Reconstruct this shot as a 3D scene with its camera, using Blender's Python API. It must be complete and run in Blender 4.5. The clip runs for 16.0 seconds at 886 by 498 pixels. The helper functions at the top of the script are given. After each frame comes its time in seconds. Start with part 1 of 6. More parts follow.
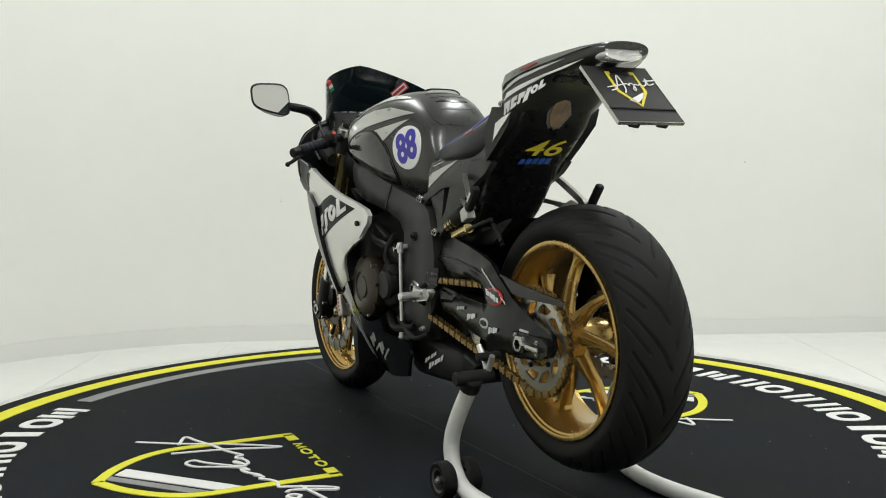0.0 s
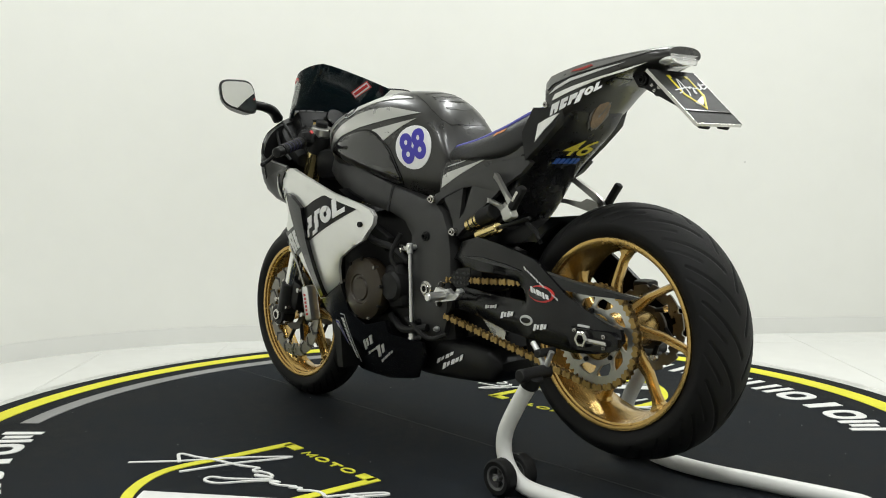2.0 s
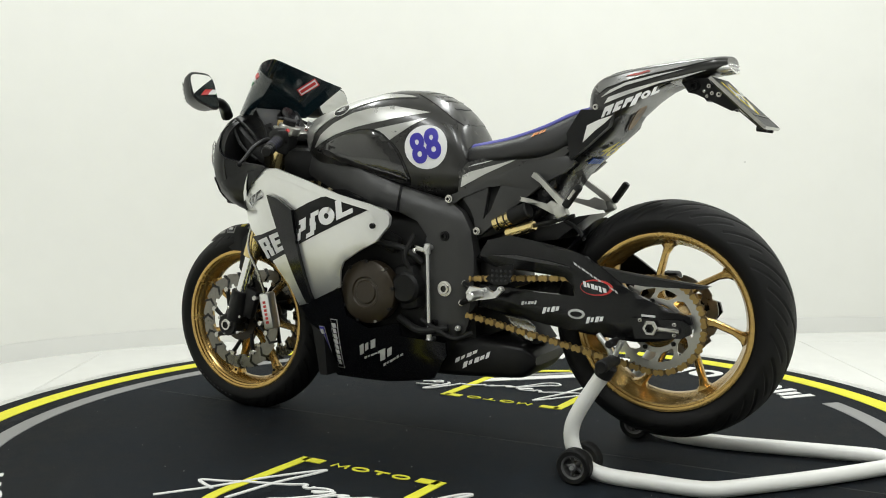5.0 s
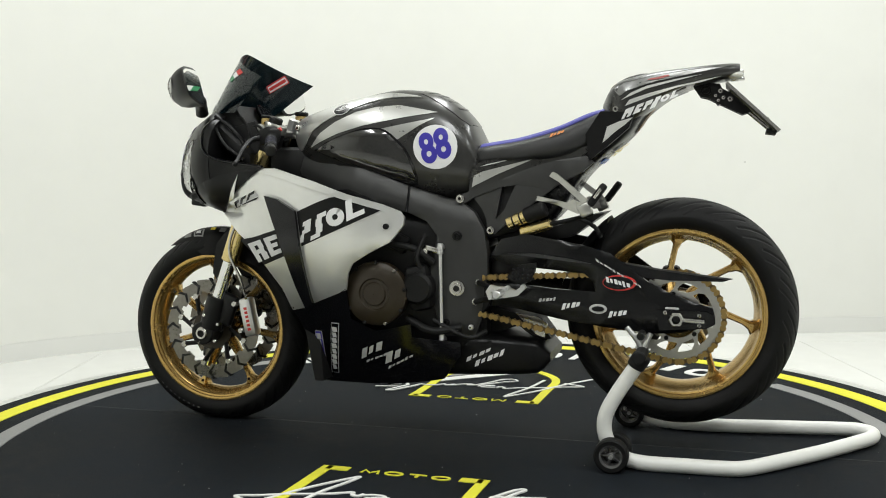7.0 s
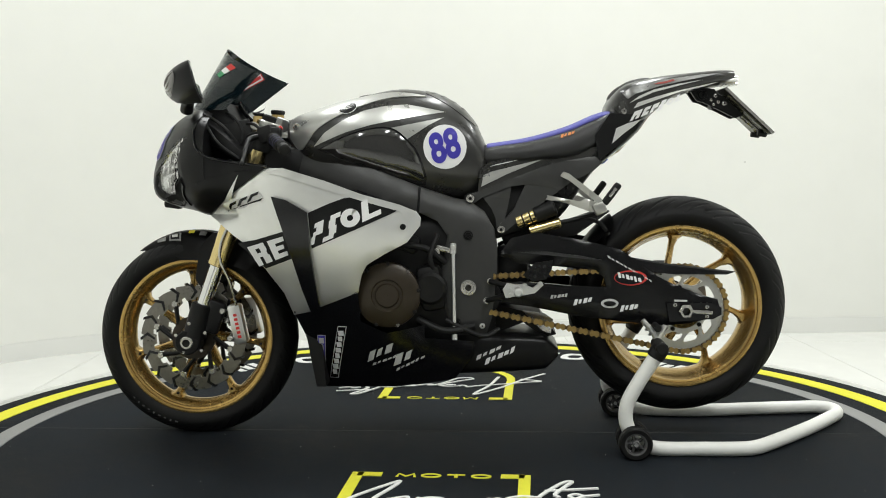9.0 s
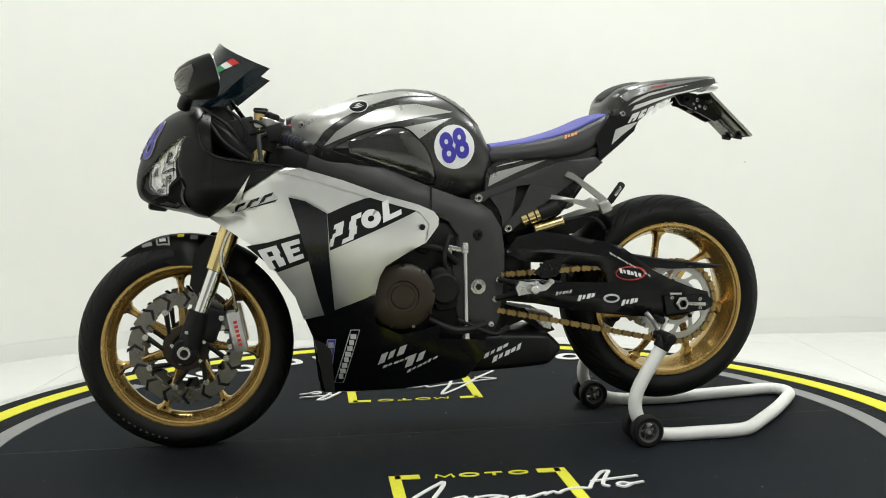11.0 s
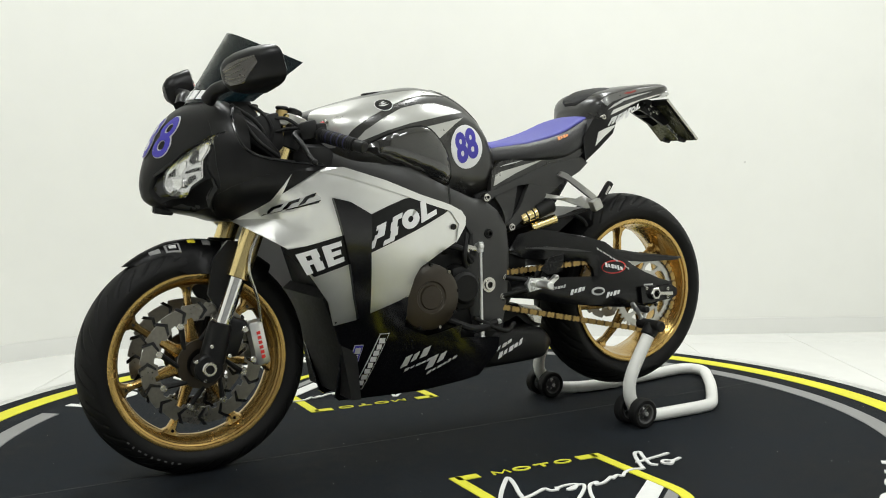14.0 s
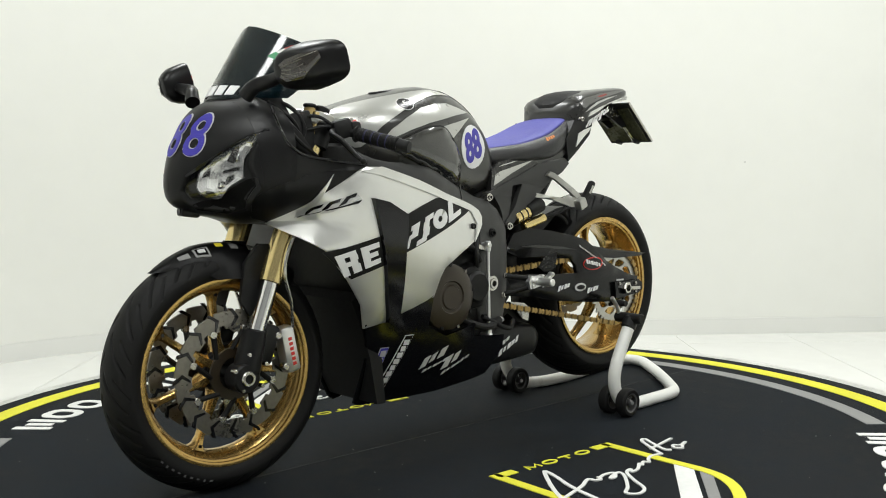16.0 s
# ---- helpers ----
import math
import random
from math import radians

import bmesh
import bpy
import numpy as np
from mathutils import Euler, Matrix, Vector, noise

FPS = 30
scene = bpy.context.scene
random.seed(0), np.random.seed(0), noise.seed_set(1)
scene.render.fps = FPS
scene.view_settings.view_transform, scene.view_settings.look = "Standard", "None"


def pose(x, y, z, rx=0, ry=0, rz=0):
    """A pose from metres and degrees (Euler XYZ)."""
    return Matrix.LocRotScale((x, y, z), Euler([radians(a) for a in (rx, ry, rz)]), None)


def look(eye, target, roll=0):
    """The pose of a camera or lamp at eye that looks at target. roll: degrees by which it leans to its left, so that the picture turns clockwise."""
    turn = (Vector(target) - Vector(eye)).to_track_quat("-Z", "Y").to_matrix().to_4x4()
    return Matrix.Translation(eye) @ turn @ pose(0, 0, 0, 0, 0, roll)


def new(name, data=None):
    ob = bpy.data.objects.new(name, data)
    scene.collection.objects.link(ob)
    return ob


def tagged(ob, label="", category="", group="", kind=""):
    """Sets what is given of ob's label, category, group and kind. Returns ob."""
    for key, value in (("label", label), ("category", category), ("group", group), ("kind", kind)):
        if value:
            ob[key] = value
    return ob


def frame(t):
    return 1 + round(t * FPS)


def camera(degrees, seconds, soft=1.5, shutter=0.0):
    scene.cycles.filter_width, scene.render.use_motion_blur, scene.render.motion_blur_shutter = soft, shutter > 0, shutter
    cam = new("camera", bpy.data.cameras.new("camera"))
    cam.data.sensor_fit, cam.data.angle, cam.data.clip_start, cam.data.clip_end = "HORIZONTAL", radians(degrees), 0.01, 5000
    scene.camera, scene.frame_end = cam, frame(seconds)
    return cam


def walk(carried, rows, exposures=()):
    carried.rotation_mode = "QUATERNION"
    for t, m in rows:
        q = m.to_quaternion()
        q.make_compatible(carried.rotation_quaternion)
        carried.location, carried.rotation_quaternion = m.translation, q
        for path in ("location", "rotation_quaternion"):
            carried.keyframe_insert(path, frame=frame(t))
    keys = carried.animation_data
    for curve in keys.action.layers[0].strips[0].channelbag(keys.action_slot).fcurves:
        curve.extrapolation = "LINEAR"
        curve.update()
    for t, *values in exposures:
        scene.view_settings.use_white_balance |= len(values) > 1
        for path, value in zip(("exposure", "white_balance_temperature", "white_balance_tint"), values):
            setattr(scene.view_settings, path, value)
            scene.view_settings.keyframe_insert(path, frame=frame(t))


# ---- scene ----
# ---- camera: one still stand before the turntable ----
cam = camera(48.33, 16.0, 1.0)
EYE = look((0, -2.893, 0.781), (0.00672, 0.107, 0.53803), -0.644)
walk(cam, [(0.0, EYE), (16.0, EYE)], [(0.0, -0.15), (1.5, -0.08), (3.5, 0.05), (16.0, 0.05)])

# ---- light: white ceiling panels of a small studio ----
scene.view_settings.exposure = 0.0
world = bpy.data.worlds.new("studio_air")
world.use_nodes = True
world.node_tree.nodes["Background"].inputs[0].default_value = (0.9, 0.95, 1.0, 1)
world.node_tree.nodes["Background"].inputs[1].default_value = 0.1
scene.world = world


def ceiling_lamp(x, y, sx, sy, watts, z=2.84):
    d = bpy.data.lights.new("ceiling_panel_lamp", "AREA")
    d.shape, d.size, d.size_y, d.energy, d.color = "RECTANGLE", sx, sy, watts, (0.975, 1.0, 0.985)
    ob = new("ceiling_panel_lamp", d)
    ob.matrix_world = pose(x, y, z)
    return ob


for lx, ly, lw in ((-1.0, 0.9, 26), (0.7, 0.9, 26), (2.4, 0.9, 24), (-1.0, -2.1, 31), (0.7, -2.1, 31), (2.4, -2.1, 28)):
    ceiling_lamp(lx, ly, 0.3, 1.2, lw)


# ---- materials ----
def shade(name, colour, rough=0.5, metal=0.0, var=0.15, scale=30.0, bump=0.0, bscale=200.0, coat=0.0, rvar=0.1, spec=0.5):
    """Paint, metal or rubber: colour with coarse and fine variation, uneven gloss and a fine relief."""
    m = bpy.data.materials.new(name)
    m.use_nodes = True
    n, l = m.node_tree.nodes, m.node_tree.links
    b = n["Principled BSDF"]
    b.inputs["Metallic"].default_value = metal
    b.inputs["Coat Weight"].default_value = coat
    b.inputs["Coat Roughness"].default_value = 0.08
    b.inputs["Specular IOR Level"].default_value = spec
    tc = n.new("ShaderNodeTexCoord")
    t1, t2 = n.new("ShaderNodeTexNoise"), n.new("ShaderNodeTexNoise")
    t1.inputs["Scale"].default_value, t2.inputs["Scale"].default_value = scale * 0.2, scale * 3
    t1.inputs["Detail"].default_value = t2.inputs["Detail"].default_value = 4
    for t in (t1, t2):
        l.new(tc.outputs["Object"], t.inputs["Vector"])
    mix = n.new("ShaderNodeMath")
    mix.operation = "MULTIPLY_ADD"
    l.new(t1.outputs["Fac"], mix.inputs[0])
    mix.inputs[1].default_value = 0.6
    half = n.new("ShaderNodeMath")
    half.operation = "MULTIPLY"
    half.inputs[1].default_value = 0.4
    l.new(t2.outputs["Fac"], half.inputs[0])
    l.new(half.outputs[0], mix.inputs[2])
    ramp = n.new("ShaderNodeMapRange")
    ramp.inputs[1].default_value, ramp.inputs[2].default_value = 0.3, 0.7
    ramp.inputs[3].default_value, ramp.inputs[4].default_value = 1 - var, 1 + var
    l.new(mix.outputs[0], ramp.inputs[0])
    col = n.new("ShaderNodeVectorMath")
    col.operation = "SCALE"
    col.inputs[0].default_value = colour
    l.new(ramp.outputs[0], col.inputs["Scale"])
    l.new(col.outputs[0], b.inputs["Base Color"])
    rr = n.new("ShaderNodeMapRange")
    rr.inputs[1].default_value, rr.inputs[2].default_value = 0.3, 0.7
    rr.inputs[3].default_value, rr.inputs[4].default_value = max(0.02, rough - rvar), min(1, rough + rvar)
    l.new(mix.outputs[0], rr.inputs[0])
    l.new(rr.outputs[0], b.inputs["Roughness"])
    if bump:
        t3 = n.new("ShaderNodeTexNoise")
        t3.inputs["Scale"].default_value = bscale
        t3.inputs["Detail"].default_value = 3
        l.new(tc.outputs["Object"], t3.inputs["Vector"])
        bu = n.new("ShaderNodeBump")
        bu.inputs["Strength"].default_value, bu.inputs["Distance"].default_value = bump, 0.002
        l.new(t3.outputs["Fac"], bu.inputs["Height"])
        l.new(bu.outputs[0], b.inputs["Normal"])
    return m


def clear(name, colour, rough=0.02, ior=1.45):
    m = bpy.data.materials.new(name)
    m.use_nodes = True
    b = m.node_tree.nodes["Principled BSDF"]
    b.inputs["Base Color"].default_value = (*colour, 1)
    b.inputs["Transmission Weight"].default_value = 1.0
    b.inputs["Roughness"].default_value = rough
    b.inputs["IOR"].default_value = ior
    return m


WALL = shade("white_wall_paint", (0.80, 0.80, 0.76), 0.75, var=0.02, scale=3, bump=0.05, bscale=60)
SKIRT = shade("white_skirting_tile", (0.76, 0.76, 0.73), 0.35, var=0.02, scale=4)
TILE = shade("white_floor_tile", (0.82, 0.82, 0.79), 0.14, var=0.02, scale=3, rvar=0.04)
GROUT = shade("pale_grout", (0.6, 0.6, 0.57), 0.8, var=0.05)
CEIL = shade("ceiling_paint", (0.85, 0.85, 0.83), 0.9, var=0.02)
MAT = shade("dark_carpet_mat", (0.0080, 0.0102, 0.0132), 0.76, var=0.95, scale=7, bump=0.5, bscale=900, spec=0.10, rvar=0.16)
MATYEL = shade("yellow_mat_print", (0.72, 0.69, 0.05), 0.7, var=0.10, scale=20, bump=0.2, bscale=700, spec=0.2)
MATWHT = shade("white_mat_print", (0.74, 0.74, 0.72), 0.7, var=0.08, scale=20, bump=0.2, bscale=700)
MATGRY = shade("grey_mat_print", (0.24, 0.24, 0.235), 0.7, var=0.12, scale=20, bump=0.2, bscale=700)
MATSEAM = shade("mat_seam", (0.07, 0.07, 0.07), 0.8, var=0.3, scale=60)
EDGE = shade("worn_white_edge", (0.55, 0.55, 0.52), 0.5, var=0.35, scale=25, bump=0.3, bscale=90)
RUBBER = shade("tyre_rubber", (0.0068, 0.0068, 0.0068), 0.60, var=0.3, scale=30, bump=0.25, bscale=400, spec=0.2)
TAILGREY = shade("grey_tail_paint", (0.19, 0.19, 0.185), 0.30, metal=0.6, var=0.06, scale=20, coat=0.3)
GOLD = shade("gold_wheel_paint", (0.52, 0.345, 0.118), 0.25, metal=0.85, var=0.08, scale=25, rvar=0.04)
GOLDFORK = shade("gold_anodised", (0.74, 0.59, 0.28), 0.20, metal=0.95, var=0.04, scale=20, rvar=0.03)
SILVER = shade("silver_paint", (0.78, 0.78, 0.76), 0.33, metal=0.75, var=0.04, scale=10, coat=0.1, rvar=0.03)
SILVERTANK = shade("silver_tank_paint", (0.52, 0.52, 0.50), 0.33, metal=0.7, var=0.05, scale=10, coat=0.4)
MATTE = shade("satin_black_paint", (0.0065, 0.0065, 0.0068), 0.36, var=0.2, scale=14, rvar=0.05, spec=0.24)
FRAMEBLK = shade("frame_dark_grey", (0.033, 0.033, 0.0322), 0.42, spec=0.4, var=0.12, scale=14, bump=0.1, bscale=600)
GLOSS = shade("gloss_black", (0.005, 0.005, 0.006), 0.16, var=0.2, scale=14, coat=0.1, rvar=0.04, spec=0.35)
CARBON = shade("dark_grey_tank_paint", (0.020, 0.0195, 0.018), 0.3, var=0.2, scale=60, coat=0.25, rvar=0.06)
PLASTIC = shade("black_plastic", (0.008, 0.008, 0.008), 0.55, var=0.2, scale=30, bump=0.1, bscale=500, spec=0.25)
BLACKMETAL = shade("black_engine_metal", (0.008, 0.008, 0.008), 0.48, metal=0.1, spec=0.22, var=0.3, scale=25, bump=0.15, bscale=200)
BRONZE = shade("bronze_engine_cover", (0.028, 0.020, 0.011), 0.36, metal=0.25, var=0.25, scale=25, bump=0.1, bscale=300)
ALU = shade("polished_aluminium", (0.70, 0.70, 0.69), 0.3, metal=0.85, var=0.04, scale=30, rvar=0.03)
DISC = shade("worn_disc_steel", (0.20, 0.19, 0.168), 0.30, metal=0.9, var=0.25, scale=40, rvar=0.06)
STEEL = shade("brushed_steel", (0.50, 0.49, 0.46), 0.24, metal=1.0, var=0.06, scale=30, rvar=0.03)
CASTALU = shade("cast_aluminium", (0.46, 0.455, 0.43), 0.32, metal=0.9, var=0.08, scale=30, rvar=0.05)
CHROME = shade("chrome", (0.8, 0.8, 0.8), 0.07, metal=1.0, var=0.03)
CHAIN = shade("gold_chain", (0.38, 0.26, 0.095), 0.36, metal=0.85, var=0.2, scale=60, rvar=0.05)
CHAINDK = shade("dark_bronze_chain", (0.16, 0.11, 0.05), 0.42, metal=0.8, var=0.2, scale=60, rvar=0.05)
SWBLK = shade("swingarm_black", (0.0045, 0.0045, 0.005), 0.22, var=0.2, scale=14, rvar=0.04, spec=0.3)
COVER = shade("glossy_dark_cover", (0.014, 0.0135, 0.0125), 0.12, var=0.15, scale=40, coat=1.0, rvar=0.03)
SEATBLK = shade("black_seat_vinyl", (0.015, 0.015, 0.016), 0.38, var=0.2, scale=30, bump=0.35, bscale=700)
SEATBLU = shade("blue_seat_vinyl", (0.085, 0.085, 0.36), 0.6, var=0.1, scale=30, bump=0.35, bscale=700)
WHITE = shade("white_sticker", (0.78, 0.78, 0.78), 0.4, var=0.03)
BLUE = shade("blue_sticker", (0.045, 0.035, 0.36), 0.4, var=0.06)
BLUE2 = shade("bright_blue_sticker", (0.03, 0.12, 0.5), 0.4, var=0.06)
YELLOW = shade("yellow_sticker", (0.75, 0.62, 0.04), 0.4, var=0.05)
RED = shade("red_sticker", (0.55, 0.03, 0.025), 0.4, var=0.06)
GREEN = shade("green_sticker", (0.02, 0.25, 0.09), 0.4, var=0.06)
ORANGE = shade("orange_stitching", (0.6, 0.2, 0.04), 0.5, var=0.06)
DECAL = shade("pale_grey_sticker", (0.55, 0.55, 0.54), 0.4, var=0.06)
STANDWHT = shade("white_powder_coat", (0.78, 0.78, 0.75), 0.32, var=0.05, scale=12, bump=0.05, bscale=300)
SCREEN = shade("dark_tinted_screen", (0.004, 0.013, 0.018), 0.09, var=0.1, scale=6, coat=1.0, rvar=0.02)
INLET = shade("inlet_shade_black", (0.0025, 0.0025, 0.0025), 0.7, var=0.1, spec=0.08)
LENS = clear("clear_lens", (0.95, 0.95, 0.95), 0.03)
MIRROR = shade("mirror_glass", (0.9, 0.9, 0.9), 0.02, metal=1.0, var=0.0, rvar=0.0)


# ---- mesh helpers ----
def finish(bm, name, mat, angle=35):
    me = bpy.data.meshes.new(name)
    bmesh.ops.recalc_face_normals(bm, faces=bm.faces)
    for f in bm.faces:
        f.smooth = True
    bm.to_mesh(me)
    bm.free()
    me.materials.append(mat)
    me.set_sharp_from_angle(angle=radians(angle))
    return me


def part(name, bm, mat, parent=None, label="", angle=35):
    ob = new(name, finish(bm, name, mat, angle))
    if parent is not None:
        ob.parent = parent
    if label:
        tagged(ob, label)
    return ob


def box(bm, c, s, bevel=0.0, turn=None):
    m = Matrix.Translation(c) @ (turn if turn else Matrix()) @ Matrix.Diagonal((*s, 1))
    vs = bmesh.ops.create_cube(bm, size=1, matrix=m)["verts"]
    if bevel:
        es = list({e for v in vs for e in v.link_edges})
        bmesh.ops.bevel(bm, geom=es, offset=bevel, segments=2, affect="EDGES", profile=0.5)
    return bm


def rod(bm, a, b, r, r2=None, n=20, bevel=0.0):
    """A round bar from a to b, its ends chamfered."""
    a, b = Vector(a), Vector(b)
    d = (b - a).normalized()
    r2 = r if r2 is None else r2
    u = d.orthogonal().normalized()
    w = d.cross(u)
    L = (b - a).length
    rings = [(0, max(r - bevel, 1e-4)), (bevel, r), (L - bevel, r2), (L, max(r2 - bevel, 1e-4))] if bevel else [(0, r), (L, r2)]
    loft(bm, [[a + d * s + (u * math.cos(k * math.tau / n) + w * math.sin(k * math.tau / n)) * q for k in range(n)] for s, q in rings])
    return bm


def loft(bm, rings, caps=True, closed=True):
    vs = [[bm.verts.new(p) for p in r] for r in rings]
    n = len(vs[0])
    for r, q in zip(vs, vs[1:]):
        for k in range(n if closed else n - 1):
            bm.faces.new((r[k], r[(k + 1) % n], q[(k + 1) % n], q[k]))
    if caps:
        bm.faces.new(vs[0][::-1])
        bm.faces.new(vs[-1])
    return bm


def spline(pts, step=4):
    """Catmull-Rom through points of any dimension."""
    p = [np.array(q, float) for q in pts]
    p = [2 * p[0] - p[1], *p, 2 * p[-1] - p[-2]]
    out = []
    for i in range(1, len(p) - 2):
        for k in range(step):
            t = k / step
            out.append(0.5 * (2 * p[i] + (p[i + 1] - p[i - 1]) * t + (2 * p[i - 1] - 5 * p[i] + 4 * p[i + 1] - p[i + 2]) * t * t + (3 * p[i] - p[i - 1] - 3 * p[i + 1] + p[i + 2]) * t ** 3))
    return [*out, p[-2]]


def tube(bm, pts, r, n=14, step=6, caps=True):
    """A bent tube through points."""
    c = [Vector(q) for q in (spline(pts, step) if step > 1 else pts)]
    d = (c[1] - c[0]).normalized()
    u = d.orthogonal().normalized()
    rings = []
    for i, q in enumerate(c):
        t = (c[min(i + 1, len(c) - 1)] - c[max(i - 1, 0)]).normalized()
        u = (u - t * u.dot(t)).normalized()
        w = t.cross(u)
        rr = r(i / (len(c) - 1)) if callable(r) else r
        rings.append([q + (u * math.cos(k * math.tau / n) + w * math.sin(k * math.tau / n)) * rr for k in range(n)])
    return loft(bm, rings, caps)


def revolve(bm, prof, c, n=96, axis="y", close=True):
    """Turns a closed profile of (radius, offset) about an axis through c."""
    c = Vector(c)
    rings = []
    for k in range(n):
        a = k * math.tau / n
        ca, sa = math.cos(a), math.sin(a)
        rings.append([c + (Vector((r * ca, o, r * sa)) if axis == "y" else Vector((r * ca, r * sa, o))) for r, o in prof])
    vs = [[bm.verts.new(p) for p in r] for r in rings]
    m = len(prof)
    for i in range(n):
        q, s = vs[i], vs[(i + 1) % n]
        for k in range(m if close else m - 1):
            bm.faces.new((q[k], q[(k + 1) % m], s[(k + 1) % m], s[k]))
    return bm


def plate(bm, outline, side, thick=0.004, cell=0.03, curved=True, sub=1, mirror=False, edge=0.0):
    """A panel: an outline in (x, z), bent on to the surface y = side(x, z), with thickness towards the middle."""
    out = spline([*outline, outline[0]], sub)[:-1] if sub > 1 else [np.array(p, float) for p in outline]
    b = bmesh.new()
    f = b.faces.new([b.verts.new((p[0], 0, p[1])) for p in out])
    if edge:
        bmesh.ops.inset_individual(b, faces=[f], thickness=edge, use_even_offset=True)
    P, Q = np.array(out), np.roll(np.array(out), -1, 0)

    def fall(x, z):
        d = Q - P
        t = np.clip(((x - P[:, 0]) * d[:, 0] + (z - P[:, 1]) * d[:, 1]) / np.maximum((d * d).sum(1), 1e-12), 0, 1)
        return edge * max(0.0, 1 - float(np.min(np.hypot(P[:, 0] + t * d[:, 0] - x, P[:, 1] + t * d[:, 1] - z))) / (edge * 0.98))
    xs, zs = [p[0] for p in out], [p[1] for p in out]
    if curved:
        for ax, lo, hi in ((0, min(xs), max(xs)), (2, min(zs), max(zs))):
            k = math.ceil(lo / cell + 0.01)
            while k * cell < hi - 1e-4:
                co, no = [0, 0, 0], [0, 0, 0]
                co[ax], no[ax] = k * cell, 1
                bmesh.ops.bisect_plane(b, geom=[*b.verts, *b.edges, *b.faces], plane_co=co, plane_no=no, dist=1e-5)
                k += 1
    bmesh.ops.triangulate(b, faces=[q for q in b.faces if len(q.verts) > 4])
    s = -1 if mirror else 1
    idx = {v: i for i, v in enumerate(b.verts)}
    ys = [side(v.co.x, v.co.z) if callable(side) else side for v in b.verts]
    top = [bm.verts.new((v.co.x, s * (y - (fall(v.co.x, v.co.z) if edge else 0)), v.co.z)) for v, y in zip(b.verts, ys)]
    low = [bm.verts.new((v.co.x, s * (y - thick), v.co.z)) for v, y in zip(b.verts, ys)]
    for q in b.faces:
        ids = [idx[v] for v in q.verts]
        bm.faces.new([top[i] for i in ids])
        bm.faces.new([low[i] for i in ids[::-1]])
    for e in b.edges:
        if len(e.link_faces) == 1:
            i, j = idx[e.verts[0]], idx[e.verts[1]]
            bm.faces.new((top[i], top[j], low[j], low[i]))
    b.free()
    return bm


def flat(bm, outline, z0, z1):
    """A flat shape in (x, y) between two heights."""
    lo, hi = [bm.verts.new((*p, z0)) for p in outline], [bm.verts.new((*p, z1)) for p in outline]
    bm.faces.new(lo[::-1])
    bm.faces.new(hi)
    for k in range(len(lo)):
        j = (k + 1) % len(lo)
        bm.faces.new((lo[k], lo[j], hi[j], hi[k]))
    return bm


def ribbon(bm, pts, w, z0, z1, step=8, climb=0.0):
    """A flat band of width w (or a function of 0..1) along points in (x, y)."""
    c = spline(pts, step) if step > 1 else [np.array(p, float) for p in pts]
    rings = []
    for i, q in enumerate(c):
        t = c[min(i + 1, len(c) - 1)] - c[max(i - 1, 0)]
        t = t / (np.linalg.norm(t) + 1e-9)
        h = (w(i / (len(c) - 1)) if callable(w) else w) / 2
        n = np.array((-t[1], t[0])) * h
        up = z1 + climb * i / len(c)
        rings.append([(*(q - n), z0), (*(q - n), up), (*(q + n), up), (*(q + n), z0)])
    return loft(bm, rings)


def body_at(secs, x):
    """Section of a body at x: top, bottom, half width, height of the widest line, exponent."""
    s = sorted(secs)
    xs = [q[0] for q in s]
    return [float(np.interp(x, xs, [q[k] for q in s])) for k in range(1, 6)]


def body(bm, secs, n=32, step=4):
    """A closed body along x from sections (x, top, bottom, half width, widest height, exponent)."""
    rings = []
    for x, zt, zb, w, zm, ex in spline(secs, step):
        r = []
        for k in range(n):
            a = k * math.tau / n
            ca, sa = math.cos(a), math.sin(a)
            y = w * math.copysign(abs(ca) ** (2 / ex), ca)
            h = (zt - zm) if sa > 0 else (zm - zb)
            r.append((x, y, zm + h * math.copysign(abs(sa) ** (2 / ex), sa)))
        rings.append(r)
    return loft(bm, rings)


def skin(secs, lift=0.002):
    """The side surface of such a body, to lay stickers on."""
    fine = spline(secs, 8)

    def at(x, z):
        zt, zb, w, zm, ex = body_at([tuple(q) for q in fine], x)
        h = (zt - zm) if z > zm else (zm - zb)
        u = min(0.995, abs(z - zm) / max(h, 1e-4))
        return w * (1 - u ** ex) ** (1 / ex) + lift
    return at


def empty(name, label, category, m=None, kind="", group=""):
    ob = new(name)
    if m is not None:
        ob.matrix_world = m
    return tagged(ob, label, category, group, kind)


# ---- the studio ----
FZ = -0.12


def room_line(off=0.0, seg=14):
    """The inner line of the walls in plan; off moves it inwards."""
    p = []
    r = 1.62 - off
    for k in range(seg + 1):
        a = radians(180 - 90 * k / seg)
        p.append((-0.9 + r * math.cos(a), 0.7 + r * math.sin(a)))
    for k in range(seg + 1):
        a = radians(90 - 90 * k / seg)
        p.append((2.5 + r * math.cos(a), 0.76 + r * math.sin(a)))
    p += [(4.12 - off, -4.6 + off), (-2.52 + off, -4.6 + off)]
    return p


def wall_band(bm, inner, outer, z0, z1):
    n = len(inner)
    q = [[bm.verts.new((*p, z)) for p in ring] for ring, z in ((inner, z0), (inner, z1), (outer, z1), (outer, z0))]
    for a, b in ((0, 1), (1, 2), (2, 3), (3, 0)):
        for k in range(n):
            j = (k + 1) % n
            bm.faces.new((q[a][k], q[a][j], q[b][j], q[b][k]))
    return bm


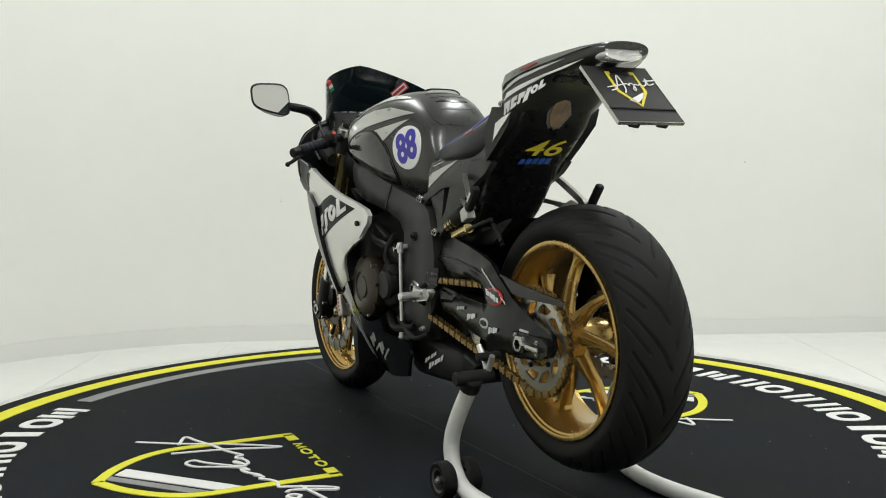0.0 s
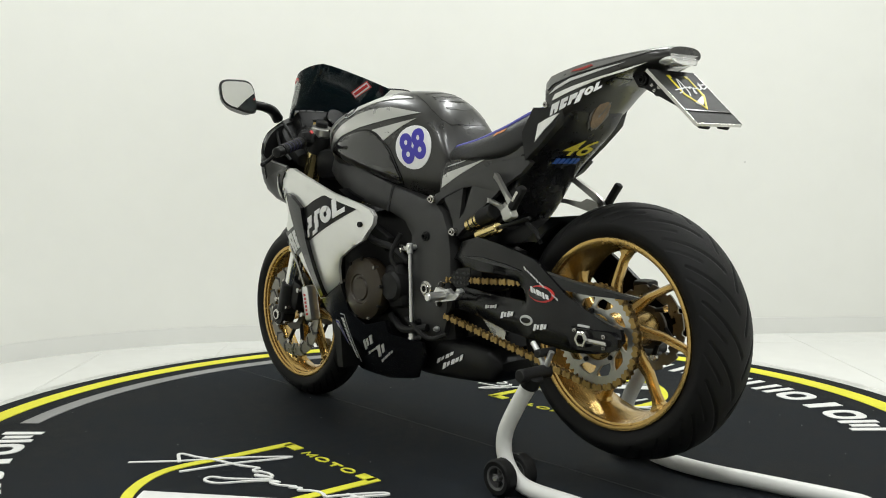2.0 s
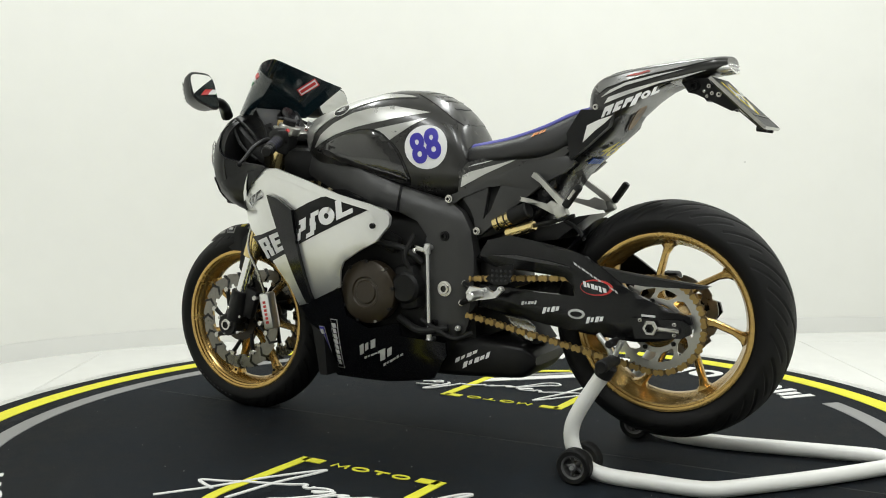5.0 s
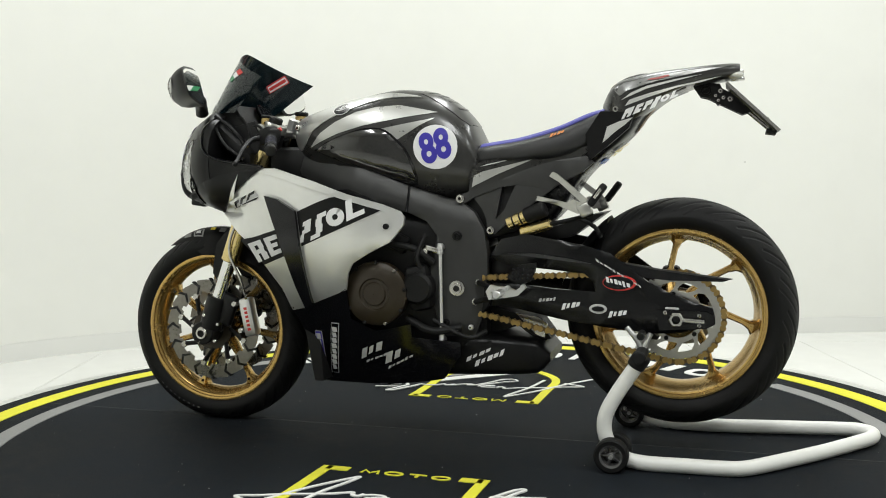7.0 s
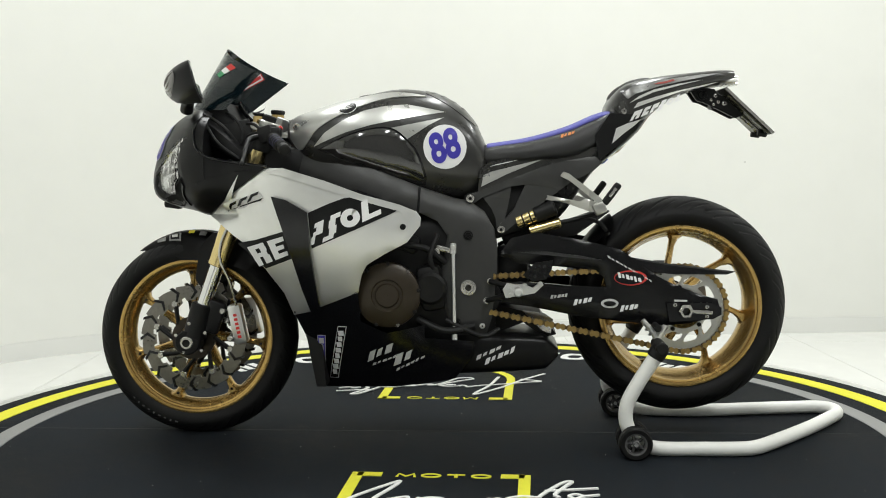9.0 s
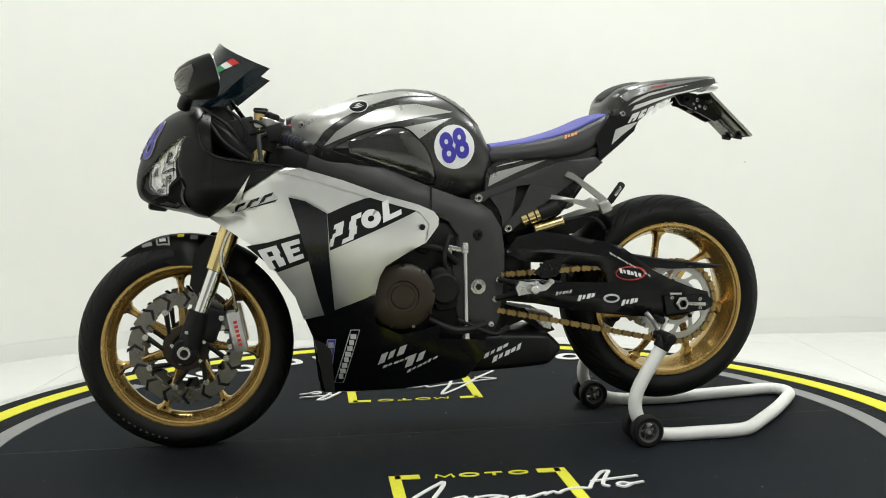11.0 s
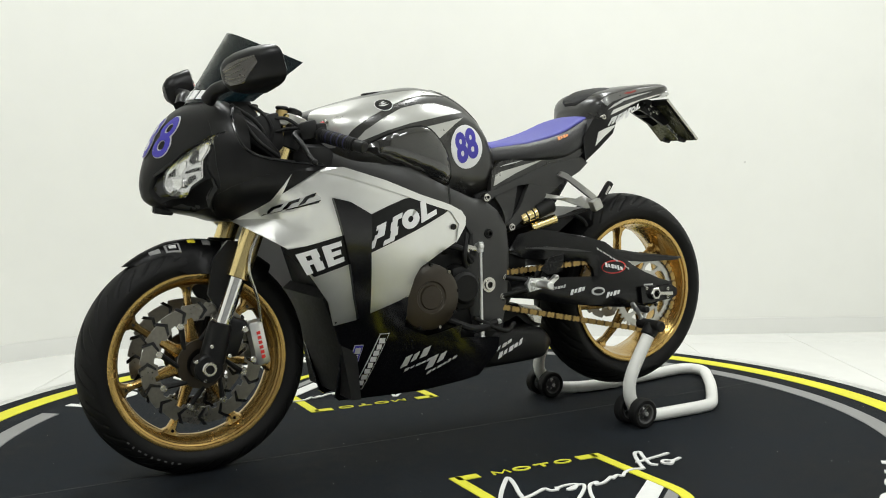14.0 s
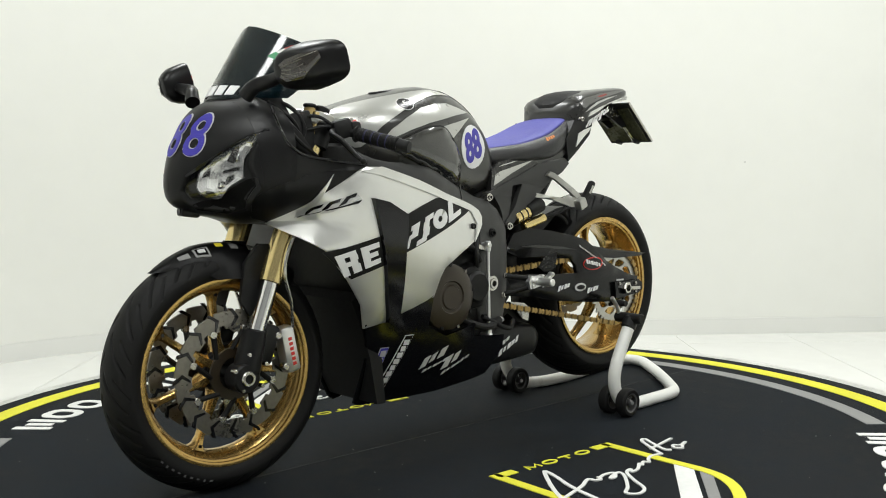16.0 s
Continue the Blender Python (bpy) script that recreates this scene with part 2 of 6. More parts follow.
# Added wall behind the camera, never in view: dark so that reflections stay dim.
DIMGREY = shade("reflection_dimming_grey", (0.26, 0.26, 0.26), 0.7, var=0.1, scale=3)
bm = bmesh.new()
for z0, z1 in ((FZ - 0.1, 2.95),):
    wall_band(bm, room_line(), room_line(-0.12), z0, z1)
bmesh.ops.delete(bm, geom=[f for f in bm.faces if all(v.co.y < -1.5 for v in f.verts)], context="FACES")
wall = part("wall_studio", bm, WALL)
bm = bmesh.new()
box(bm, (0.8, -4.54, 1.36), (6.6, 0.1, 3.1), 0.0)
dimming_wall = part("wall_unseen_dark", bm, DIMGREY)
tagged(dimming_wall, "unseen dark wall added to close the room and dim reflections", "wall", kind="structure")
tagged(wall, "smooth white painted studio wall with rounded corner", "wall", kind="structure")
skirt = part("baseboard", wall_band(bmesh.new(), room_line(0.012), room_line(0.001), FZ, FZ + 0.085), SKIRT)
tagged(skirt, "low white tiled baseboard along the curved wall", "baseboard", kind="structure")
for wx, wz, wr in ((1.62, 0.80, 0.008), (-0.84, 0.62, 0.006), (-0.835, 0.64, 0.004), (1.75, 1.45, 0.003)):
    wy = 2.32 + (wx + 0.9) * 0.0176 - 0.001 if wx > -0.9 else 2.319
    bm = bmesh.new()
    rod(bm, (wx, wy, wz), (wx, wy - 0.0015, wz), wr * 0.7, n=7)
    tagged(part("wall_mark", bm, GROUT, wall), "small grey scuff")
ceil = part("ceiling", flat(bmesh.new(), room_line(-0.1), 2.9, 3.0), CEIL)
tagged(ceil, "plain white painted studio ceiling", "ceiling", kind="structure")
floor = part("floor", flat(bmesh.new(), room_line(-0.1), FZ - 0.1, FZ - 0.004), GROUT)
tagged(floor, "glossy white tiled studio floor with thin joints", "floor", kind="structure")
bm = bmesh.new()
box(bm, (0, 0, 0), (0.5875, 1.1775, 0.012))
tile_mesh = finish(bm, "floor_tile", TILE)
for i in range(0, 11):
    for j in range(-4, 4):
        t = new("floor_tile", tile_mesh)
        t.parent = floor
        t.matrix_basis = pose(-1.705 + 0.59 * (i - 0.5), 0.32 + 1.18 * j, FZ - 0.006)

# ---- the turntable ----
turntable = empty("turntable", "round dark turntable with yellow ring and printed shield emblems", "turntable")
bm = bmesh.new()
revolve(bm, [(0.02, -0.03), (1.595, -0.03), (1.60, -0.026), (1.60, -0.004), (1.597, 0.0), (1.55, 0.0), (1.545, -0.003), (0.02, -0.003)], (0, 0, 0), 160, "z")
part("rim", bm, EDGE, turntable, "worn white metal edge")
bm = bmesh.new()
revolve(bm, [(0.02, FZ), (1.57, FZ), (1.57, -0.03), (0.02, -0.03)], (0, 0, 0), 120, "z")
part("drum", bm, EDGE, turntable)
bm = bmesh.new()
revolve(bm, [(0.0001, -0.003), (1.548, -0.003), (1.546, 0.0), (0.0001, 0.0)], (0, 0, 0), 160, "z")
part("mat", bm, MAT, turntable, "dark blue-grey carpet mat")


def arc_band(bm, r0, r1, a0, a1, z0, z1, n=60):
    rings = []
    full = a1 - a0 >= 360
    for k in range(n if full else n + 1):
        t = radians(a0 + (a1 - a0) * k / n)
        rings.append([(r * math.cos(t), r * math.sin(t), z) for r, z in ((r0, z0), (r0, z1), (r1, z1), (r1, z0))])
    if full:
        return revolve(bm, [(r0, z0), (r0, z1), (r1, z1), (r1, z0)], (0, 0, 0), n, "z")
    return loft(bm, rings)


part("yellow_ring", arc_band(bmesh.new(), 1.412, 1.480, 0, 360, -0.001, 0.002, 160), MATYEL, turntable, "bright yellow printed ring")
for a0 in (-39, 141):
    part("grey_arc", arc_band(bmesh.new(), 1.275, 1.335, a0, a0 + 84, -0.001, 0.002, 50), MATGRY, turntable, "grey printed arc")
# the lettering round the edge: plain white shapes


def oval_band(bm, r0, r1, a0, a1, wall, n=26):
    """A plain oval ring between two radii and two angles."""
    def at(k, q):
        t = k * math.tau / n
        c, s = math.cos(t), math.sin(t)
        r = (r0 + r1) / 2 + (r1 - r0) / 2 * (1 - q * 0.028 / ((r1 - r0) / 2)) * math.copysign(abs(s) ** 0.75, s)
        a = radians((a0 + a1) / 2 + (a1 - a0) / 2 * (1 - q * wall / ((a1 - a0) / 2)) * math.copysign(abs(c) ** 0.75, c))
        return (r * math.cos(a), r * math.sin(a))
    q = [[bm.verts.new((*at(k, w), z)) for k in range(n)] for w, z in ((0, -0.001), (0, 0.002), (1, 0.002), (1, -0.001))]
    for i in range(4):
        for k in range(n):
            bm.faces.new((q[i][k], q[i][(k + 1) % n], q[(i + 1) % 4][(k + 1) % n], q[(i + 1) % 4][k]))
    return bm


for a0 in (49.5, 229.5):
    for k in range(15):
        bm = bmesh.new()
        a = a0 + k * 6.05 - (3 if k > 11 else 0)
        if k == 11:
            arc_band(bm, 1.205, 1.232, a + 0.8, a + 2.0, -0.001, 0.002, 2)
        elif k in (1, 3, 6, 10, 12, 13):
            oval_band(bm, 1.203, 1.327, a, a + 5.0, 1.25)
        elif k in (2, 9):
            arc_band(bm, 1.205, 1.325, a + 1.2, a + 3.2, -0.001, 0.002, 3)
        elif k in (4, 5, 7):
            arc_band(bm, 1.205, 1.325, a, a + 1.25, -0.001, 0.002, 2), arc_band(bm, 1.205, 1.325, a + 2.6, a + 3.85, -0.001, 0.002, 2)
        else:
            arc_band(bm, 1.205, 1.325, a, a + 1.25, -0.001, 0.002, 2), arc_band(bm, 1.205, 1.325, a + 4.0, a + 5.25, -0.001, 0.002, 2)
            arc_band(bm, 1.222, 1.305, a + 2.0, a + 3.25, -0.001, 0.002, 2)
        part("ring_mark", bm, MATWHT, turntable)


def shield(s):
    """Printed shield: yellow outline open at the top, two stripes and a white flourish. s = 1 or -1: the side of the table."""
    def P(*pts):
        return [(s * x, s * y) for x, y in pts]
    bm = bmesh.new()
    ribbon(bm, P((0.115, 0.424), (0.178, 0.424)), 0.03, -0.001, 0.0022, 1)
    ribbon(bm, P((0.1785, 0.41), (0.1785, 0.62), (0.1785, 0.76), (0.14, 0.85), (0.06, 0.93), (-0.035, 0.985)), 0.03, -0.001, 0.0022, 4)
    ribbon(bm, P((-0.19, 0.424), (-0.25, 0.424)), 0.03, -0.001, 0.0022, 1)
    ribbon(bm, P((-0.2505, 0.41), (-0.2505, 0.62), (-0.2505, 0.76), (-0.212, 0.85), (-0.13, 0.93), (-0.035, 0.985)), 0.03, -0.001, 0.0022, 4)
    part("shield_outline", bm, MATYEL, turntable, "yellow shield outline")
    for k in range(4):
        bm = bmesh.new()
        x = 0.075 - k * 0.064
        if k % 2:
            ring = [(x - 0.023 + 0.023 * math.cos(q * math.tau / 18), 0.427 + 0.0125 * math.sin(q * math.tau / 18)) for q in range(19)]
            ribbon(bm, P(*ring), 0.007, -0.001, 0.002, 1)
        elif k == 0:
            ribbon(bm, P((x, 0.440), (x - 0.004, 0.415), (x - 0.023, 0.436), (x - 0.042, 0.415), (x - 0.046, 0.440)), 0.007, -0.001, 0.002, 1)
        else:
            ribbon(bm, P((x, 0.418), (x - 0.046, 0.418)), 0.007, -0.001, 0.002, 1), ribbon(bm, P((x - 0.023, 0.422), (x - 0.023, 0.440)), 0.009, -0.001, 0.002, 1)
        part("shield_mark", bm, MATYEL, turntable)
    part("white_stripe", flat(bmesh.new(), P((-0.235, 0.661), (-0.235, 0.725), (0.007, 0.936), (0.049, 0.902)), -0.001, 0.002), MATWHT, turntable)
    part("grey_stripe", flat(bmesh.new(), P((-0.235, 0.742), (-0.226, 0.790), (-0.020, 0.966), (0.0, 0.946)), -0.001, 0.002), MATGRY, turntable)
    for k, (pts, w) in enumerate((([(0.305, 0.841), (0.265, 0.785), (0.225, 0.727), (0.150, 0.595), (0.070, 0.487), (0.062, 0.492), (0.075, 0.535), (0.107, 0.624), (0.134, 0.771)], 0.011),
                                  ([(0.215, 0.735), (0.290, 0.702), (0.235, 0.680), (0.166, 0.651), (0.085, 0.625), (0.03, 0.598), (0.022, 0.614), (0.005, 0.618), (-0.004, 0.602)], 0.010),
                                  ([(0.0, 0.610), (-0.03, 0.600), (-0.06, 0.606), (-0.035, 0.632), (-0.02, 0.628), (-0.070, 0.612), (-0.060, 0.640), (0.0, 0.700), (0.040, 0.728), (0.020, 0.752), (-0.020, 0.735), (-0.050, 0.680), (-0.085, 0.628), (-0.115, 0.616), (-0.100, 0.632), (-0.130, 0.627), (-0.170, 0.600), (-0.165, 0.614), (-0.190, 0.597), (-0.200, 0.609), (-0.220, 0.590), (-0.250, 0.578), (-0.285, 0.585)], 0.009),
                                  ([(-0.285, 0.585), (-0.300, 0.550), (-0.345, 0.470), (-0.368, 0.462), (-0.350, 0.500), (-0.325, 0.560), (-0.335, 0.580)], 0.010),
                                  ([(-0.300, 0.535), (-0.430, 0.508)], 0.009),
                                  ([(-0.430, 0.556), (-0.395, 0.568), (-0.375, 0.556), (-0.358, 0.572), (-0.372, 0.588), (-0.395, 0.570)], 0.009))):
        bm = ribbon(bmesh.new(), P(*pts), w, 0.001, 0.0032 + 0.0003 * k, 6 if len(pts) > 2 else 1, 0.0008)
        part("flourish", bm, MATWHT, turntable, "white flourish print")


shield(1), shield(-1)

# dust and scuffs on the mat, too small to pick apart
rng = random.Random(5)
bm = bmesh.new()
for k in range(110):
    r, q = 1.4 * math.sqrt(rng.random()), rng.random() * math.tau
    x, y, s = r * math.cos(q), r * math.sin(q), rng.uniform(0.0006, 0.0020)
    t = rng.random() * 3
    flat(bm, [(x + s * math.cos(t + w) * rng.uniform(0.5, 1.3), y + s * math.sin(t + w)) for w in (0, 1.3, 2.6, 3.9, 5.1)], -0.0005, 0.0012)
part("dust", bm, MATGRY, turntable, "pale dust specks on the mat")["kind"] = "stuff"
part("seam", ribbon(bmesh.new(), [(1.40, 0.032), (0.0, -0.004), (-1.40, -0.048)], 0.0012, -0.0005, 0.0006, 6), MATSEAM, turntable, "thin seam across the mat")

# ---- the motorcycle: x forward, y to its left, z up ----
bike = empty("motorcycle", "black and silver sport motorcycle with gold wheels on a paddock stand", "motorcycle")
RW, FW = Vector((-0.684, 0, 0.383)), Vector((0.731, 0, 0.293))


def tyre(c, R, half, rim, parent, grooves, slant, deep=1.0, name="tyre"):
    """A road tyre: round crown, sidewall and bead, with curved tread grooves pressed in."""
    drop = 0.60 * (R - rim)
    prof = []
    m = 72
    for k in range(m + 1):
        s = -1 + 2 * k / m
        a = s * radians(80)
        prof.append((R - drop * (1 - math.cos(a)) / (1 - math.cos(radians(80))), half * math.sin(a) / math.sin(radians(80)), s))
    wall = [(R - drop - (R - drop - rim) * k / 6, half * (1 - 0.17 * (k / 6) ** 2), 2) for k in range(1, 7)]
    prof += wall + [(rim - 0.004, half * 0.7, 2), (rim - 0.004, -half * 0.7, 2)] + [(r, -o, 2) for r, o, _ in wall[::-1]]
    P = np.array(prof)
    n = grooves * 44
    ang = np.arange(n) * math.tau / n
    A, S = np.meshgrid(ang, P[:, 2], indexing="ij")
    depth = np.zeros_like(A)
    for sgn, shift in ((1, 0.0), (-1, 0.5)):
        t = S * sgn
        ph = (A * grooves / math.tau + shift + slant * np.clip(t, 0, 1) ** 0.7) % 1
        w = 0.060 * (1.15 - 0.6 * t)
        long = np.clip(1.6 - np.abs(ph - 0.5) / w * 1.3, 0, 1) * (t > 0.05) * (t < 0.80)
        ph2 = (ph + 0.5) % 1
        short = np.clip(1.6 - np.abs(ph2 - 0.5) / (w * 0.8) * 1.3, 0, 1) * (t > 0.42) * (t < 0.93)
        depth = np.maximum(depth, deep * np.maximum(long * 0.0065, short * 0.005))
    r = P[None, :, 0] - depth
    co = np.stack([c.x + r * np.cos(A), np.broadcast_to(P[None, :, 1], A.shape) + c.y, np.maximum(c.z + r * np.sin(A), 0.001)], -1)
    q = len(prof)
    i, k = np.meshgrid(np.arange(n), np.arange(q), indexing="ij")
    i2, k2 = (i + 1) % n, (k + 1) % q
    faces = np.stack([i * q + k, i * q + k2, i2 * q + k2, i2 * q + k], -1).reshape(-1, 4)
    me = bpy.data.meshes.new(name)
    me.from_pydata(co.reshape(-1, 3).tolist(), [], faces.tolist())
    me.polygons.foreach_set("use_smooth", np.ones(len(faces), bool))
    me.update()
    me.materials.append(RUBBER)
    ob = new(name, me)
    ob.parent = parent
    return tagged(ob, "black grooved road tyre")


def wheel(name, c, half, spokes, phase, hub, twist):
    """A cast wheel: dished rim, tapered spokes, hub."""
    bm = bmesh.new()
    h = half
    revolve(bm, [(0.231, h), (0.2315, h - 0.006), (0.222, h - 0.010), (0.216, h * 0.55), (0.205, h * 0.2), (0.205, -h * 0.2), (0.216, -h * 0.55), (0.222, -h + 0.010),
                 (0.2315, -h + 0.006), (0.231, -h), (0.226, -h - 0.001), (0.2205, -h + 0.001), (0.2195, -h + 0.007), (0.2150, -h + 0.009), (0.2140, -h + 0.016), (0.2085, -h * 0.6), (0.198, -h * 0.25), (0.196, 0), (0.198, h * 0.25), (0.2085, h * 0.6), (0.2140, h - 0.016), (0.2150, h - 0.009), (0.2195, h - 0.007), (0.2205, h - 0.001), (0.226, h + 0.001)], c, 128)
    rim = part(name, bm, GOLD, bike, "gold painted cast wheel")
    for k in range(spokes):
        a = phase + k * math.tau / spokes
        bm = bmesh.new()
        rings = []
        for u, w, d, o in ((0.040, 0.020, 0.026, hub), (0.07, 0.014, 0.020, hub * 0.8), (0.12, 0.0095, 0.016, hub * 0.5), (0.168, 0.0085, 0.015, hub * 0.25), (0.187, 0.012, 0.018, 0.1 * hub), (0.200, 0.026, 0.024, 0)):
            q = a - twist * (0.19 - u) / 0.15
            R = Vector((math.cos(q), 0, math.sin(q)))
            T = Vector((-R.z, 0, R.x))
            rings.append([c + R * u + T * (w * p) + Vector((0, o + d * q, 0)) for p, q in ((-1, -0.5), (-0.6, -1), (0.6, -1), (1, -0.5), (1, 0.5), (0.5, 1), (-0.5, 1), (-1, 0.5))])
        loft(bm, rings)
        spoke = part("spoke", bm, GOLD, rim)
        R = Vector((math.cos(a), 0, math.sin(a)))
        part("bore", rod(bmesh.new(), c + R * 0.190 + Vector((0, 0.012, 0)), c + R * 0.190 + Vector((0, 0.0215, 0)), 0.0042, n=12), GLOSS, spoke)
    bm = bmesh.new()
    revolve(bm, [(0.018, -h * 0.8), (0.038, -h * 0.8), (0.045, -h * 0.5), (0.045, h * 0.5), (0.055, hub + 0.01), (0.052, hub + 0.022), (0.018, hub + 0.025)], c, 48)
    part("hub", bm, GOLD if hub else BLACKMETAL, rim)
    return rim


rear = wheel("rear_wheel", RW, 0.083, 7, radians(36.9), 0.045, 0.38)
tyre(RW, 0.313, 0.091, 0.230, rear, 20, 2.0)
front = wheel("front_wheel", FW, 0.052, 7, radians(34), 0.0, 0.06)
tyre(FW, 0.298, 0.060, 0.230, front, 20, 1.4, 1.7)


def wavy_disc(c, y, R, r, waves, t, hubr, parent, slots=True, name="brake_disc"):
    bm = bmesh.new()
    n = waves * 14
    A, B = [], []
    for i in range(n):
        a = i * math.tau / n
        ph = (i % 14) / 14
        notch = 0.009 if ph < 0.2 else 0.0
        inner = 0.010 if 0.4 < ph < 0.75 else 0.0
        A.append((R - notch - 0.005 * ph, a)), B.append((r + inner, a - 0.07))
    vs = [[bm.verts.new(c + Vector((q * math.cos(a), y + o, q * math.sin(a)))) for q, a in S] for S in (A, B) for o in (t / 2, -t / 2)]
    for i in range(n):
        j = (i + 1) % n
        bm.faces.new((vs[0][i], vs[0][j], vs[2][j], vs[2][i])), bm.faces.new((vs[1][i], vs[3][i], vs[3][j], vs[1][j]))
        bm.faces.new((vs[0][i], vs[1][i], vs[1][j], vs[0][j])), bm.faces.new((vs[2][i], vs[2][j], vs[3][j], vs[3][i]))
    d = part(name, bm, DISC, parent, "wavy steel brake disc", 20)
    for k in range(waves if slots else 0):
        a = (k + 0.1) * math.tau / waves
        for s in (1, -1):
            bm = bmesh.new()
            tri = [(R + 0.001, -0.03), (R - 0.020, 0.085), (R - 0.042, -0.03), (R - 0.042, -0.085), (R - 0.020, 0.015), (R + 0.001, -0.085)]
            lo = [bm.verts.new(c + Vector((q * math.cos(a + w), y + s * t / 2, q * math.sin(a + w)))) for q, w in tri]
            hi = [bm.verts.new(c + Vector((q * math.cos(a + w), y + s * (t / 2 + 0.0012), q * math.sin(a + w)))) for q, w in tri]
            for f in ((0, 1, 4, 5), (1, 2, 3, 4)):
                bm.faces.new([hi[p] for p in f]), bm.faces.new([lo[p] for p in f[::-1]])
            for p in range(6):
                bm.faces.new((lo[p], lo[(p + 1) % 6], hi[(p + 1) % 6], hi[p]))
            part("slot", bm, GLOSS, d)
    for k in range(waves // 2 * 2):
        a = k * math.tau / waves + 0.3
        if k % 2 == 0 or waves < 9:
            R1 = Vector((math.cos(a), 0, math.sin(a)))
            bm = bmesh.new()
            rod(bm, c + R1 * (r + 0.001) + Vector((0, y - 0.006, 0)), c + R1 * (r + 0.001) + Vector((0, y + 0.007, 0)), 0.009, bevel=0.001)
            part("button", bm, STEEL, d)
            bm = bmesh.new()
            R2 = Vector((math.cos(a - 0.35), 0, math.sin(a - 0.35)))
            rod(bm, c + R2 * hubr + Vector((0, y, 0)), c + R1 * (r - 0.004) + Vector((0, y, 0)), 0.006, 0.0075, 8)
            part("carrier_arm", bm, BLACKMETAL, d)
    bm = bmesh.new()
    revolve(bm, [(hubr - 0.02, y - 0.004), (hubr + 0.004, y - 0.004), (hubr + 0.004, y + 0.004), (hubr - 0.02, y + 0.004)], c, 48)
    part("carrier", bm, BRONZE, d)
    return d


wavy_disc(FW, 0.068, 0.158, 0.112, 16, 0.005, 0.06, front)
wavy_disc(FW, -0.068, 0.158, 0.112, 16, 0.005, 0.06, front)
wavy_disc(RW, -0.07, 0.11, 0.075, 12, 0.005, 0.05, rear, False)

# ---- tank ----
TANK = [(0.44, 0.930, 0.86, 0.05, 0.885, 2.4), (0.40, 0.943, 0.80, 0.12, 0.88, 2.5), (0.34, 0.960, 0.76, 0.165, 0.88, 2.6), (0.26, 0.983, 0.74, 0.185, 0.875, 2.7), (0.162, 1.006, 0.71, 0.180, 0.865, 2.7),
        (0.095, 1.013, 0.69, 0.166, 0.855, 2.6), (0.013, 1.001, 0.68, 0.145, 0.845, 2.5), (-0.053, 0.968, 0.68, 0.128, 0.83, 2.5), (-0.102, 0.918, 0.69, 0.118, 0.81, 2.5), (-0.13, 0.861, 0.70, 0.105, 0.79, 2.5), (-0.142, 0.83, 0.71, 0.09, 0.78, 2.5)]
tank = part("fuel_tank", body(bmesh.new(), TANK, 40), CARBON, bike, "dark grey fuel tank with silver stripes")
tside = skin(TANK, 0.002)


def sticker(name, outline, mat, parent, side, sub=1, label="", thick=0.003, cell=0.02):
    return part(name, plate(bmesh.new(), outline, side, thick, cell, sub=sub), mat, parent, label)


sticker("silver_stripe", [(0.345, 0.846), (0.31, 0.885), (0.26, 0.917), (0.20, 0.945), (0.146, 0.957), (0.082, 0.962), (0.03, 0.952), (-0.024, 0.941), (0.06, 0.928), (0.178, 0.905), (0.25, 0.885), (0.306, 0.863)], SILVERTANK, tank, tside)
sticker("silver_stripe", [(0.125, 0.896), (-0.018, 0.925), (0.02, 0.905), (0.089, 0.86)], SILVERTANK, tank, tside)


def wrap(name, outline, secs, mat, parent, up=0.0025, thick=0.003, sub=4, label=""):
    """A sticker laid round a body: outline in (x, degrees round the section, 0 the widest line, 90 the top)."""
    fine = [tuple(q) for q in spline(secs, 8)]

    def at(x, a):
        zt, zb, w, zm, ex = body_at(fine, x)
        ca, sa = math.cos(radians(a)), math.sin(radians(a))
        h = (zt - zm) if sa > 0 else (zm - zb)
        return Vector((x, w * math.copysign(abs(ca) ** (2 / ex), ca), zm + h * math.copysign(abs(sa) ** (2 / ex), sa)))
    b = bmesh.new()
    b.faces.new([b.verts.new((p[0], p[1] / 100, 0)) for p in spline([*outline, outline[0]], sub)[:-1]])
    for ax, st in ((0, 0.02), (1, 0.06)):
        lo, hi = min(v.co[ax] for v in b.verts), max(v.co[ax] for v in b.verts)
        k = math.ceil(lo / st)
        while k * st < hi:
            co, no = [0, 0, 0], [0, 0, 0]
            co[ax], no[ax] = k * st, 1
            bmesh.ops.bisect_plane(b, geom=[*b.verts, *b.edges, *b.faces], plane_co=co, plane_no=no, dist=1e-5)
            k += 1
    idx = {v: i for i, v in enumerate(b.verts)}
    bm = bmesh.new()
    top, low = [], []
    for v in b.verts:
        x, a = v.co.x, v.co.y * 100
        p = at(x, a)
        n = (at(x + 0.003, a) - at(x - 0.003, a)).cross(at(x, a + 2) - at(x, a - 2)).normalized()
        if n.dot(Vector((0, math.cos(radians(a)), math.sin(radians(a))))) < 0:
            n = -n
        top.append(bm.verts.new(p + n * up)), low.append(bm.verts.new(p + n * (up - thick)))
    for f in b.faces:
        ids = [idx[v] for v in f.verts]
        bm.faces.new([top[i] for i in ids]), bm.faces.new([low[i] for i in ids[::-1]])
    for e in b.edges:
        if len(e.link_faces) == 1:
            i, j = idx[e.verts[0]], idx[e.verts[1]]
            bm.faces.new((top[i], top[j], low[j], low[i]))
    b.free()
    return part(name, bm, mat, parent, label)


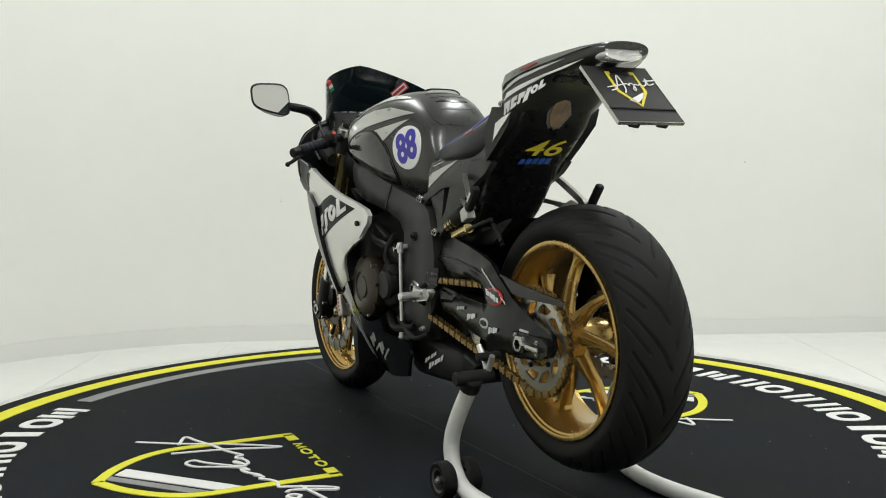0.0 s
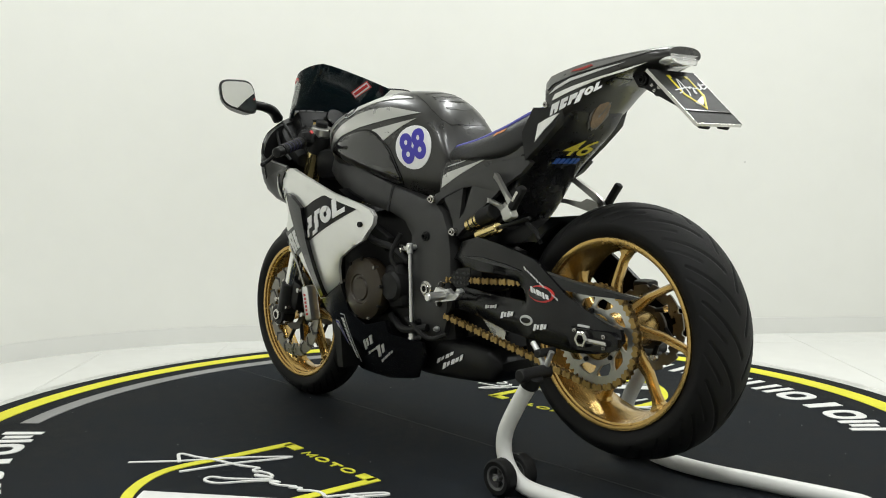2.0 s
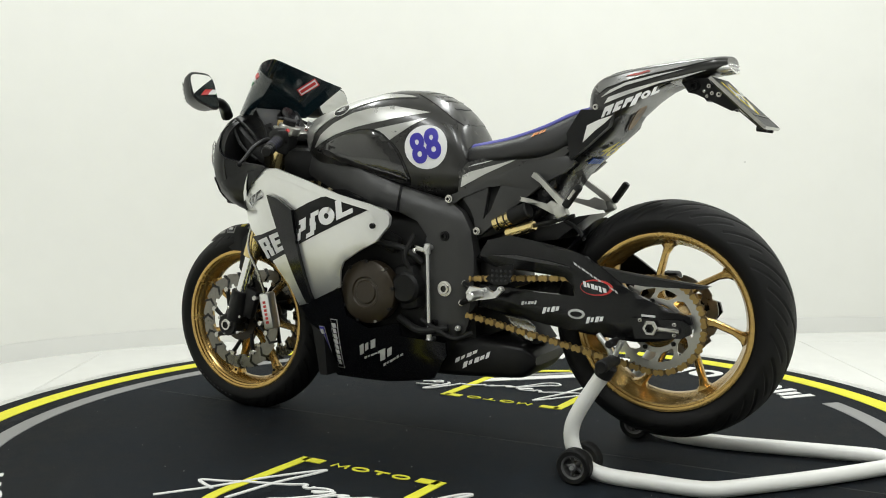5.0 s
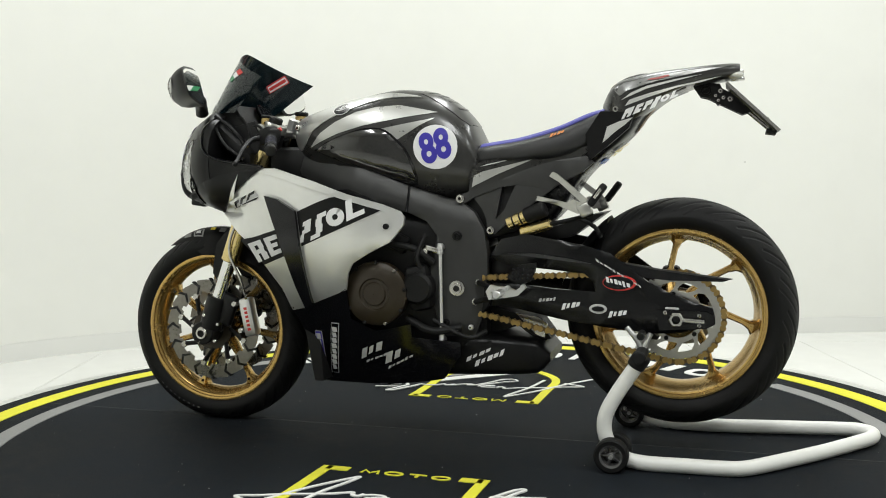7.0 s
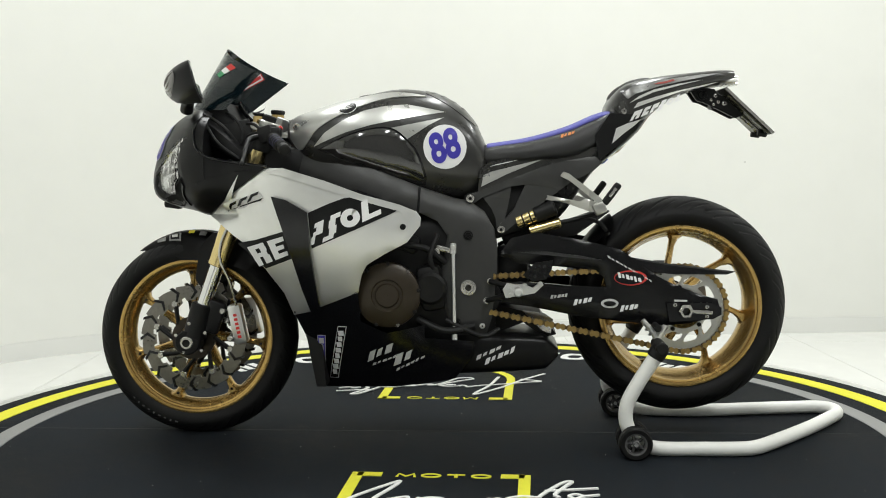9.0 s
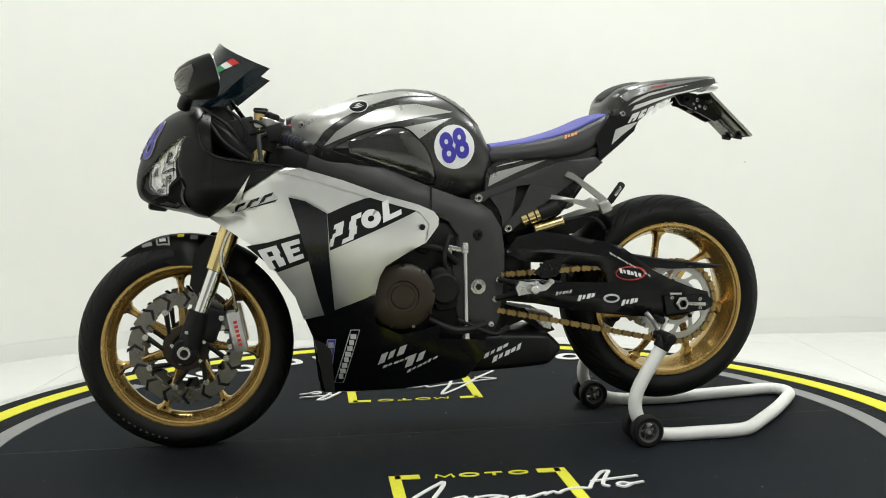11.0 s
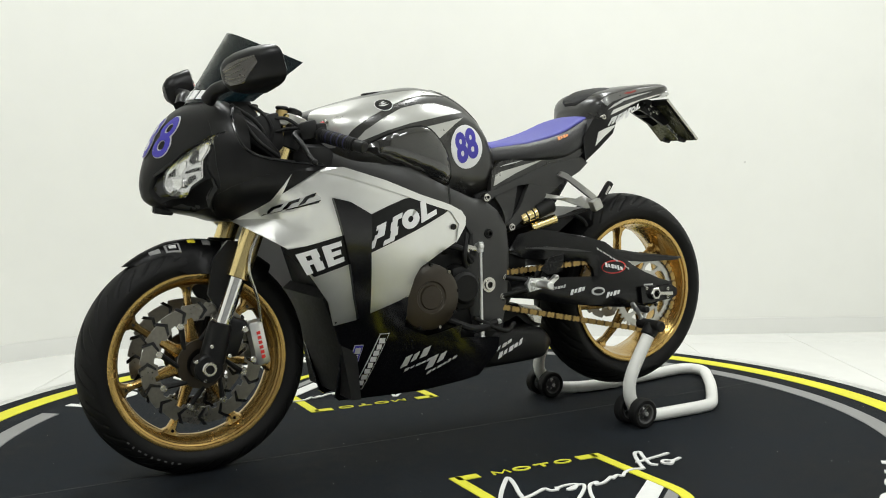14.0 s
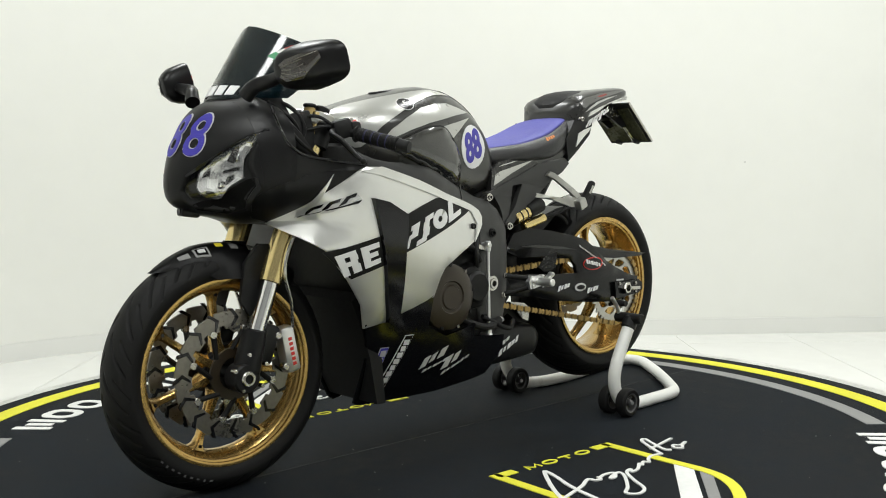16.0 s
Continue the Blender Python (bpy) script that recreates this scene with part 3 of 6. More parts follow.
wrap("upper_stripe", [(0.425, -8), (0.425, 40), (0.40, 72), (0.34, 74), (0.26, 66), (0.18, 62), (0.11, 60), (0.03, 57), (0.10, 50), (0.18, 42), (0.25, 30), (0.31, 14), (0.36, -6), (0.39, -22)], TANK, SILVERTANK, tank, sub=3)
SIDECOV = [(0.325, 0.838), (0.26, 0.868), (0.19, 0.890), (0.129, 0.892), (0.09, 0.866), (0.055, 0.82), (0.041, 0.742), (0.13, 0.765), (0.22, 0.797)]
part("side_cover", plate(bmesh.new(), SIDECOV, skin(TANK, 0.012), 0.010, 0.02, sub=3, edge=0.006), COVER, tank, "glossy dark side cover")
sticker("cover_seam", [(0.185 + (x - 0.185) * 1.05, 0.825 + (z - 0.825) * 1.07) for x, z in SIDECOV], GLOSS, tank, skin(TANK, 0.003), sub=3)


def disc_outline(x, z, rx, rz, n=28, a0=0.0):
    return [(x + rx * math.cos(k * math.tau / n + a0), z + rz * math.sin(k * math.tau / n + a0)) for k in range(n)]


sticker("number_disc", disc_outline(-0.022, 0.843, 0.060, 0.062), WHITE, tank, tside, label="round white number disc")


def letters(name, body_text, x, z, size, slant, mat, parent, side, turn=0.0, lift=0.0015, thick=0.002, bold=0.0, wide=1.0):
    """Raised figures in the built-in font, laid on a side surface: read from the left, towards the rear."""
    cu = bpy.data.curves.new(name, "FONT")
    cu.body, cu.size, cu.align_x, cu.align_y, cu.offset = body_text, size, "CENTER", "CENTER", bold
    ob = bpy.data.objects.new(name, cu)
    me = bpy.data.meshes.new_from_object(ob)
    bpy.data.objects.remove(ob)
    bpy.data.curves.remove(cu)
    bm = bmesh.new()
    bm.from_mesh(me)
    bpy.data.meshes.remove(me)
    bmesh.ops.remove_doubles(bm, verts=bm.verts, dist=1e-5)
    ext = bmesh.ops.extrude_face_region(bm, geom=bm.faces[:])
    low = [g for g in ext["geom"] if isinstance(g, bmesh.types.BMVert)]
    low_set = set(low)
    ct, st = math.cos(turn), math.sin(turn)
    for v in bm.verts:
        a, b = v.co.x * wide + slant * v.co.y, v.co.y
        a, b = a * ct - b * st, a * st + b * ct
        X, Z = x - a, z + b
        v.co = (X, side(X, Z) + lift - (thick if v in low_set else 0), Z)
    return part(name, bm, mat, parent)


letters("race_number", "88", -0.022, 0.842, 0.112, 0.08, BLUE, tank, tside, turn=radians(18), bold=0.0042, wide=0.74)

wrap("tank_pad", [(0.035, 66), (0.035, 114), (-0.05, 128), (-0.105, 120), (-0.105, 60), (-0.05, 52)], TANK, CARBON, tank, 0.0016, 0.003, 2, "dark tank pad")
for k in range(4):
    wrap("pad_line", [(0.02 - 0.028 * k, 72), (0.012 - 0.028 * k, 90), (0.02 - 0.028 * k, 108), (0.014 - 0.028 * k, 108), (0.006 - 0.028 * k, 90), (0.014 - 0.028 * k, 72)], TANK, FRAMEBLK if k % 2 else GLOSS, tank, 0.0024, 0.002, 1)

# ---- seat and tail ----
SEAT = [(-0.095, 0.835, 0.80, 0.07, 0.815, 2.6), (-0.138, 0.850, 0.785, 0.10, 0.81, 2.8), (-0.2, 0.858, 0.79, 0.12, 0.815, 3), (-0.266, 0.869, 0.795, 0.135, 0.82, 3), (-0.363, 0.896, 0.80, 0.14, 0.835, 3), (-0.44, 0.928, 0.825, 0.125, 0.865, 3), (-0.485, 0.940, 0.87, 0.105, 0.905, 3), (-0.50, 0.935, 0.90, 0.09, 0.92, 3)]
seat = part("seat", body(bmesh.new(), SEAT), SEATBLK, bike, "black vinyl seat with blue top")
BLUETOP = [(x, zt + 0.003, zt - 0.02 - 0.01 * min(1, max(0, (-0.1 - x) * 6)), w * 0.82, zt - 0.012, 2.6) for x, zt, zb, w, zm, e in SEAT[1:-1]]
part("seat_cover", body(bmesh.new(), BLUETOP), SEATBLU, seat, "matt blue seat cover")
TAIL = [(-0.478, 0.958, 0.905, 0.060, 0.930, 3), (-0.50, 0.992, 0.886, 0.105, 0.945, 4), (-0.53, 1.014, 0.885, 0.127, 0.955, 4), (-0.576, 1.026, 0.906, 0.128, 0.97, 4), (-0.63, 1.036, 0.950, 0.118, 0.992, 4), (-0.69, 1.042, 0.984, 0.105, 1.012, 4), (-0.76, 1.049, 1.002, 0.090, 1.026, 3.6), (-0.80, 1.052, 1.008, 0.080, 1.030, 3.0), (-0.822, 1.053, 1.012, 0.070, 1.033, 2.6), (-0.836, 1.052, 1.018, 0.060, 1.034, 2.4)]
tail = part("tail_cowl", body(bmesh.new(), TAIL), CARBON, bike, "dark satin tail cowl with silver bands")
UNDER = [(-0.30, 0.74, 0.60, 0.085, 0.68, 5), (-0.36, 0.80, 0.655, 0.095, 0.73, 5), (-0.426, 0.86, 0.752, 0.105, 0.82, 5), (-0.482, 0.92, 0.806, 0.11, 0.87, 5), (-0.554, 0.96, 0.868, 0.105, 0.92, 5), (-0.60, 0.98, 0.932, 0.097, 0.96, 5), (-0.64, 0.99, 0.962, 0.092, 0.978, 5), (-0.70, 1.005, 0.986, 0.085, 0.998, 5)]
part("undertray", body(bmesh.new(), UNDER), shade("undertray_black", (0.006, 0.006, 0.007), 0.28, var=0.2, scale=14, spec=0.3), tail, "glossy black undertray")
tail_side = skin(TAIL, 0.002)

# ---- frame, swingarm, subframe ----


def two_sided(name, outline, side, mat, parent=bike, thick=0.03, sub=1, label="", cell=0.05, edge=0.0):
    ob = part(name, plate(bmesh.new(), outline, side, thick, cell, sub=sub, edge=edge), mat, parent, label)
    part(name, plate(bmesh.new(), outline, side, thick, cell, sub=sub, mirror=True, edge=edge), mat, parent, label)
    return ob


def spar_y(x, z):
    wide = float(np.interp(x, (-0.17, -0.05, 0.06, 0.18), (0.138, 0.150, 0.180, 0.200)))
    slope = float(np.interp(x, (-0.05, 0.15), (2.0, 0.5)))
    return wide - 0.9 * max(0, x - 0.15) ** 2 - slope * max(0, z - 0.60) ** 2


def swing_y(x, z):
    return 0.125 + 0.035 * min(1, max(0, (-0.2 - x) / 0.35))


frame_spar = two_sided("frame_spar", [(0.439, 0.845), (0.35, 0.850), (0.20, 0.795), (0.05, 0.732), (-0.04, 0.70), (-0.089, 0.690), (-0.13, 0.66), (-0.158, 0.61), (-0.166, 0.546), (-0.165, 0.437), (-0.15, 0.36), (-0.133, 0.311), (-0.039, 0.311), (-0.015, 0.40), (-0.008, 0.5), (-0.026, 0.594), (0.0, 0.635), (0.051, 0.660), (0.206, 0.70), (0.425, 0.78)], spar_y, FRAMEBLK, thick=0.05, label="dark aluminium frame spar", cell=0.03, edge=0.009)
swing = two_sided("swingarm", [(-0.17, 0.535), (-0.205, 0.585), (-0.275, 0.600), (-0.369, 0.585), (-0.45, 0.568), (-0.508, 0.552), (-0.56, 0.515), (-0.609, 0.478), (-0.66, 0.452), (-0.725, 0.426), (-0.775, 0.412), (-0.782, 0.385), (-0.764, 0.362), (-0.70, 0.346), (-0.633, 0.340), (-0.5, 0.352), (-0.384, 0.366), (-0.259, 0.390), (-0.165, 0.401), (-0.150, 0.43), (-0.181, 0.465), (-0.28, 0.458), (-0.353, 0.451), (-0.47, 0.447), (-0.462, 0.475), (-0.44, 0.495), (-0.33, 0.505), (-0.228, 0.512)], swing_y, SWBLK, thick=0.018, label="black gull-shaped swingarm", cell=0.03, edge=0.006)
subframe = two_sided("subframe", [(-0.080, 0.690), (-0.091, 0.709), (-0.112, 0.716), (-0.222, 0.757), (-0.308, 0.789), (-0.369, 0.803), (-0.440, 0.812), (-0.462, 0.795), (-0.430, 0.768), (-0.369, 0.738), (-0.345, 0.720), (-0.253, 0.735), (-0.205, 0.730), (-0.125, 0.700), (-0.10, 0.683)], 0.126, FRAMEBLK, thick=0.024, label="dark cast subframe rail", cell=0.05, edge=0.005)
two_sided("subframe_leg", [(-0.248, 0.738), (-0.300, 0.745), (-0.369, 0.738), (-0.307, 0.692), (-0.261, 0.661), (-0.203, 0.614), (-0.184, 0.598), (-0.168, 0.604), (-0.172, 0.622), (-0.214, 0.666), (-0.233, 0.708)], 0.1235, FRAMEBLK, thick=0.022, label="dark cast subframe leg", cell=0.05, edge=0.004)
two_sided("subframe_leg", [(-0.125, 0.702), (-0.207, 0.732), (-0.203, 0.708), (-0.196, 0.672), (-0.186, 0.630), (-0.180, 0.606), (-0.164, 0.612), (-0.162, 0.640), (-0.150, 0.668)], 0.1205, FRAMEBLK, thick=0.018, label="dark cast subframe leg", cell=0.05, edge=0.004)
two_sided("inner_web", [(-0.10, 0.69), (-0.26, 0.745), (-0.36, 0.74), (-0.19, 0.61), (-0.15, 0.61)], 0.098, PLASTIC, thick=0.006, cell=0.05)

# ---- fairing ----


NOSE = [(0.856, 0.762, 0.735, 0.010, 0.748, 2.0), (0.849, 0.795, 0.712, 0.028, 0.752, 2.0), (0.83, 0.846, 0.696, 0.057, 0.765, 2.0), (0.80, 0.897, 0.684, 0.094, 0.78, 2.0), (0.765, 0.934, 0.674, 0.136, 0.79, 2.1), (0.72, 0.957, 0.664, 0.183, 0.80, 2.2), (0.68, 0.972, 0.652, 0.212, 0.81, 2.3), (0.64, 0.955, 0.65, 0.226, 0.815, 2.5)]
nose_fine = [tuple(q) for q in spline(NOSE, 4)]


def fair(x, z):
    y = fair_side(x, z)
    t, u = min(1, max(0, (x - 0.47) / 0.19)), min(1, max(0, (z - 0.58) / 0.10))
    t = t * t * (3 - 2 * t) * u * u * (3 - 2 * u)
    if t > 0:
        zt, zb, w, zm, ex = body_at(nose_fine, max(x, 0.645))
        h = (zt - zm) if z > zm else (zm - zb)
        k = min(0.93, abs(z - zm) / h)
        y = y * (1 - t) + t * (w * (1 - k ** ex) ** (1 / ex) + 0.0012)
    return y


def fair_side(x, z):
    y = 0.0691 - 0.2494 * x + 0.5301 * z - 0.1961 * x * x + 0.9615 * x * z - 0.3656 * z * z - 0.7432 * x * x * z - 0.1565 * z ** 3
    return max(0.05, y)


def lift(d):
    return lambda x, z: fair(x, z) + d


side_fairing = two_sided("side_fairing", [(0.655, 0.655), (0.479, 0.781), (0.461, 0.789), (0.414, 0.788), (0.30, 0.752), (0.199, 0.714), (0.10, 0.685), (0.054, 0.667), (0.042, 0.650), (0.044, 0.628), (0.079, 0.583), (0.14, 0.552), (0.19, 0.522), (0.205, 0.495), (0.217, 0.445), (0.27, 0.424), (0.326, 0.402), (0.353, 0.388), (0.408, 0.375), (0.43, 0.44), (0.48, 0.51), (0.544, 0.586)], lift(0), SILVER, thick=0.012, cell=0.03, label="silver side fairing with black band", edge=0.004)
belly = two_sided("belly_pan", [(0.408, 0.385), (0.375, 0.30), (0.361, 0.155), (0.35, 0.146), (0.124, 0.160), (0.0, 0.180), (-0.045, 0.190), (-0.10, 0.262), (-0.10, 0.300), (0.037, 0.312), (0.037, 0.350), (0.111, 0.333), (0.144, 0.327), (0.215, 0.36), (0.218, 0.45), (0.33, 0.405)], lift(-0.004), GLOSS, thick=0.010, cell=0.03, label="gloss black belly pan")
SIDEC = [(0.72, 0.945), (0.652, 0.940), (0.674, 0.904), (0.663, 0.85), (0.640, 0.825), (0.60, 0.812), (0.514, 0.799), (0.452, 0.792), (0.479, 0.779), (0.655, 0.657), (0.675, 0.672), (0.70, 0.72), (0.715, 0.80)]
two_sided("upper_side_cowl", SIDEC, lift(0.001), MATTE, thick=0.010, cell=0.03, label="satin black upper cowl side")

two_sided("lower_cowl_side", [(0.728, 0.714), (0.68, 0.745), (0.62, 0.767), (0.56, 0.780), (0.50, 0.788), (0.462, 0.790), (0.482, 0.778), (0.57, 0.718), (0.655, 0.659), (0.690, 0.668), (0.715, 0.69)], lift(0.006), MATTE, thick=0.008, cell=0.03, label="satin black lower cowl side", edge=0.005)
BROW = np.array([(0.196, 0.880), (0.150, 0.851), (0.100, 0.811), (0.070, 0.786), (0.048, 0.764), (0.036, 0.735), (0.036, 0.700), (0.080, 0.682), (0.128, 0.690), (0.178, 0.742), (0.182, 0.768), (0.176, 0.80), (0.180, 0.838)])


def dent(y, z, deep=0.015, soft=0.014):
    """How far the cowl is sunk under its brow, round the headlights and inlets, at (y, z)."""
    y = abs(y)
    a, b = BROW, np.roll(BROW, -1, 0)
    e = b - a
    t = np.clip(((y - a[:, 0]) * e[:, 0] + (z - a[:, 1]) * e[:, 1]) / (e * e).sum(1), 0, 1)
    near = float(np.min(np.hypot(a[:, 0] + t * e[:, 0] - y, a[:, 1] + t * e[:, 1] - z)))
    cross = (a[:, 1] > z) != (b[:, 1] > z)
    at = a[:, 0] + (z - a[:, 1]) * e[:, 0] / np.where(e[:, 1] == 0, 1e-9, e[:, 1])
    if int(np.sum(cross & (y < at))) % 2 == 0:
        return 0.0
    u = min(1.0, near / soft)
    return deep * u * u * (3 - 2 * u)


bm = body(bmesh.new(), NOSE, 140, 16)
bmesh.ops.recalc_face_normals(bm, faces=bm.faces)
bm.normal_update()
sunk = [(v, v.normal.copy(), dent(v.co.y, v.co.z)) for v in bm.verts if v.co.x > 0.69 and v.normal.x > 0]
for v, n, d in sunk:
    v.co -= n * d
nose = part("nose_cowl", bm, MATTE, bike, "satin black nose cowl with sunk brow", 60)

# ---- windscreen ----
bm = bmesh.new()
A, B = [], []
for i in range(9):
    u = i / 8
    rowA = []
    for k in range(17):
        v = -1 + k / 8
        w = 0.135 + 0.045 * u
        y = w * math.sin(v * radians(75)) / math.sin(radians(75))
        back = 0.13 * abs(v) ** 2.2 + (0.02 * abs(v))
        x = 0.735 - 0.115 * u - back * (0.9 + 0.02 * u)
        z = 0.955 + 0.185 * u - 0.088 * u * abs(v) ** 1.35
        rowA.append((x, y, z))
    A.append(rowA)
loft(bm, A, caps=False, closed=False)
bmesh.ops.solidify(bm, geom=bm.faces[:], thickness=0.003)
part("windscreen", bm, SCREEN, bike, "dark tinted windscreen")

# ---- fork ----
for s in (1, -1):
    y = 0.105 * s
    top, mid, low = Vector((0.487, y, 0.92)), Vector((0.640, y, 0.52)), Vector((0.700, y, 0.36))
    bm = bmesh.new()
    rod(bm, top, mid + Vector((0.004, 0, -0.01)), 0.0285, n=28, bevel=0.002)
    fork = part("fork_leg", bm, GOLDFORK, bike, "gold anodised upside-down fork leg")
    part("fork_slider", rod(bmesh.new(), mid, low, 0.021, n=24), CHROME, fork)
    bm = bmesh.new()
    rod(bm, (0.690, y, 0.40), (0.718, y, 0.30), 0.030, 0.034, 20, 0.004)
    rod(bm, (0.731, y - 0.022 * s, 0.289), (0.731, y + 0.03 * s, 0.289), 0.036, n=28, bevel=0.004)
    part("axle_clamp", bm, MATTE, fork)
    bm = bmesh.new()
    revolve(bm, [(0.011, 0.026 * s), (0.019, 0.026 * s), (0.019, 0.034 * s), (0.0165, 0.037 * s), (0.011, 0.037 * s)], (0.731, y, 0.289), 32)
    nut = part("axle_nut", bm, STEEL, fork)
    for q in range(5):
        a = math.tau * q / 5 + 0.4
        bx, bz = 0.731 - 0.045 * math.cos(a) - 0.012, 0.30 + 0.045 * math.sin(a)
        part("clamp_bolt", rod(bmesh.new(), (bx, y + 0.012 * s, bz), (bx, y + 0.030 * s, bz), 0.0055, n=8, bevel=0.001), STEEL, fork)
    # caliper
    bm = bmesh.new()
    box(bm, (0.590, 0.090 * s, 0.338), (0.040, 0.042, 0.118), 0.009, pose(0, 0, 0, 0, 11, 0))
    cal = part("brake_caliper", bm, ALU, bike, "nickel brake caliper")

# ---- front fender ----
bm = bmesh.new()
rings = []
for k in range(17):
    a = radians(55 + 75 * k / 16)
    w = 0.008 + 0.071 * min(1, k / 8) ** 0.7
    R = 0.316 - 0.008 * max(0, 1 - k / 5)
    ring = []
    for q in range(13):
        v = -1 + q / 6
        r = R - 0.085 * abs(v) ** 3 * min(1, k / 6) * (1 - 0.3 * max(0, k - 10) / 6)
        ring.append((FW.x + r * math.cos(a), w * v, FW.z + r * math.sin(a)))
    rings.append(ring)
loft(bm, rings, caps=False, closed=False)
bmesh.ops.solidify(bm, geom=bm.faces[:], thickness=0.004)
part("front_fender", bm, MATTE, bike, "satin black front fender")

# ---- fairing graphics ----


def slab(corners, u0, u1, v0=0.0, v1=1.0, lean=0.0):
    """A block between fractions of a quad: corners top-front, top-rear, bottom-rear, bottom-front."""
    a, b, c, d = [np.array(p) for p in corners]

    def at(u, v):
        u = u + lean * (v - 0.5)
        return tuple((a + (b - a) * u) * (1 - v) + (d + (c - d) * u) * v)
    return [at(u0, v0), at(u1, v0), at(u1, v1), at(u0, v1)]


def ring_shape(name, quad, u0, u1, mat, parent, side, wall=0.28):
    """A plain oval ring in a quad."""
    bm = bmesh.new()
    n = 20
    o, i = [], []
    for k in range(n):
        a = k * math.tau / n
        for lst, q in ((o, 1.0), (i, 1 - wall * 2)):
            p = slab(quad, 0, 0)[0]
            u = (u0 + u1) / 2 + (u1 - u0) / 2 * q * math.cos(a)
            v = 0.5 + 0.5 * q * math.sin(a)
            A, B, C, D = [np.array(w) for w in quad]
            lst.append((A + (B - A) * u) * (1 - v) + (D + (C - D) * u) * v)
    for k in range(n):
        j = (k + 1) % n
        plate(bm, [o[k], o[j], i[j], i[k]], side, 0.002, 1.0, curved=False)
    bmesh.ops.remove_doubles(bm, verts=bm.verts, dist=0.0004)
    return part(name, bm, mat, parent)


sticker("black_band", [(0.556, 0.582), (0.50, 0.592), (0.415, 0.616), (0.392, 0.542), (0.476, 0.511)], MATTE, side_fairing, lift(0.002), label="black graphic band", cell=0.03)
sticker("black_band", [(0.344, 0.667), (0.29, 0.690), (0.245, 0.706), (0.199, 0.711), (0.158, 0.694), (0.098, 0.673), (0.122, 0.661), (0.198, 0.628), (0.338, 0.569)], MATTE, side_fairing, lift(0.002), label="black graphic band", cell=0.03)
QRE = [(0.526, 0.571), (0.414, 0.604), (0.404, 0.551), (0.496, 0.516)]
QPS = [(0.334, 0.634), (0.165, 0.707), (0.140, 0.665), (0.328, 0.583)]
for u0, u1, v0, v1 in ((0.0, 0.44, 0, 0.20), (0.0, 0.16, 0.20, 1), (0.28, 0.45, 0.20, 0.42), (0.16, 0.42, 0.42, 0.62), (0.26, 0.46, 0.62, 1), (0.55, 0.72, 0, 1), (0.72, 0.97, 0, 0.24), (0.72, 0.92, 0.39, 0.61), (0.72, 0.97, 0.77, 1)):
    sticker("white_mark", slab(QRE, u0, u1, v0, v1, 0.02), WHITE, side_fairing, lift(0.0042), thick=0.002, cell=0.03)
for u0, u1, v0, v1 in ((0.0, 0.04, 0, 0.22), (0.04, 0.15, 0.0, 0.62), (0.0, 0.08, 0.42, 0.62), (-0.02, 0.04, 0.62, 1), (0.26, 0.42, -0.04, 0.20), (0.24, 0.345, 0.18, 0.55), (0.255, 0.365, 0.53, 0.92), (0.17, 0.33, 0.90, 1.12), (0.75, 0.85, -0.05, 0.74), (0.75, 1.02, 0.74, 1)):
    sticker("white_mark", slab(QPS, u0, u1, v0, v1, -0.10), WHITE, side_fairing, lift(0.0042), thick=0.002, cell=0.03)
ring_shape("white_mark", QPS, 0.43, 0.71, WHITE, side_fairing, lift(0.0042), 0.34)
# vent between the two halves: sunk black insert
sticker("vent", [(0.444, 0.712), (0.402, 0.702), (0.346, 0.669), (0.343, 0.62), (0.342, 0.568), (0.334, 0.48), (0.326, 0.399), (0.353, 0.388), (0.372, 0.45), (0.395, 0.545), (0.416, 0.62)], GLOSS, side_fairing, lift(0.014), label="black vent between fairing halves", thick=0.022, cell=0.03)
sticker("silver_fold", [(0.470, 0.778), (0.414, 0.789), (0.30, 0.754), (0.199, 0.716), (0.10, 0.687), (0.056, 0.668), (0.07, 0.660), (0.199, 0.698), (0.32, 0.737), (0.42, 0.768)], SILVER, side_fairing, lift(0.003), thick=0.004, cell=0.03)
sticker("end_cap", [(0.10, 0.672), (0.056, 0.668), (0.041, 0.650), (0.043, 0.628), (0.079, 0.583), (0.068, 0.632)], SILVER, side_fairing, lift(0.003), thick=0.004, cell=0.03)
sticker("silver_spike", [(0.541, 0.772), (0.590, 0.700), (0.600, 0.690), (0.570, 0.702)], SILVER, side_fairing, lift(0.0085), thick=0.003, cell=0.02)
sticker("mark_shadow", [(0.600, 0.668), (0.560, 0.702), (0.480, 0.722), (0.470, 0.712), (0.500, 0.700), (0.530, 0.680)], DECAL, side_fairing, lift(0.0022), thick=0.002, cell=0.03)
for k in range(3):
    x, z = 0.592 - k * 0.036, 0.667 + k * 0.013
    sticker("dark_mark", [(x + 0.002, z), (x - 0.014, z + 0.024), (x - 0.038, z + 0.033), (x - 0.034, z + 0.024), (x - 0.020, z + 0.019), (x - 0.013, z + 0.008)], GLOSS, side_fairing, lift(0.0035), thick=0.002, cell=0.05)
sticker("dark_mark", [(0.60, 0.668), (0.47, 0.708), (0.478, 0.700)], GLOSS, side_fairing, lift(0.003), thick=0.002, cell=0.03)
bm = bmesh.new()
rod(bm, (0.089, fair(0.089, 0.626) - 0.004, 0.626), (0.089, fair(0.089, 0.626) + 0.007, 0.626), 0.008, n=16, bevel=0.001)
part("screw", bm, BLACKMETAL, side_fairing)

# ---- belly stickers ----


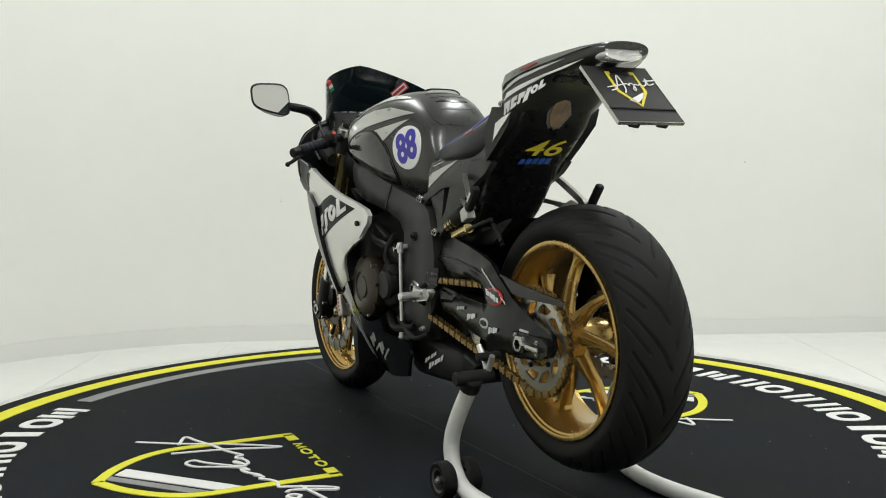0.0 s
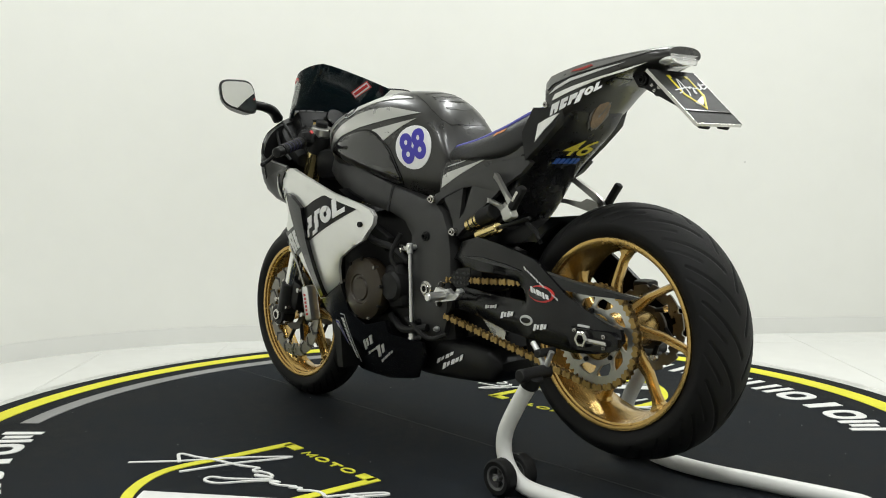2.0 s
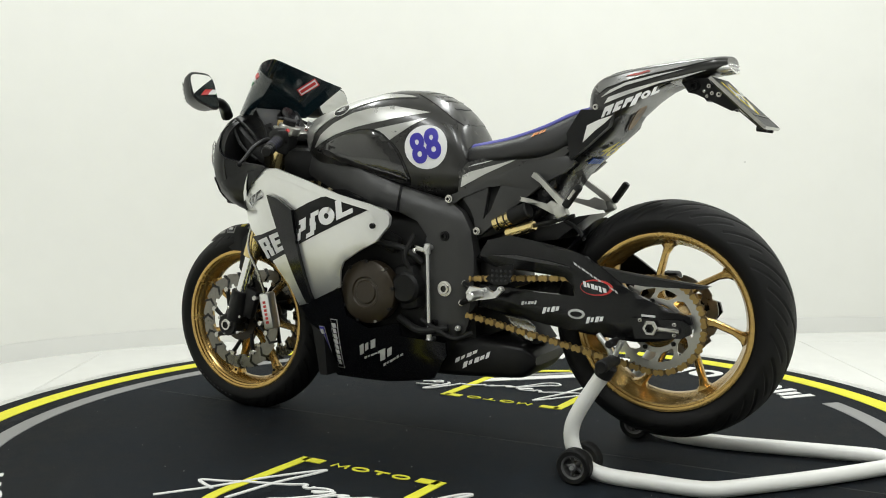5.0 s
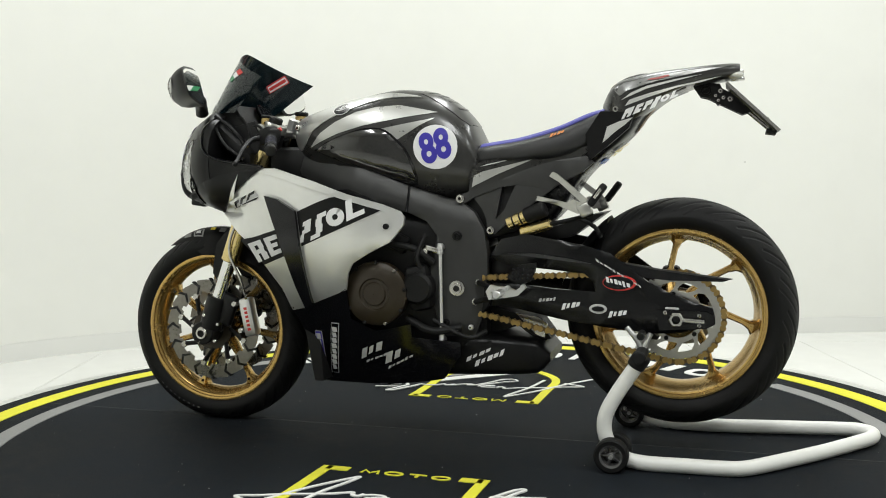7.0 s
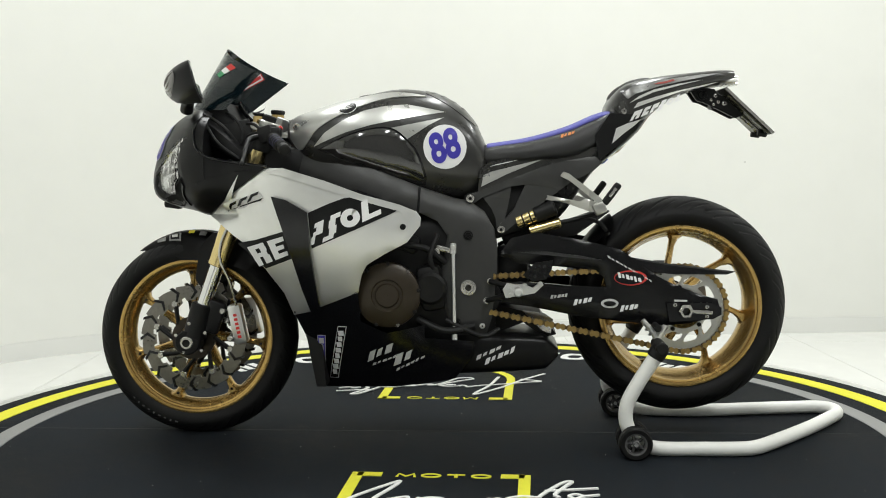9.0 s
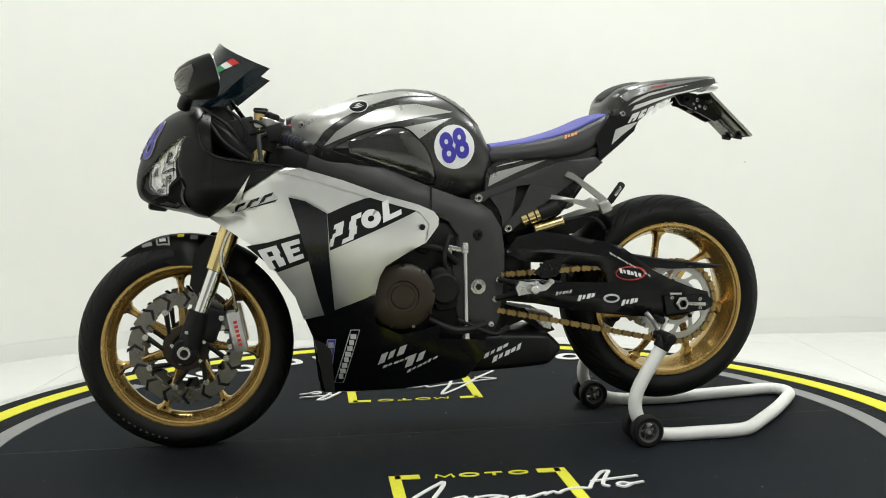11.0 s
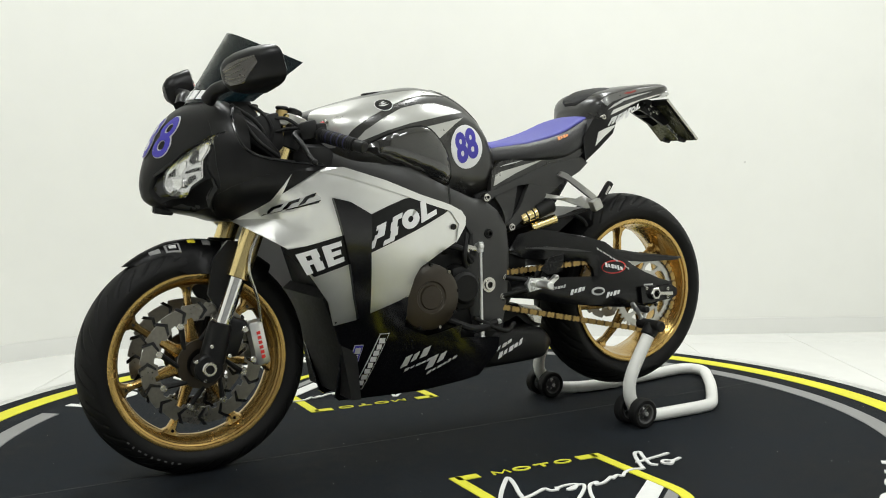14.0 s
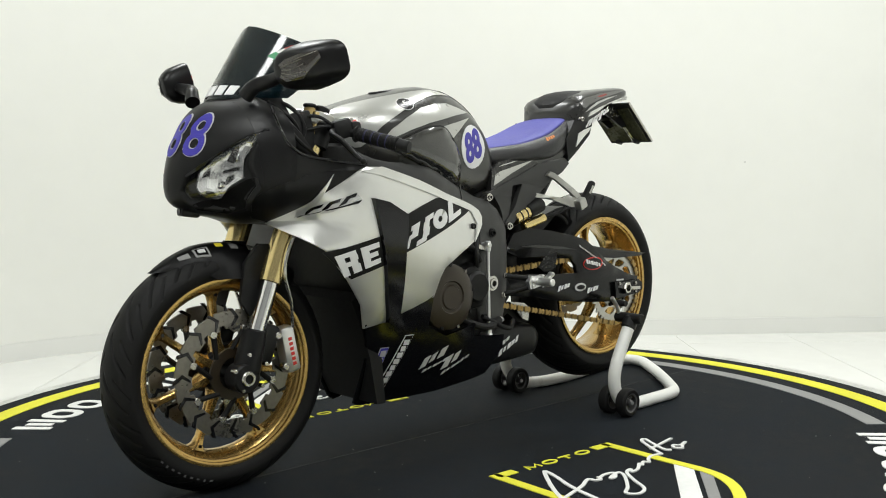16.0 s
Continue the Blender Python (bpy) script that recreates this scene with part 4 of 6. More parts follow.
def label_plate(x, z, w, h, lean, mats, parent, side, base=0.0, blocks=8):
    """A framed upright label: rim, field and a column of plain blocks for its writing."""
    for k, (s, m) in enumerate(zip((1.0, 0.86), mats)):
        hw, hh = w / 2 - (1 - s) * w * 0.55, h / 2 - (1 - s) * w * 0.5
        o = [(x - hw + lean * hh, z + hh), (x + hw + lean * hh, z + hh), (x + hw - lean * hh, z - hh), (x - hw - lean * hh, z - hh)]
        sticker("label", o, m, parent, lambda a, b, k=k: side(a, b) + base + 0.0015 * (k + 1), thick=0.0015, cell=0.03)
    for q in range(blocks):
        zc, hh, hw = z + h * (0.43 - 0.86 * (q + 0.5) / blocks), h * 0.36 / blocks, w * (0.30, 0.24, 0.28)[q % 3]
        xc = x + lean * (zc - z)
        sticker("label_mark", [(xc - hw, zc + hh), (xc + hw, zc + hh), (xc + hw, zc - hh), (xc - hw, zc - hh)], mats[2], parent, lambda a, b: side(a, b) + base + 0.0045, thick=0.0015, cell=0.05)


label_plate(0.290, 0.262, 0.026, 0.165, -0.25, (WHITE, GLOSS, WHITE), belly, lift(-0.004))
label_plate(0.338, 0.268, 0.024, 0.095, -0.10, (DECAL, BLUE, DECAL), belly, lift(-0.004), blocks=4)


def bars(x, z, w, h, n, mat, parent, side, rise=0.0, lean=-0.3, gap=0.3, up=0.0015, name="mark"):
    """A row of plain uneven blocks in place of small writing."""
    full = h
    for k in range(n):
        a = x - w * k / n
        b = x - w * (k + 1 - gap) / n
        za, zb = z + rise * k / n, z + rise * (k + 1 - gap) / n
        b, h = b + abs(w) / n * (0.0, 0.12, -0.08)[k % 3], full * (1.0, 0.72, 0.86, 0.7)[k % 4]
        sticker(name, [(a + lean * h / 2, za + h / 2), (b + lean * h / 2, zb + h / 2), (b - lean * h / 2, zb - h / 2), (a - lean * h / 2, za - h / 2)], mat, parent, lambda p, q: side(p, q) + up, thick=0.0015, cell=0.05)


bl = lift(-0.004)
bars(0.200, 0.252, 0.075, 0.032, 3, DECAL, belly, bl, 0.035)
bars(0.190, 0.229, 0.075, 0.008, 5, DECAL, belly, bl, 0.030)
bars(0.125, 0.243, 0.060, 0.036, 2, DECAL, belly, bl, 0.025)
bars(0.122, 0.214, 0.085, 0.009, 6, DECAL, belly, bl, 0.045)

# ---- engine ----
ENG = [(0.345, 0.60, 0.33, 0.10, 0.45, 5), (0.31, 0.64, 0.30, 0.145, 0.45, 5), (0.10, 0.67, 0.25, 0.155, 0.44, 6), (-0.06, 0.66, 0.23, 0.14, 0.42, 7), (-0.16, 0.56, 0.28, 0.11, 0.42, 6)]
engine = part("engine_block", body(bmesh.new(), ENG, 28, 2), BLACKMETAL, bike, "black engine block")
bm = bmesh.new()
revolve(bm, [(0.001, 0.06), (0.088, 0.06), (0.092, 0.085), (0.090, 0.098), (0.078, 0.106), (0.045, 0.110), (0.042, 0.106), (0.034, 0.106), (0.031, 0.110), (0.001, 0.110)], (0.139, 0.105, 0.434), 56)
cover = part("crank_cover", bm, BRONZE, engine, "bronze-black crank cover")
for k in range(9):
    a = k * math.tau / 9 + 0.2
    p = Vector((0.139 + 0.088 * math.cos(a), 0.20, 0.434 + 0.088 * math.sin(a)))
    part("cover_bolt", rod(bmesh.new(), p - Vector((0, 0.01, 0)), p + Vector((0, 0.010, 0)), 0.0052, n=10, bevel=0.001), BLACKMETAL if k % 3 else DISC, cover)
bm = bmesh.new()
box(bm, (0.02, 0.16, 0.45), (0.07, 0.06, 0.13), 0.02, pose(0, 0, 0, 0, 8, 0))
part("sprocket_cover", bm, BLACKMETAL, engine)
bm = bmesh.new()
rod(bm, (0.02, 0.12, 0.45), (0.02, 0.200, 0.45), 0.045, n=36, bevel=0.008)
part("starter_cover", bm, BLACKMETAL, engine)
bm = bmesh.new()
box(bm, (0.045, 0.17, 0.435), (0.012, 0.03, 0.075), 0.004, pose(0, 0, 0, 0, 12, 0))
part("shiny_bracket", bm, STEEL, engine)
for pts, r in (([(0.18, 0.16, 0.60), (0.10, 0.185, 0.575), (0.03, 0.18, 0.56), (-0.02, 0.16, 0.52)], 0.010), ([(0.0, 0.17, 0.60), (0.02, 0.19, 0.54), (0.01, 0.18, 0.50)], 0.007), ([(0.06, 0.16, 0.36), (-0.02, 0.18, 0.33), (-0.10, 0.16, 0.34)], 0.011), ([(-0.02, 0.17, 0.36), (-0.12, 0.175, 0.315), (-0.17, 0.15, 0.33)], 0.007)):
    part("hose", tube(bmesh.new(), pts, r, 10), PLASTIC, engine)
bm = bmesh.new()
box(bm, (0.10, 0.165, 0.585), (0.10, 0.03, 0.05), 0.01, pose(0, 0, 0, 0, -25, 0))
part("cam_cover", bm, BLACKMETAL, engine)
# radiator behind the front wheel
bm = bmesh.new()
box(bm, (0.395, 0, 0.52), (0.035, 0.34, 0.30), 0.006, pose(0, 0, 0, 0, 18, 0))
part("radiator", bm, BLACKMETAL, bike, "black radiator")
part("inner_shroud", plate(bmesh.new(), [(0.352, 0.165), (0.376, 0.30), (0.405, 0.385), (0.430, 0.445), (0.405, 0.465), (0.365, 0.40), (0.335, 0.30), (0.325, 0.165)], 0.150, 0.30, curved=False), PLASTIC, bike, "black inner shroud behind the front wheel")
for k in range(4):
    y = 0.09 - k * 0.06
    part("exhaust_pipe", tube(bmesh.new(), [(0.30, y, 0.50), (0.345, y, 0.42), (0.34, y * 0.8, 0.31), (0.29, y * 0.5, 0.24), (0.15, y * 0.4, 0.225), (0.0, y * 0.3, 0.23)], 0.016, 12), BRONZE, engine)

PIPE = [(0.03, 0.31, 0.185, 0.10, 0.25, 5), (-0.05, 0.312, 0.190, 0.122, 0.25, 6), (-0.18, 0.312, 0.196, 0.128, 0.255, 6), (-0.285, 0.304, 0.202, 0.122, 0.255, 6), (-0.312, 0.292, 0.212, 0.115, 0.255, 6), (-0.338, 0.266, 0.240, 0.10, 0.255, 5)]
muffler = part("muffler", body(bmesh.new(), PIPE, 28), MATTE, bike, "black under-engine muffler")
pside = skin(PIPE, 0.001)
bars(-0.105, 0.243, 0.075, 0.014, 4, WHITE, muffler, pside, 0.035)
bars(-0.130, 0.232, 0.090, 0.018, 5, WHITE, muffler, pside, 0.040)

# ---- bolts and rear sets ----


def bolt(x, z, r, y, mat=STEEL, parent=None, name="bolt", depth=0.012):
    bm = bmesh.new()
    revolve(bm, [(r * 0.38, -0.012), (r * 0.38, depth * 0.9), (r * 0.62, depth * 0.9), (r * 0.66, depth * 0.45), (r * 0.95, depth * 0.4), (r, depth * 0.2), (r, -0.012)], (x, y, z), 24)
    return part(name, bm, mat, parent)


for x, z, r, m in ((-0.084, 0.448, 0.023, STEEL), (-0.085, 0.595, 0.014, BLACKMETAL), (-0.052, 0.351, 0.010, BLACKMETAL), (-0.122, 0.338, 0.008, ALU), (-0.135, 0.41, 0.010, STEEL), (-0.145, 0.465, 0.009, STEEL)):
    bolt(x, z, r, spar_y(x, z), m, frame_spar, "frame_bolt")
bolt(-0.091, 0.698, 0.012, 0.129, STEEL, frame_spar, "frame_bolt")
bolt(-0.177, 0.610, 0.011, 0.128, STEEL, bike, "subframe_bolt")
sticker("spar_joint", [(0.052, 0.735), (0.046, 0.735), (0.050, 0.662), (0.056, 0.662)], GLOSS, frame_spar, lambda x, z: spar_y(x, z) + 0.0015, thick=0.003)
sticker("dark_inlet", [(0.27, 0.725), (0.22, 0.727), (0.16, 0.705), (0.14, 0.695), (0.18, 0.690)], GLOSS, frame_spar, lambda x, z: spar_y(x, z) + 0.012, thick=0.012)

shift = part("shift_rod", rod(bmesh.new(), (-0.043, 0.172, 0.560), (-0.045, 0.172, 0.318), 0.0052, n=12), ALU, bike, "polished gear linkage rod")
bm = bmesh.new()
rod(bm, (-0.043, 0.172, 0.575), (-0.043, 0.172, 0.545), 0.009, n=14, bevel=0.002)
rod(bm, (-0.043, 0.150, 0.563), (-0.043, 0.182, 0.563), 0.008, n=14, bevel=0.002)
part("rod_end", bm, ALU, shift)
bm = bmesh.new()
rod(bm, (-0.045, 0.172, 0.335), (-0.045, 0.172, 0.300), 0.008, n=14, bevel=0.002)
rod(bm, (-0.045, 0.14, 0.303), (-0.045, 0.182, 0.303), 0.007, n=14, bevel=0.002)
part("rod_end", bm, ALU, shift)
bm = bmesh.new()
box(bm, (-0.018, 0.165, 0.558), (0.055, 0.012, 0.016), 0.004, pose(0, 0, 0, 0, -14, 0))
rod(bm, (0.006, 0.13, 0.550), (0.006, 0.176, 0.550), 0.012, n=18, bevel=0.002)
part("shift_arm", bm, STEEL, shift)

rearset = part("rearset", plate(bmesh.new(), [(-0.188, 0.425), (-0.180, 0.448), (-0.192, 0.466), (-0.215, 0.462), (-0.24, 0.462), (-0.262, 0.452), (-0.285, 0.468), (-0.292, 0.460), (-0.268, 0.438), (-0.235, 0.432), (-0.205, 0.428)], 0.205, 0.014, curved=False), ALU, bike, "machined aluminium rearset")
part("foot_peg", rod(bmesh.new(), (-0.222, 0.20, 0.446), (-0.222, 0.262, 0.446), 0.012, n=16, bevel=0.003), ALU, rearset)
bm = plate(bmesh.new(), [(-0.235, 0.487), (-0.268, 0.520), (-0.318, 0.528), (-0.316, 0.505), (-0.300, 0.475), (-0.262, 0.470)], 0.195, 0.004, curved=False)
heel = part("heel_guard", bm, BLACKMETAL, rearset, "perforated black heel guard")
for i in range(5):
    for j in range(3):
        x, z = -0.256 - 0.013 * i, 0.484 + 0.013 * j
        part("hole", rod(bmesh.new(), (x, 0.19, z), (x, 0.1955, z), 0.004, n=10), GLOSS, heel)
for x, z in ((-0.198, 0.448), (-0.200, 0.434), (-0.24, 0.458), (-0.283, 0.462)):
    bolt(x, z, 0.0075, 0.206, ALU, rearset, depth=0.006)
for a, b in (((-0.135, 0.145, 0.41), (-0.20, 0.197, 0.434)), ((-0.145, 0.145, 0.465), (-0.20, 0.197, 0.455))):
    part("rearset_arm", rod(bmesh.new(), a, b, 0.008, n=12), BLACKMETAL, rearset)

# ---- swingarm fittings, sprocket and chain ----
sw = lambda x, z: swing_y(x, z) + 0.002
bars(-0.315, 0.419, 0.050, 0.010, 5, DECAL, swing, sw, 0.006)
bars(-0.380, 0.404, 0.052, 0.017, 4, WHITE, swing, sw, 0.010)
sticker("oval_mark", disc_outline(-0.478, 0.402, 0.024, 0.013), DECAL, swing, sw)
sticker("oval_mark", disc_outline(-0.478, 0.402, 0.017, 0.007), MATTE, swing, lambda x, z: sw(x, z) + 0.002)
bars(-0.508, 0.388, 0.050, 0.017, 4, WHITE, swing, sw, 0.008)
bars(-0.472, 0.534, 0.125, 0.007, 11, DECAL, swing, sw, -0.072, lean=0.3)
sticker("sponsor_oval", disc_outline(-0.535, 0.474, 0.045, 0.021, 28), RED, swing, lambda x, z: sw(x, z) + 0.001)
sticker("sponsor_oval", disc_outline(-0.532, 0.474, 0.040, 0.017, 28), GLOSS, swing, lambda x, z: sw(x, z) + 0.0025)
bars(-0.500, 0.483, 0.066, 0.015, 6, WHITE, swing, sw, -0.016, lean=0.2, up=0.004)
sticker("arm_ridge", [(-0.225, 0.545), (-0.30, 0.547), (-0.40, 0.535), (-0.46, 0.523), (-0.40, 0.528), (-0.30, 0.538)], FRAMEBLK, swing, lambda x, z: sw(x, z) + 0.003, thick=0.006)
adj = part("chain_adjuster", plate(bmesh.new(), [(-0.632, 0.405), (-0.76, 0.405), (-0.782, 0.392), (-0.782, 0.372), (-0.76, 0.360), (-0.64, 0.352)], 0.172, 0.014, curved=False), SWBLK, swing, "black axle adjuster block")
bm = bmesh.new()
revolve(bm, [(0.012, 0.171), (0.021, 0.171), (0.021, 0.185), (0.018, 0.188), (0.012, 0.188)], (-0.684, 0, 0.383), 6)
part("axle_nut", bm, STEEL, adj)
bm = bmesh.new()
box(bm, (-0.725, 0.178, 0.380), (0.062, 0.012, 0.013), 0.003, pose(0, 0, 0, 0, -3, 0))
part("adjuster_bar", bm, STEEL, adj)
for x, z in ((-0.742, 0.394), (-0.742, 0.368), (-0.655, 0.40)):
    bolt(x, z, 0.0055, 0.173, STEEL, adj, depth=0.005)
sticker("adjuster_mark", [(-0.655, 0.413), (-0.69, 0.412), (-0.69, 0.407), (-0.655, 0.408)], DECAL, swing, lambda x, z: sw(x, z) + 0.001)

SPY = 0.128
bm = bmesh.new()
n = 43 * 4
rings = []
for i in range(n):
    a = i * math.tau / n
    R = 0.1165 + 0.0045 * (1 if i % 4 in (1, 2) else -1)
    r = 0.094
    rings.append([RW + Vector((q * math.cos(a), SPY + o, q * math.sin(a))) for q, o in ((R, 0.002), (R, -0.002), (r, -0.003), (r, 0.003))])
vs = [[bm.verts.new(p) for p in r] for r in rings]
for i in range(n):
    p, q = vs[i], vs[(i + 1) % n]
    for k in range(4):
        bm.faces.new((p[k], p[(k + 1) % 4], q[(k + 1) % 4], q[k]))
sprocket = part("sprocket", bm, CASTALU, rear, "aluminium rear sprocket with cut-outs", 20)
def ring_at(r, a, o):
    return RW + Vector((r * math.cos(a), SPY + o, r * math.sin(a)))


bm = bmesh.new()
revolve(bm, [(0.056, SPY - 0.003), (0.069, SPY - 0.003), (0.069, SPY + 0.003), (0.056, SPY + 0.003)], RW, 48)
part("sprocket_ring", bm, CASTALU, sprocket)
for k in range(10):
    a = k * math.tau / 10 + 0.15
    bm = bmesh.new()
    loft(bm, [[ring_at(r, a + t - w / r, -0.0026), ring_at(r, a + t + w / r, -0.0026), ring_at(r, a + t + w / r, 0.0026), ring_at(r, a + t - w / r, 0.0026)] for r, t, w in ((0.066, 0.0, 0.012), (0.074, 0.08, 0.006), (0.084, 0.17, 0.0055), (0.097, 0.28, 0.013))])
    part("sprocket_arm", bm, CASTALU, sprocket)
    if k % 2 == 0:
        part("sprocket_bolt", rod(bmesh.new(), ring_at(0.0625, a, -0.004), ring_at(0.0625, a, 0.009), 0.0065, n=6, bevel=0.001), BLACKMETAL, sprocket)
bm = bmesh.new()
revolve(bm, [(0.02, 0.04), (0.062, 0.04), (0.060, SPY - 0.004), (0.045, SPY + 0.004), (0.02, SPY + 0.004)], RW, 48)
part("sprocket_carrier", bm, GOLD, rear)

chain = part("chain", rod(bmesh.new(), (-0.13, 0.10, 0.420), (-0.13, SPY + 0.006, 0.420), 0.046, n=30, bevel=0.002), BLACKMETAL, bike, "gold drive chain")
c1, r1, c2, r2 = np.array((-0.13, 0.428)), 0.048, np.array((RW.x, RW.z)), 0.120
d = c2 - c1
base = math.atan2(d[1], d[0])
off = math.acos((r1 - r2) / np.linalg.norm(d))


def on(c, r, a):
    return c + r * np.array((math.cos(a), math.sin(a)))


aT, aB = base - off, base + off
path = [on(c2, r2, aB + (aT - aB) * k / 60) for k in range(61)]
front_arc = [on(c1, r1, aT + (aB - math.tau - aT) * k / 40) for k in range(41)]
loop = [*path, *front_arc, path[0]]
cum = np.concatenate([[0], np.cumsum([np.linalg.norm(q - p) for p, q in zip(loop, loop[1:])])])
count = int(cum[-1] / 0.0159) // 2 * 2
px_, pz_ = [p[0] for p in loop], [p[1] for p in loop]


def link_mesh(w, h, mat):
    """Two waisted side plates and a roller."""
    o = [(0.0125, -0.35), (0.0125, 0.35), (0.0105, 0.8), (0.0075, 1), (0.0045, 0.85), (0.0, 0.5), (-0.0045, 0.85), (-0.0075, 1), (-0.0105, 0.8), (-0.0125, 0.35), (-0.0125, -0.35), (-0.0105, -0.8), (-0.0075, -1), (-0.0045, -0.85), (0.0, -0.5), (0.0045, -0.85), (0.0075, -1), (0.0105, -0.8)]
    bm = bmesh.new()
    n = len(o)
    for s in (1, -1):
        A, B = [bm.verts.new((x, s * w, z * h)) for x, z in o], [bm.verts.new((x, s * (w - 0.002), z * h)) for x, z in o]
        bm.faces.new(A), bm.faces.new(B[::-1])
        for k in range(n):
            bm.faces.new((A[k], A[(k + 1) % n], B[(k + 1) % n], B[k]))
    for x in (-0.0078, 0.0078):
        rod(bm, (x, -w - 0.001, 0), (x, w + 0.001, 0), 0.0036, n=8)
    return finish(bm, "chain_link", mat)


# Inner links have a darker bronze tone so that gaps between links show.
links = (link_mesh(0.0090, 0.0088, CHAIN), link_mesh(0.0062, 0.0080, CHAINDK))
for k in range(count):
    s = cum[-1] * k / count
    x, z = np.interp(s, cum, px_), np.interp(s, cum, pz_)
    x2, z2 = np.interp(s + 0.004, cum, px_), np.interp(s + 0.004, cum, pz_)
    ob = new("chain_link", links[k % 2])
    ob.parent = chain
    ob.matrix_basis = pose(x, SPY, z, 0, -math.degrees(math.atan2(z2 - z, x2 - x)), 0)

# ---- hugger, shock, hangers ----
bm = bmesh.new()
rings = []
for k in range(15):
    a = radians(126 + 38 * k / 14)
    R = 0.324
    rings.append([(RW.x - 0 + R * math.cos(math.pi - a) * 1.0, y, RW.z + (R - 0.05 * abs(y / 0.115) ** 3) * math.sin(a)) for y in [(-1 + q / 5) * 0.112 for q in range(11)]])
loft(bm, rings, caps=False, closed=False)
bmesh.ops.solidify(bm, geom=bm.faces[:], thickness=0.003)
hugger = part("rear_hugger", bm, MATTE, bike, "black rear hugger")
part("hugger_fin", plate(bmesh.new(), [(-0.47, 0.545), (-0.55, 0.528), (-0.64, 0.512), (-0.825, 0.489), (-0.80, 0.481), (-0.66, 0.482), (-0.58, 0.490), (-0.53, 0.51)], 0.150, 0.008, curved=False), GLOSS, hugger)
part("fin_edge", plate(bmesh.new(), [(-0.55, 0.5285), (-0.64, 0.5125), (-0.825, 0.4895), (-0.815, 0.4865), (-0.64, 0.508), (-0.55, 0.524)], 0.1515, 0.003, curved=False), FRAMEBLK, hugger)
part("hugger_tip", plate(bmesh.new(), [(-0.488, 0.657), (-0.45, 0.651), (-0.367, 0.624), (-0.28, 0.602), (-0.21, 0.585), (-0.30, 0.578), (-0.39, 0.588), (-0.462, 0.638)], lambda x, z: 0.075, 0.15, curved=False), MATTE, hugger)
shock = part("rear_shock", rod(bmesh.new(), (-0.222, 0.108, 0.628), (-0.290, 0.116, 0.655), 0.019, n=24, bevel=0.002), GOLDFORK, bike, "gold shock reservoir")
part("reservoir_cap", rod(bmesh.new(), (-0.272, 0.114, 0.648), (-0.330, 0.120, 0.671), 0.0225, n=24, bevel=0.004), PLASTIC, shock)
for q in (0.25, 0.55):
    part("reservoir_ring", rod(bmesh.new(), (-0.222 - 0.068 * q, 0.108 + 0.008 * q, 0.628 + 0.027 * q), (-0.226 - 0.068 * q, 0.1085 + 0.008 * q, 0.6296 + 0.027 * q), 0.0197, n=24), PLASTIC, shock)
part("reservoir", rod(bmesh.new(), (-0.258, 0.110, 0.603), (-0.345, 0.118, 0.628), 0.0150, n=24, bevel=0.003), GOLDFORK, shock)
part("shock_spring", tube(bmesh.new(), [(-0.20 - 0.03 * math.cos(k * 1.2), 0.03 * math.sin(k * 1.2), 0.58 - 0.008 * k) for k in range(26)], 0.005, 8, 3), BLACKMETAL, shock)
def hanger_y(x, z):
    return 0.125 + 0.052 * min(1, max(0, (-0.31 - x) / 0.13))


for mir in (False, True):
    s = -1 if mir else 1
    hang = part("passenger_hanger", plate(bmesh.new(), [(-0.343, 0.758), (-0.352, 0.770), (-0.366, 0.765), (-0.450, 0.698), (-0.460, 0.684), (-0.440, 0.684), (-0.405, 0.714), (-0.372, 0.742)], hanger_y, 0.014, 0.03, mirror=mir, edge=0.003), CASTALU, bike, "cast aluminium passenger peg hanger")
    part("hanger_arm", plate(bmesh.new(), [(-0.288, 0.695), (-0.294, 0.707), (-0.345, 0.697), (-0.396, 0.687), (-0.412, 0.696), (-0.438, 0.686), (-0.446, 0.660), (-0.424, 0.658), (-0.360, 0.682)], lambda x, z: hanger_y(x, z) - 0.0015, 0.012, 0.03, mirror=mir, edge=0.003), CASTALU, hang)
    bm = bmesh.new()
    box(bm, (-0.447, 0.180 * s, 0.669), (0.034, 0.028, 0.034), 0.006, pose(0, 0, 0, 0, 25, 0))
    part("peg_mount", bm, CASTALU, hang)
    bm = bmesh.new()
    box(bm, (-0.479, 0.184 * s, 0.708), (0.020, 0.022, 0.070), 0.007, pose(0, 0, 0, 0, -37, 0))
    peg = part("folded_peg", bm, PLASTIC, hang, "folded black passenger peg")
    bm = bmesh.new()
    box(bm, (-0.481, 0.1955 * s, 0.712), (0.008, 0.002, 0.030), 0.0008, pose(0, 0, 0, 0, -37, 0))
    part("peg_slot", bm, STEEL, peg)
for pts in ([(-0.30, 0.10, 0.62), (-0.38, 0.12, 0.635), (-0.46, 0.12, 0.655)], [(-0.42, 0.09, 0.64), (-0.46, 0.10, 0.62), (-0.48, 0.10, 0.59)]):
    part("brake_hose", tube(bmesh.new(), pts, 0.006, 8), PLASTIC, bike)
bm = bmesh.new()
box(bm, (-0.655, -0.095, 0.475), (0.05, 0.05, 0.045), 0.01)
part("rear_caliper", bm, BLACKMETAL, bike, "black rear caliper")
bm = bmesh.new()
box(bm, (-0.25, 0, 0.62), (0.16, 0.15, 0.10), 0.02, pose(0, 0, 0, 0, 20, 0))
part("battery_tray", bm, PLASTIC, bike)
bm = bmesh.new()
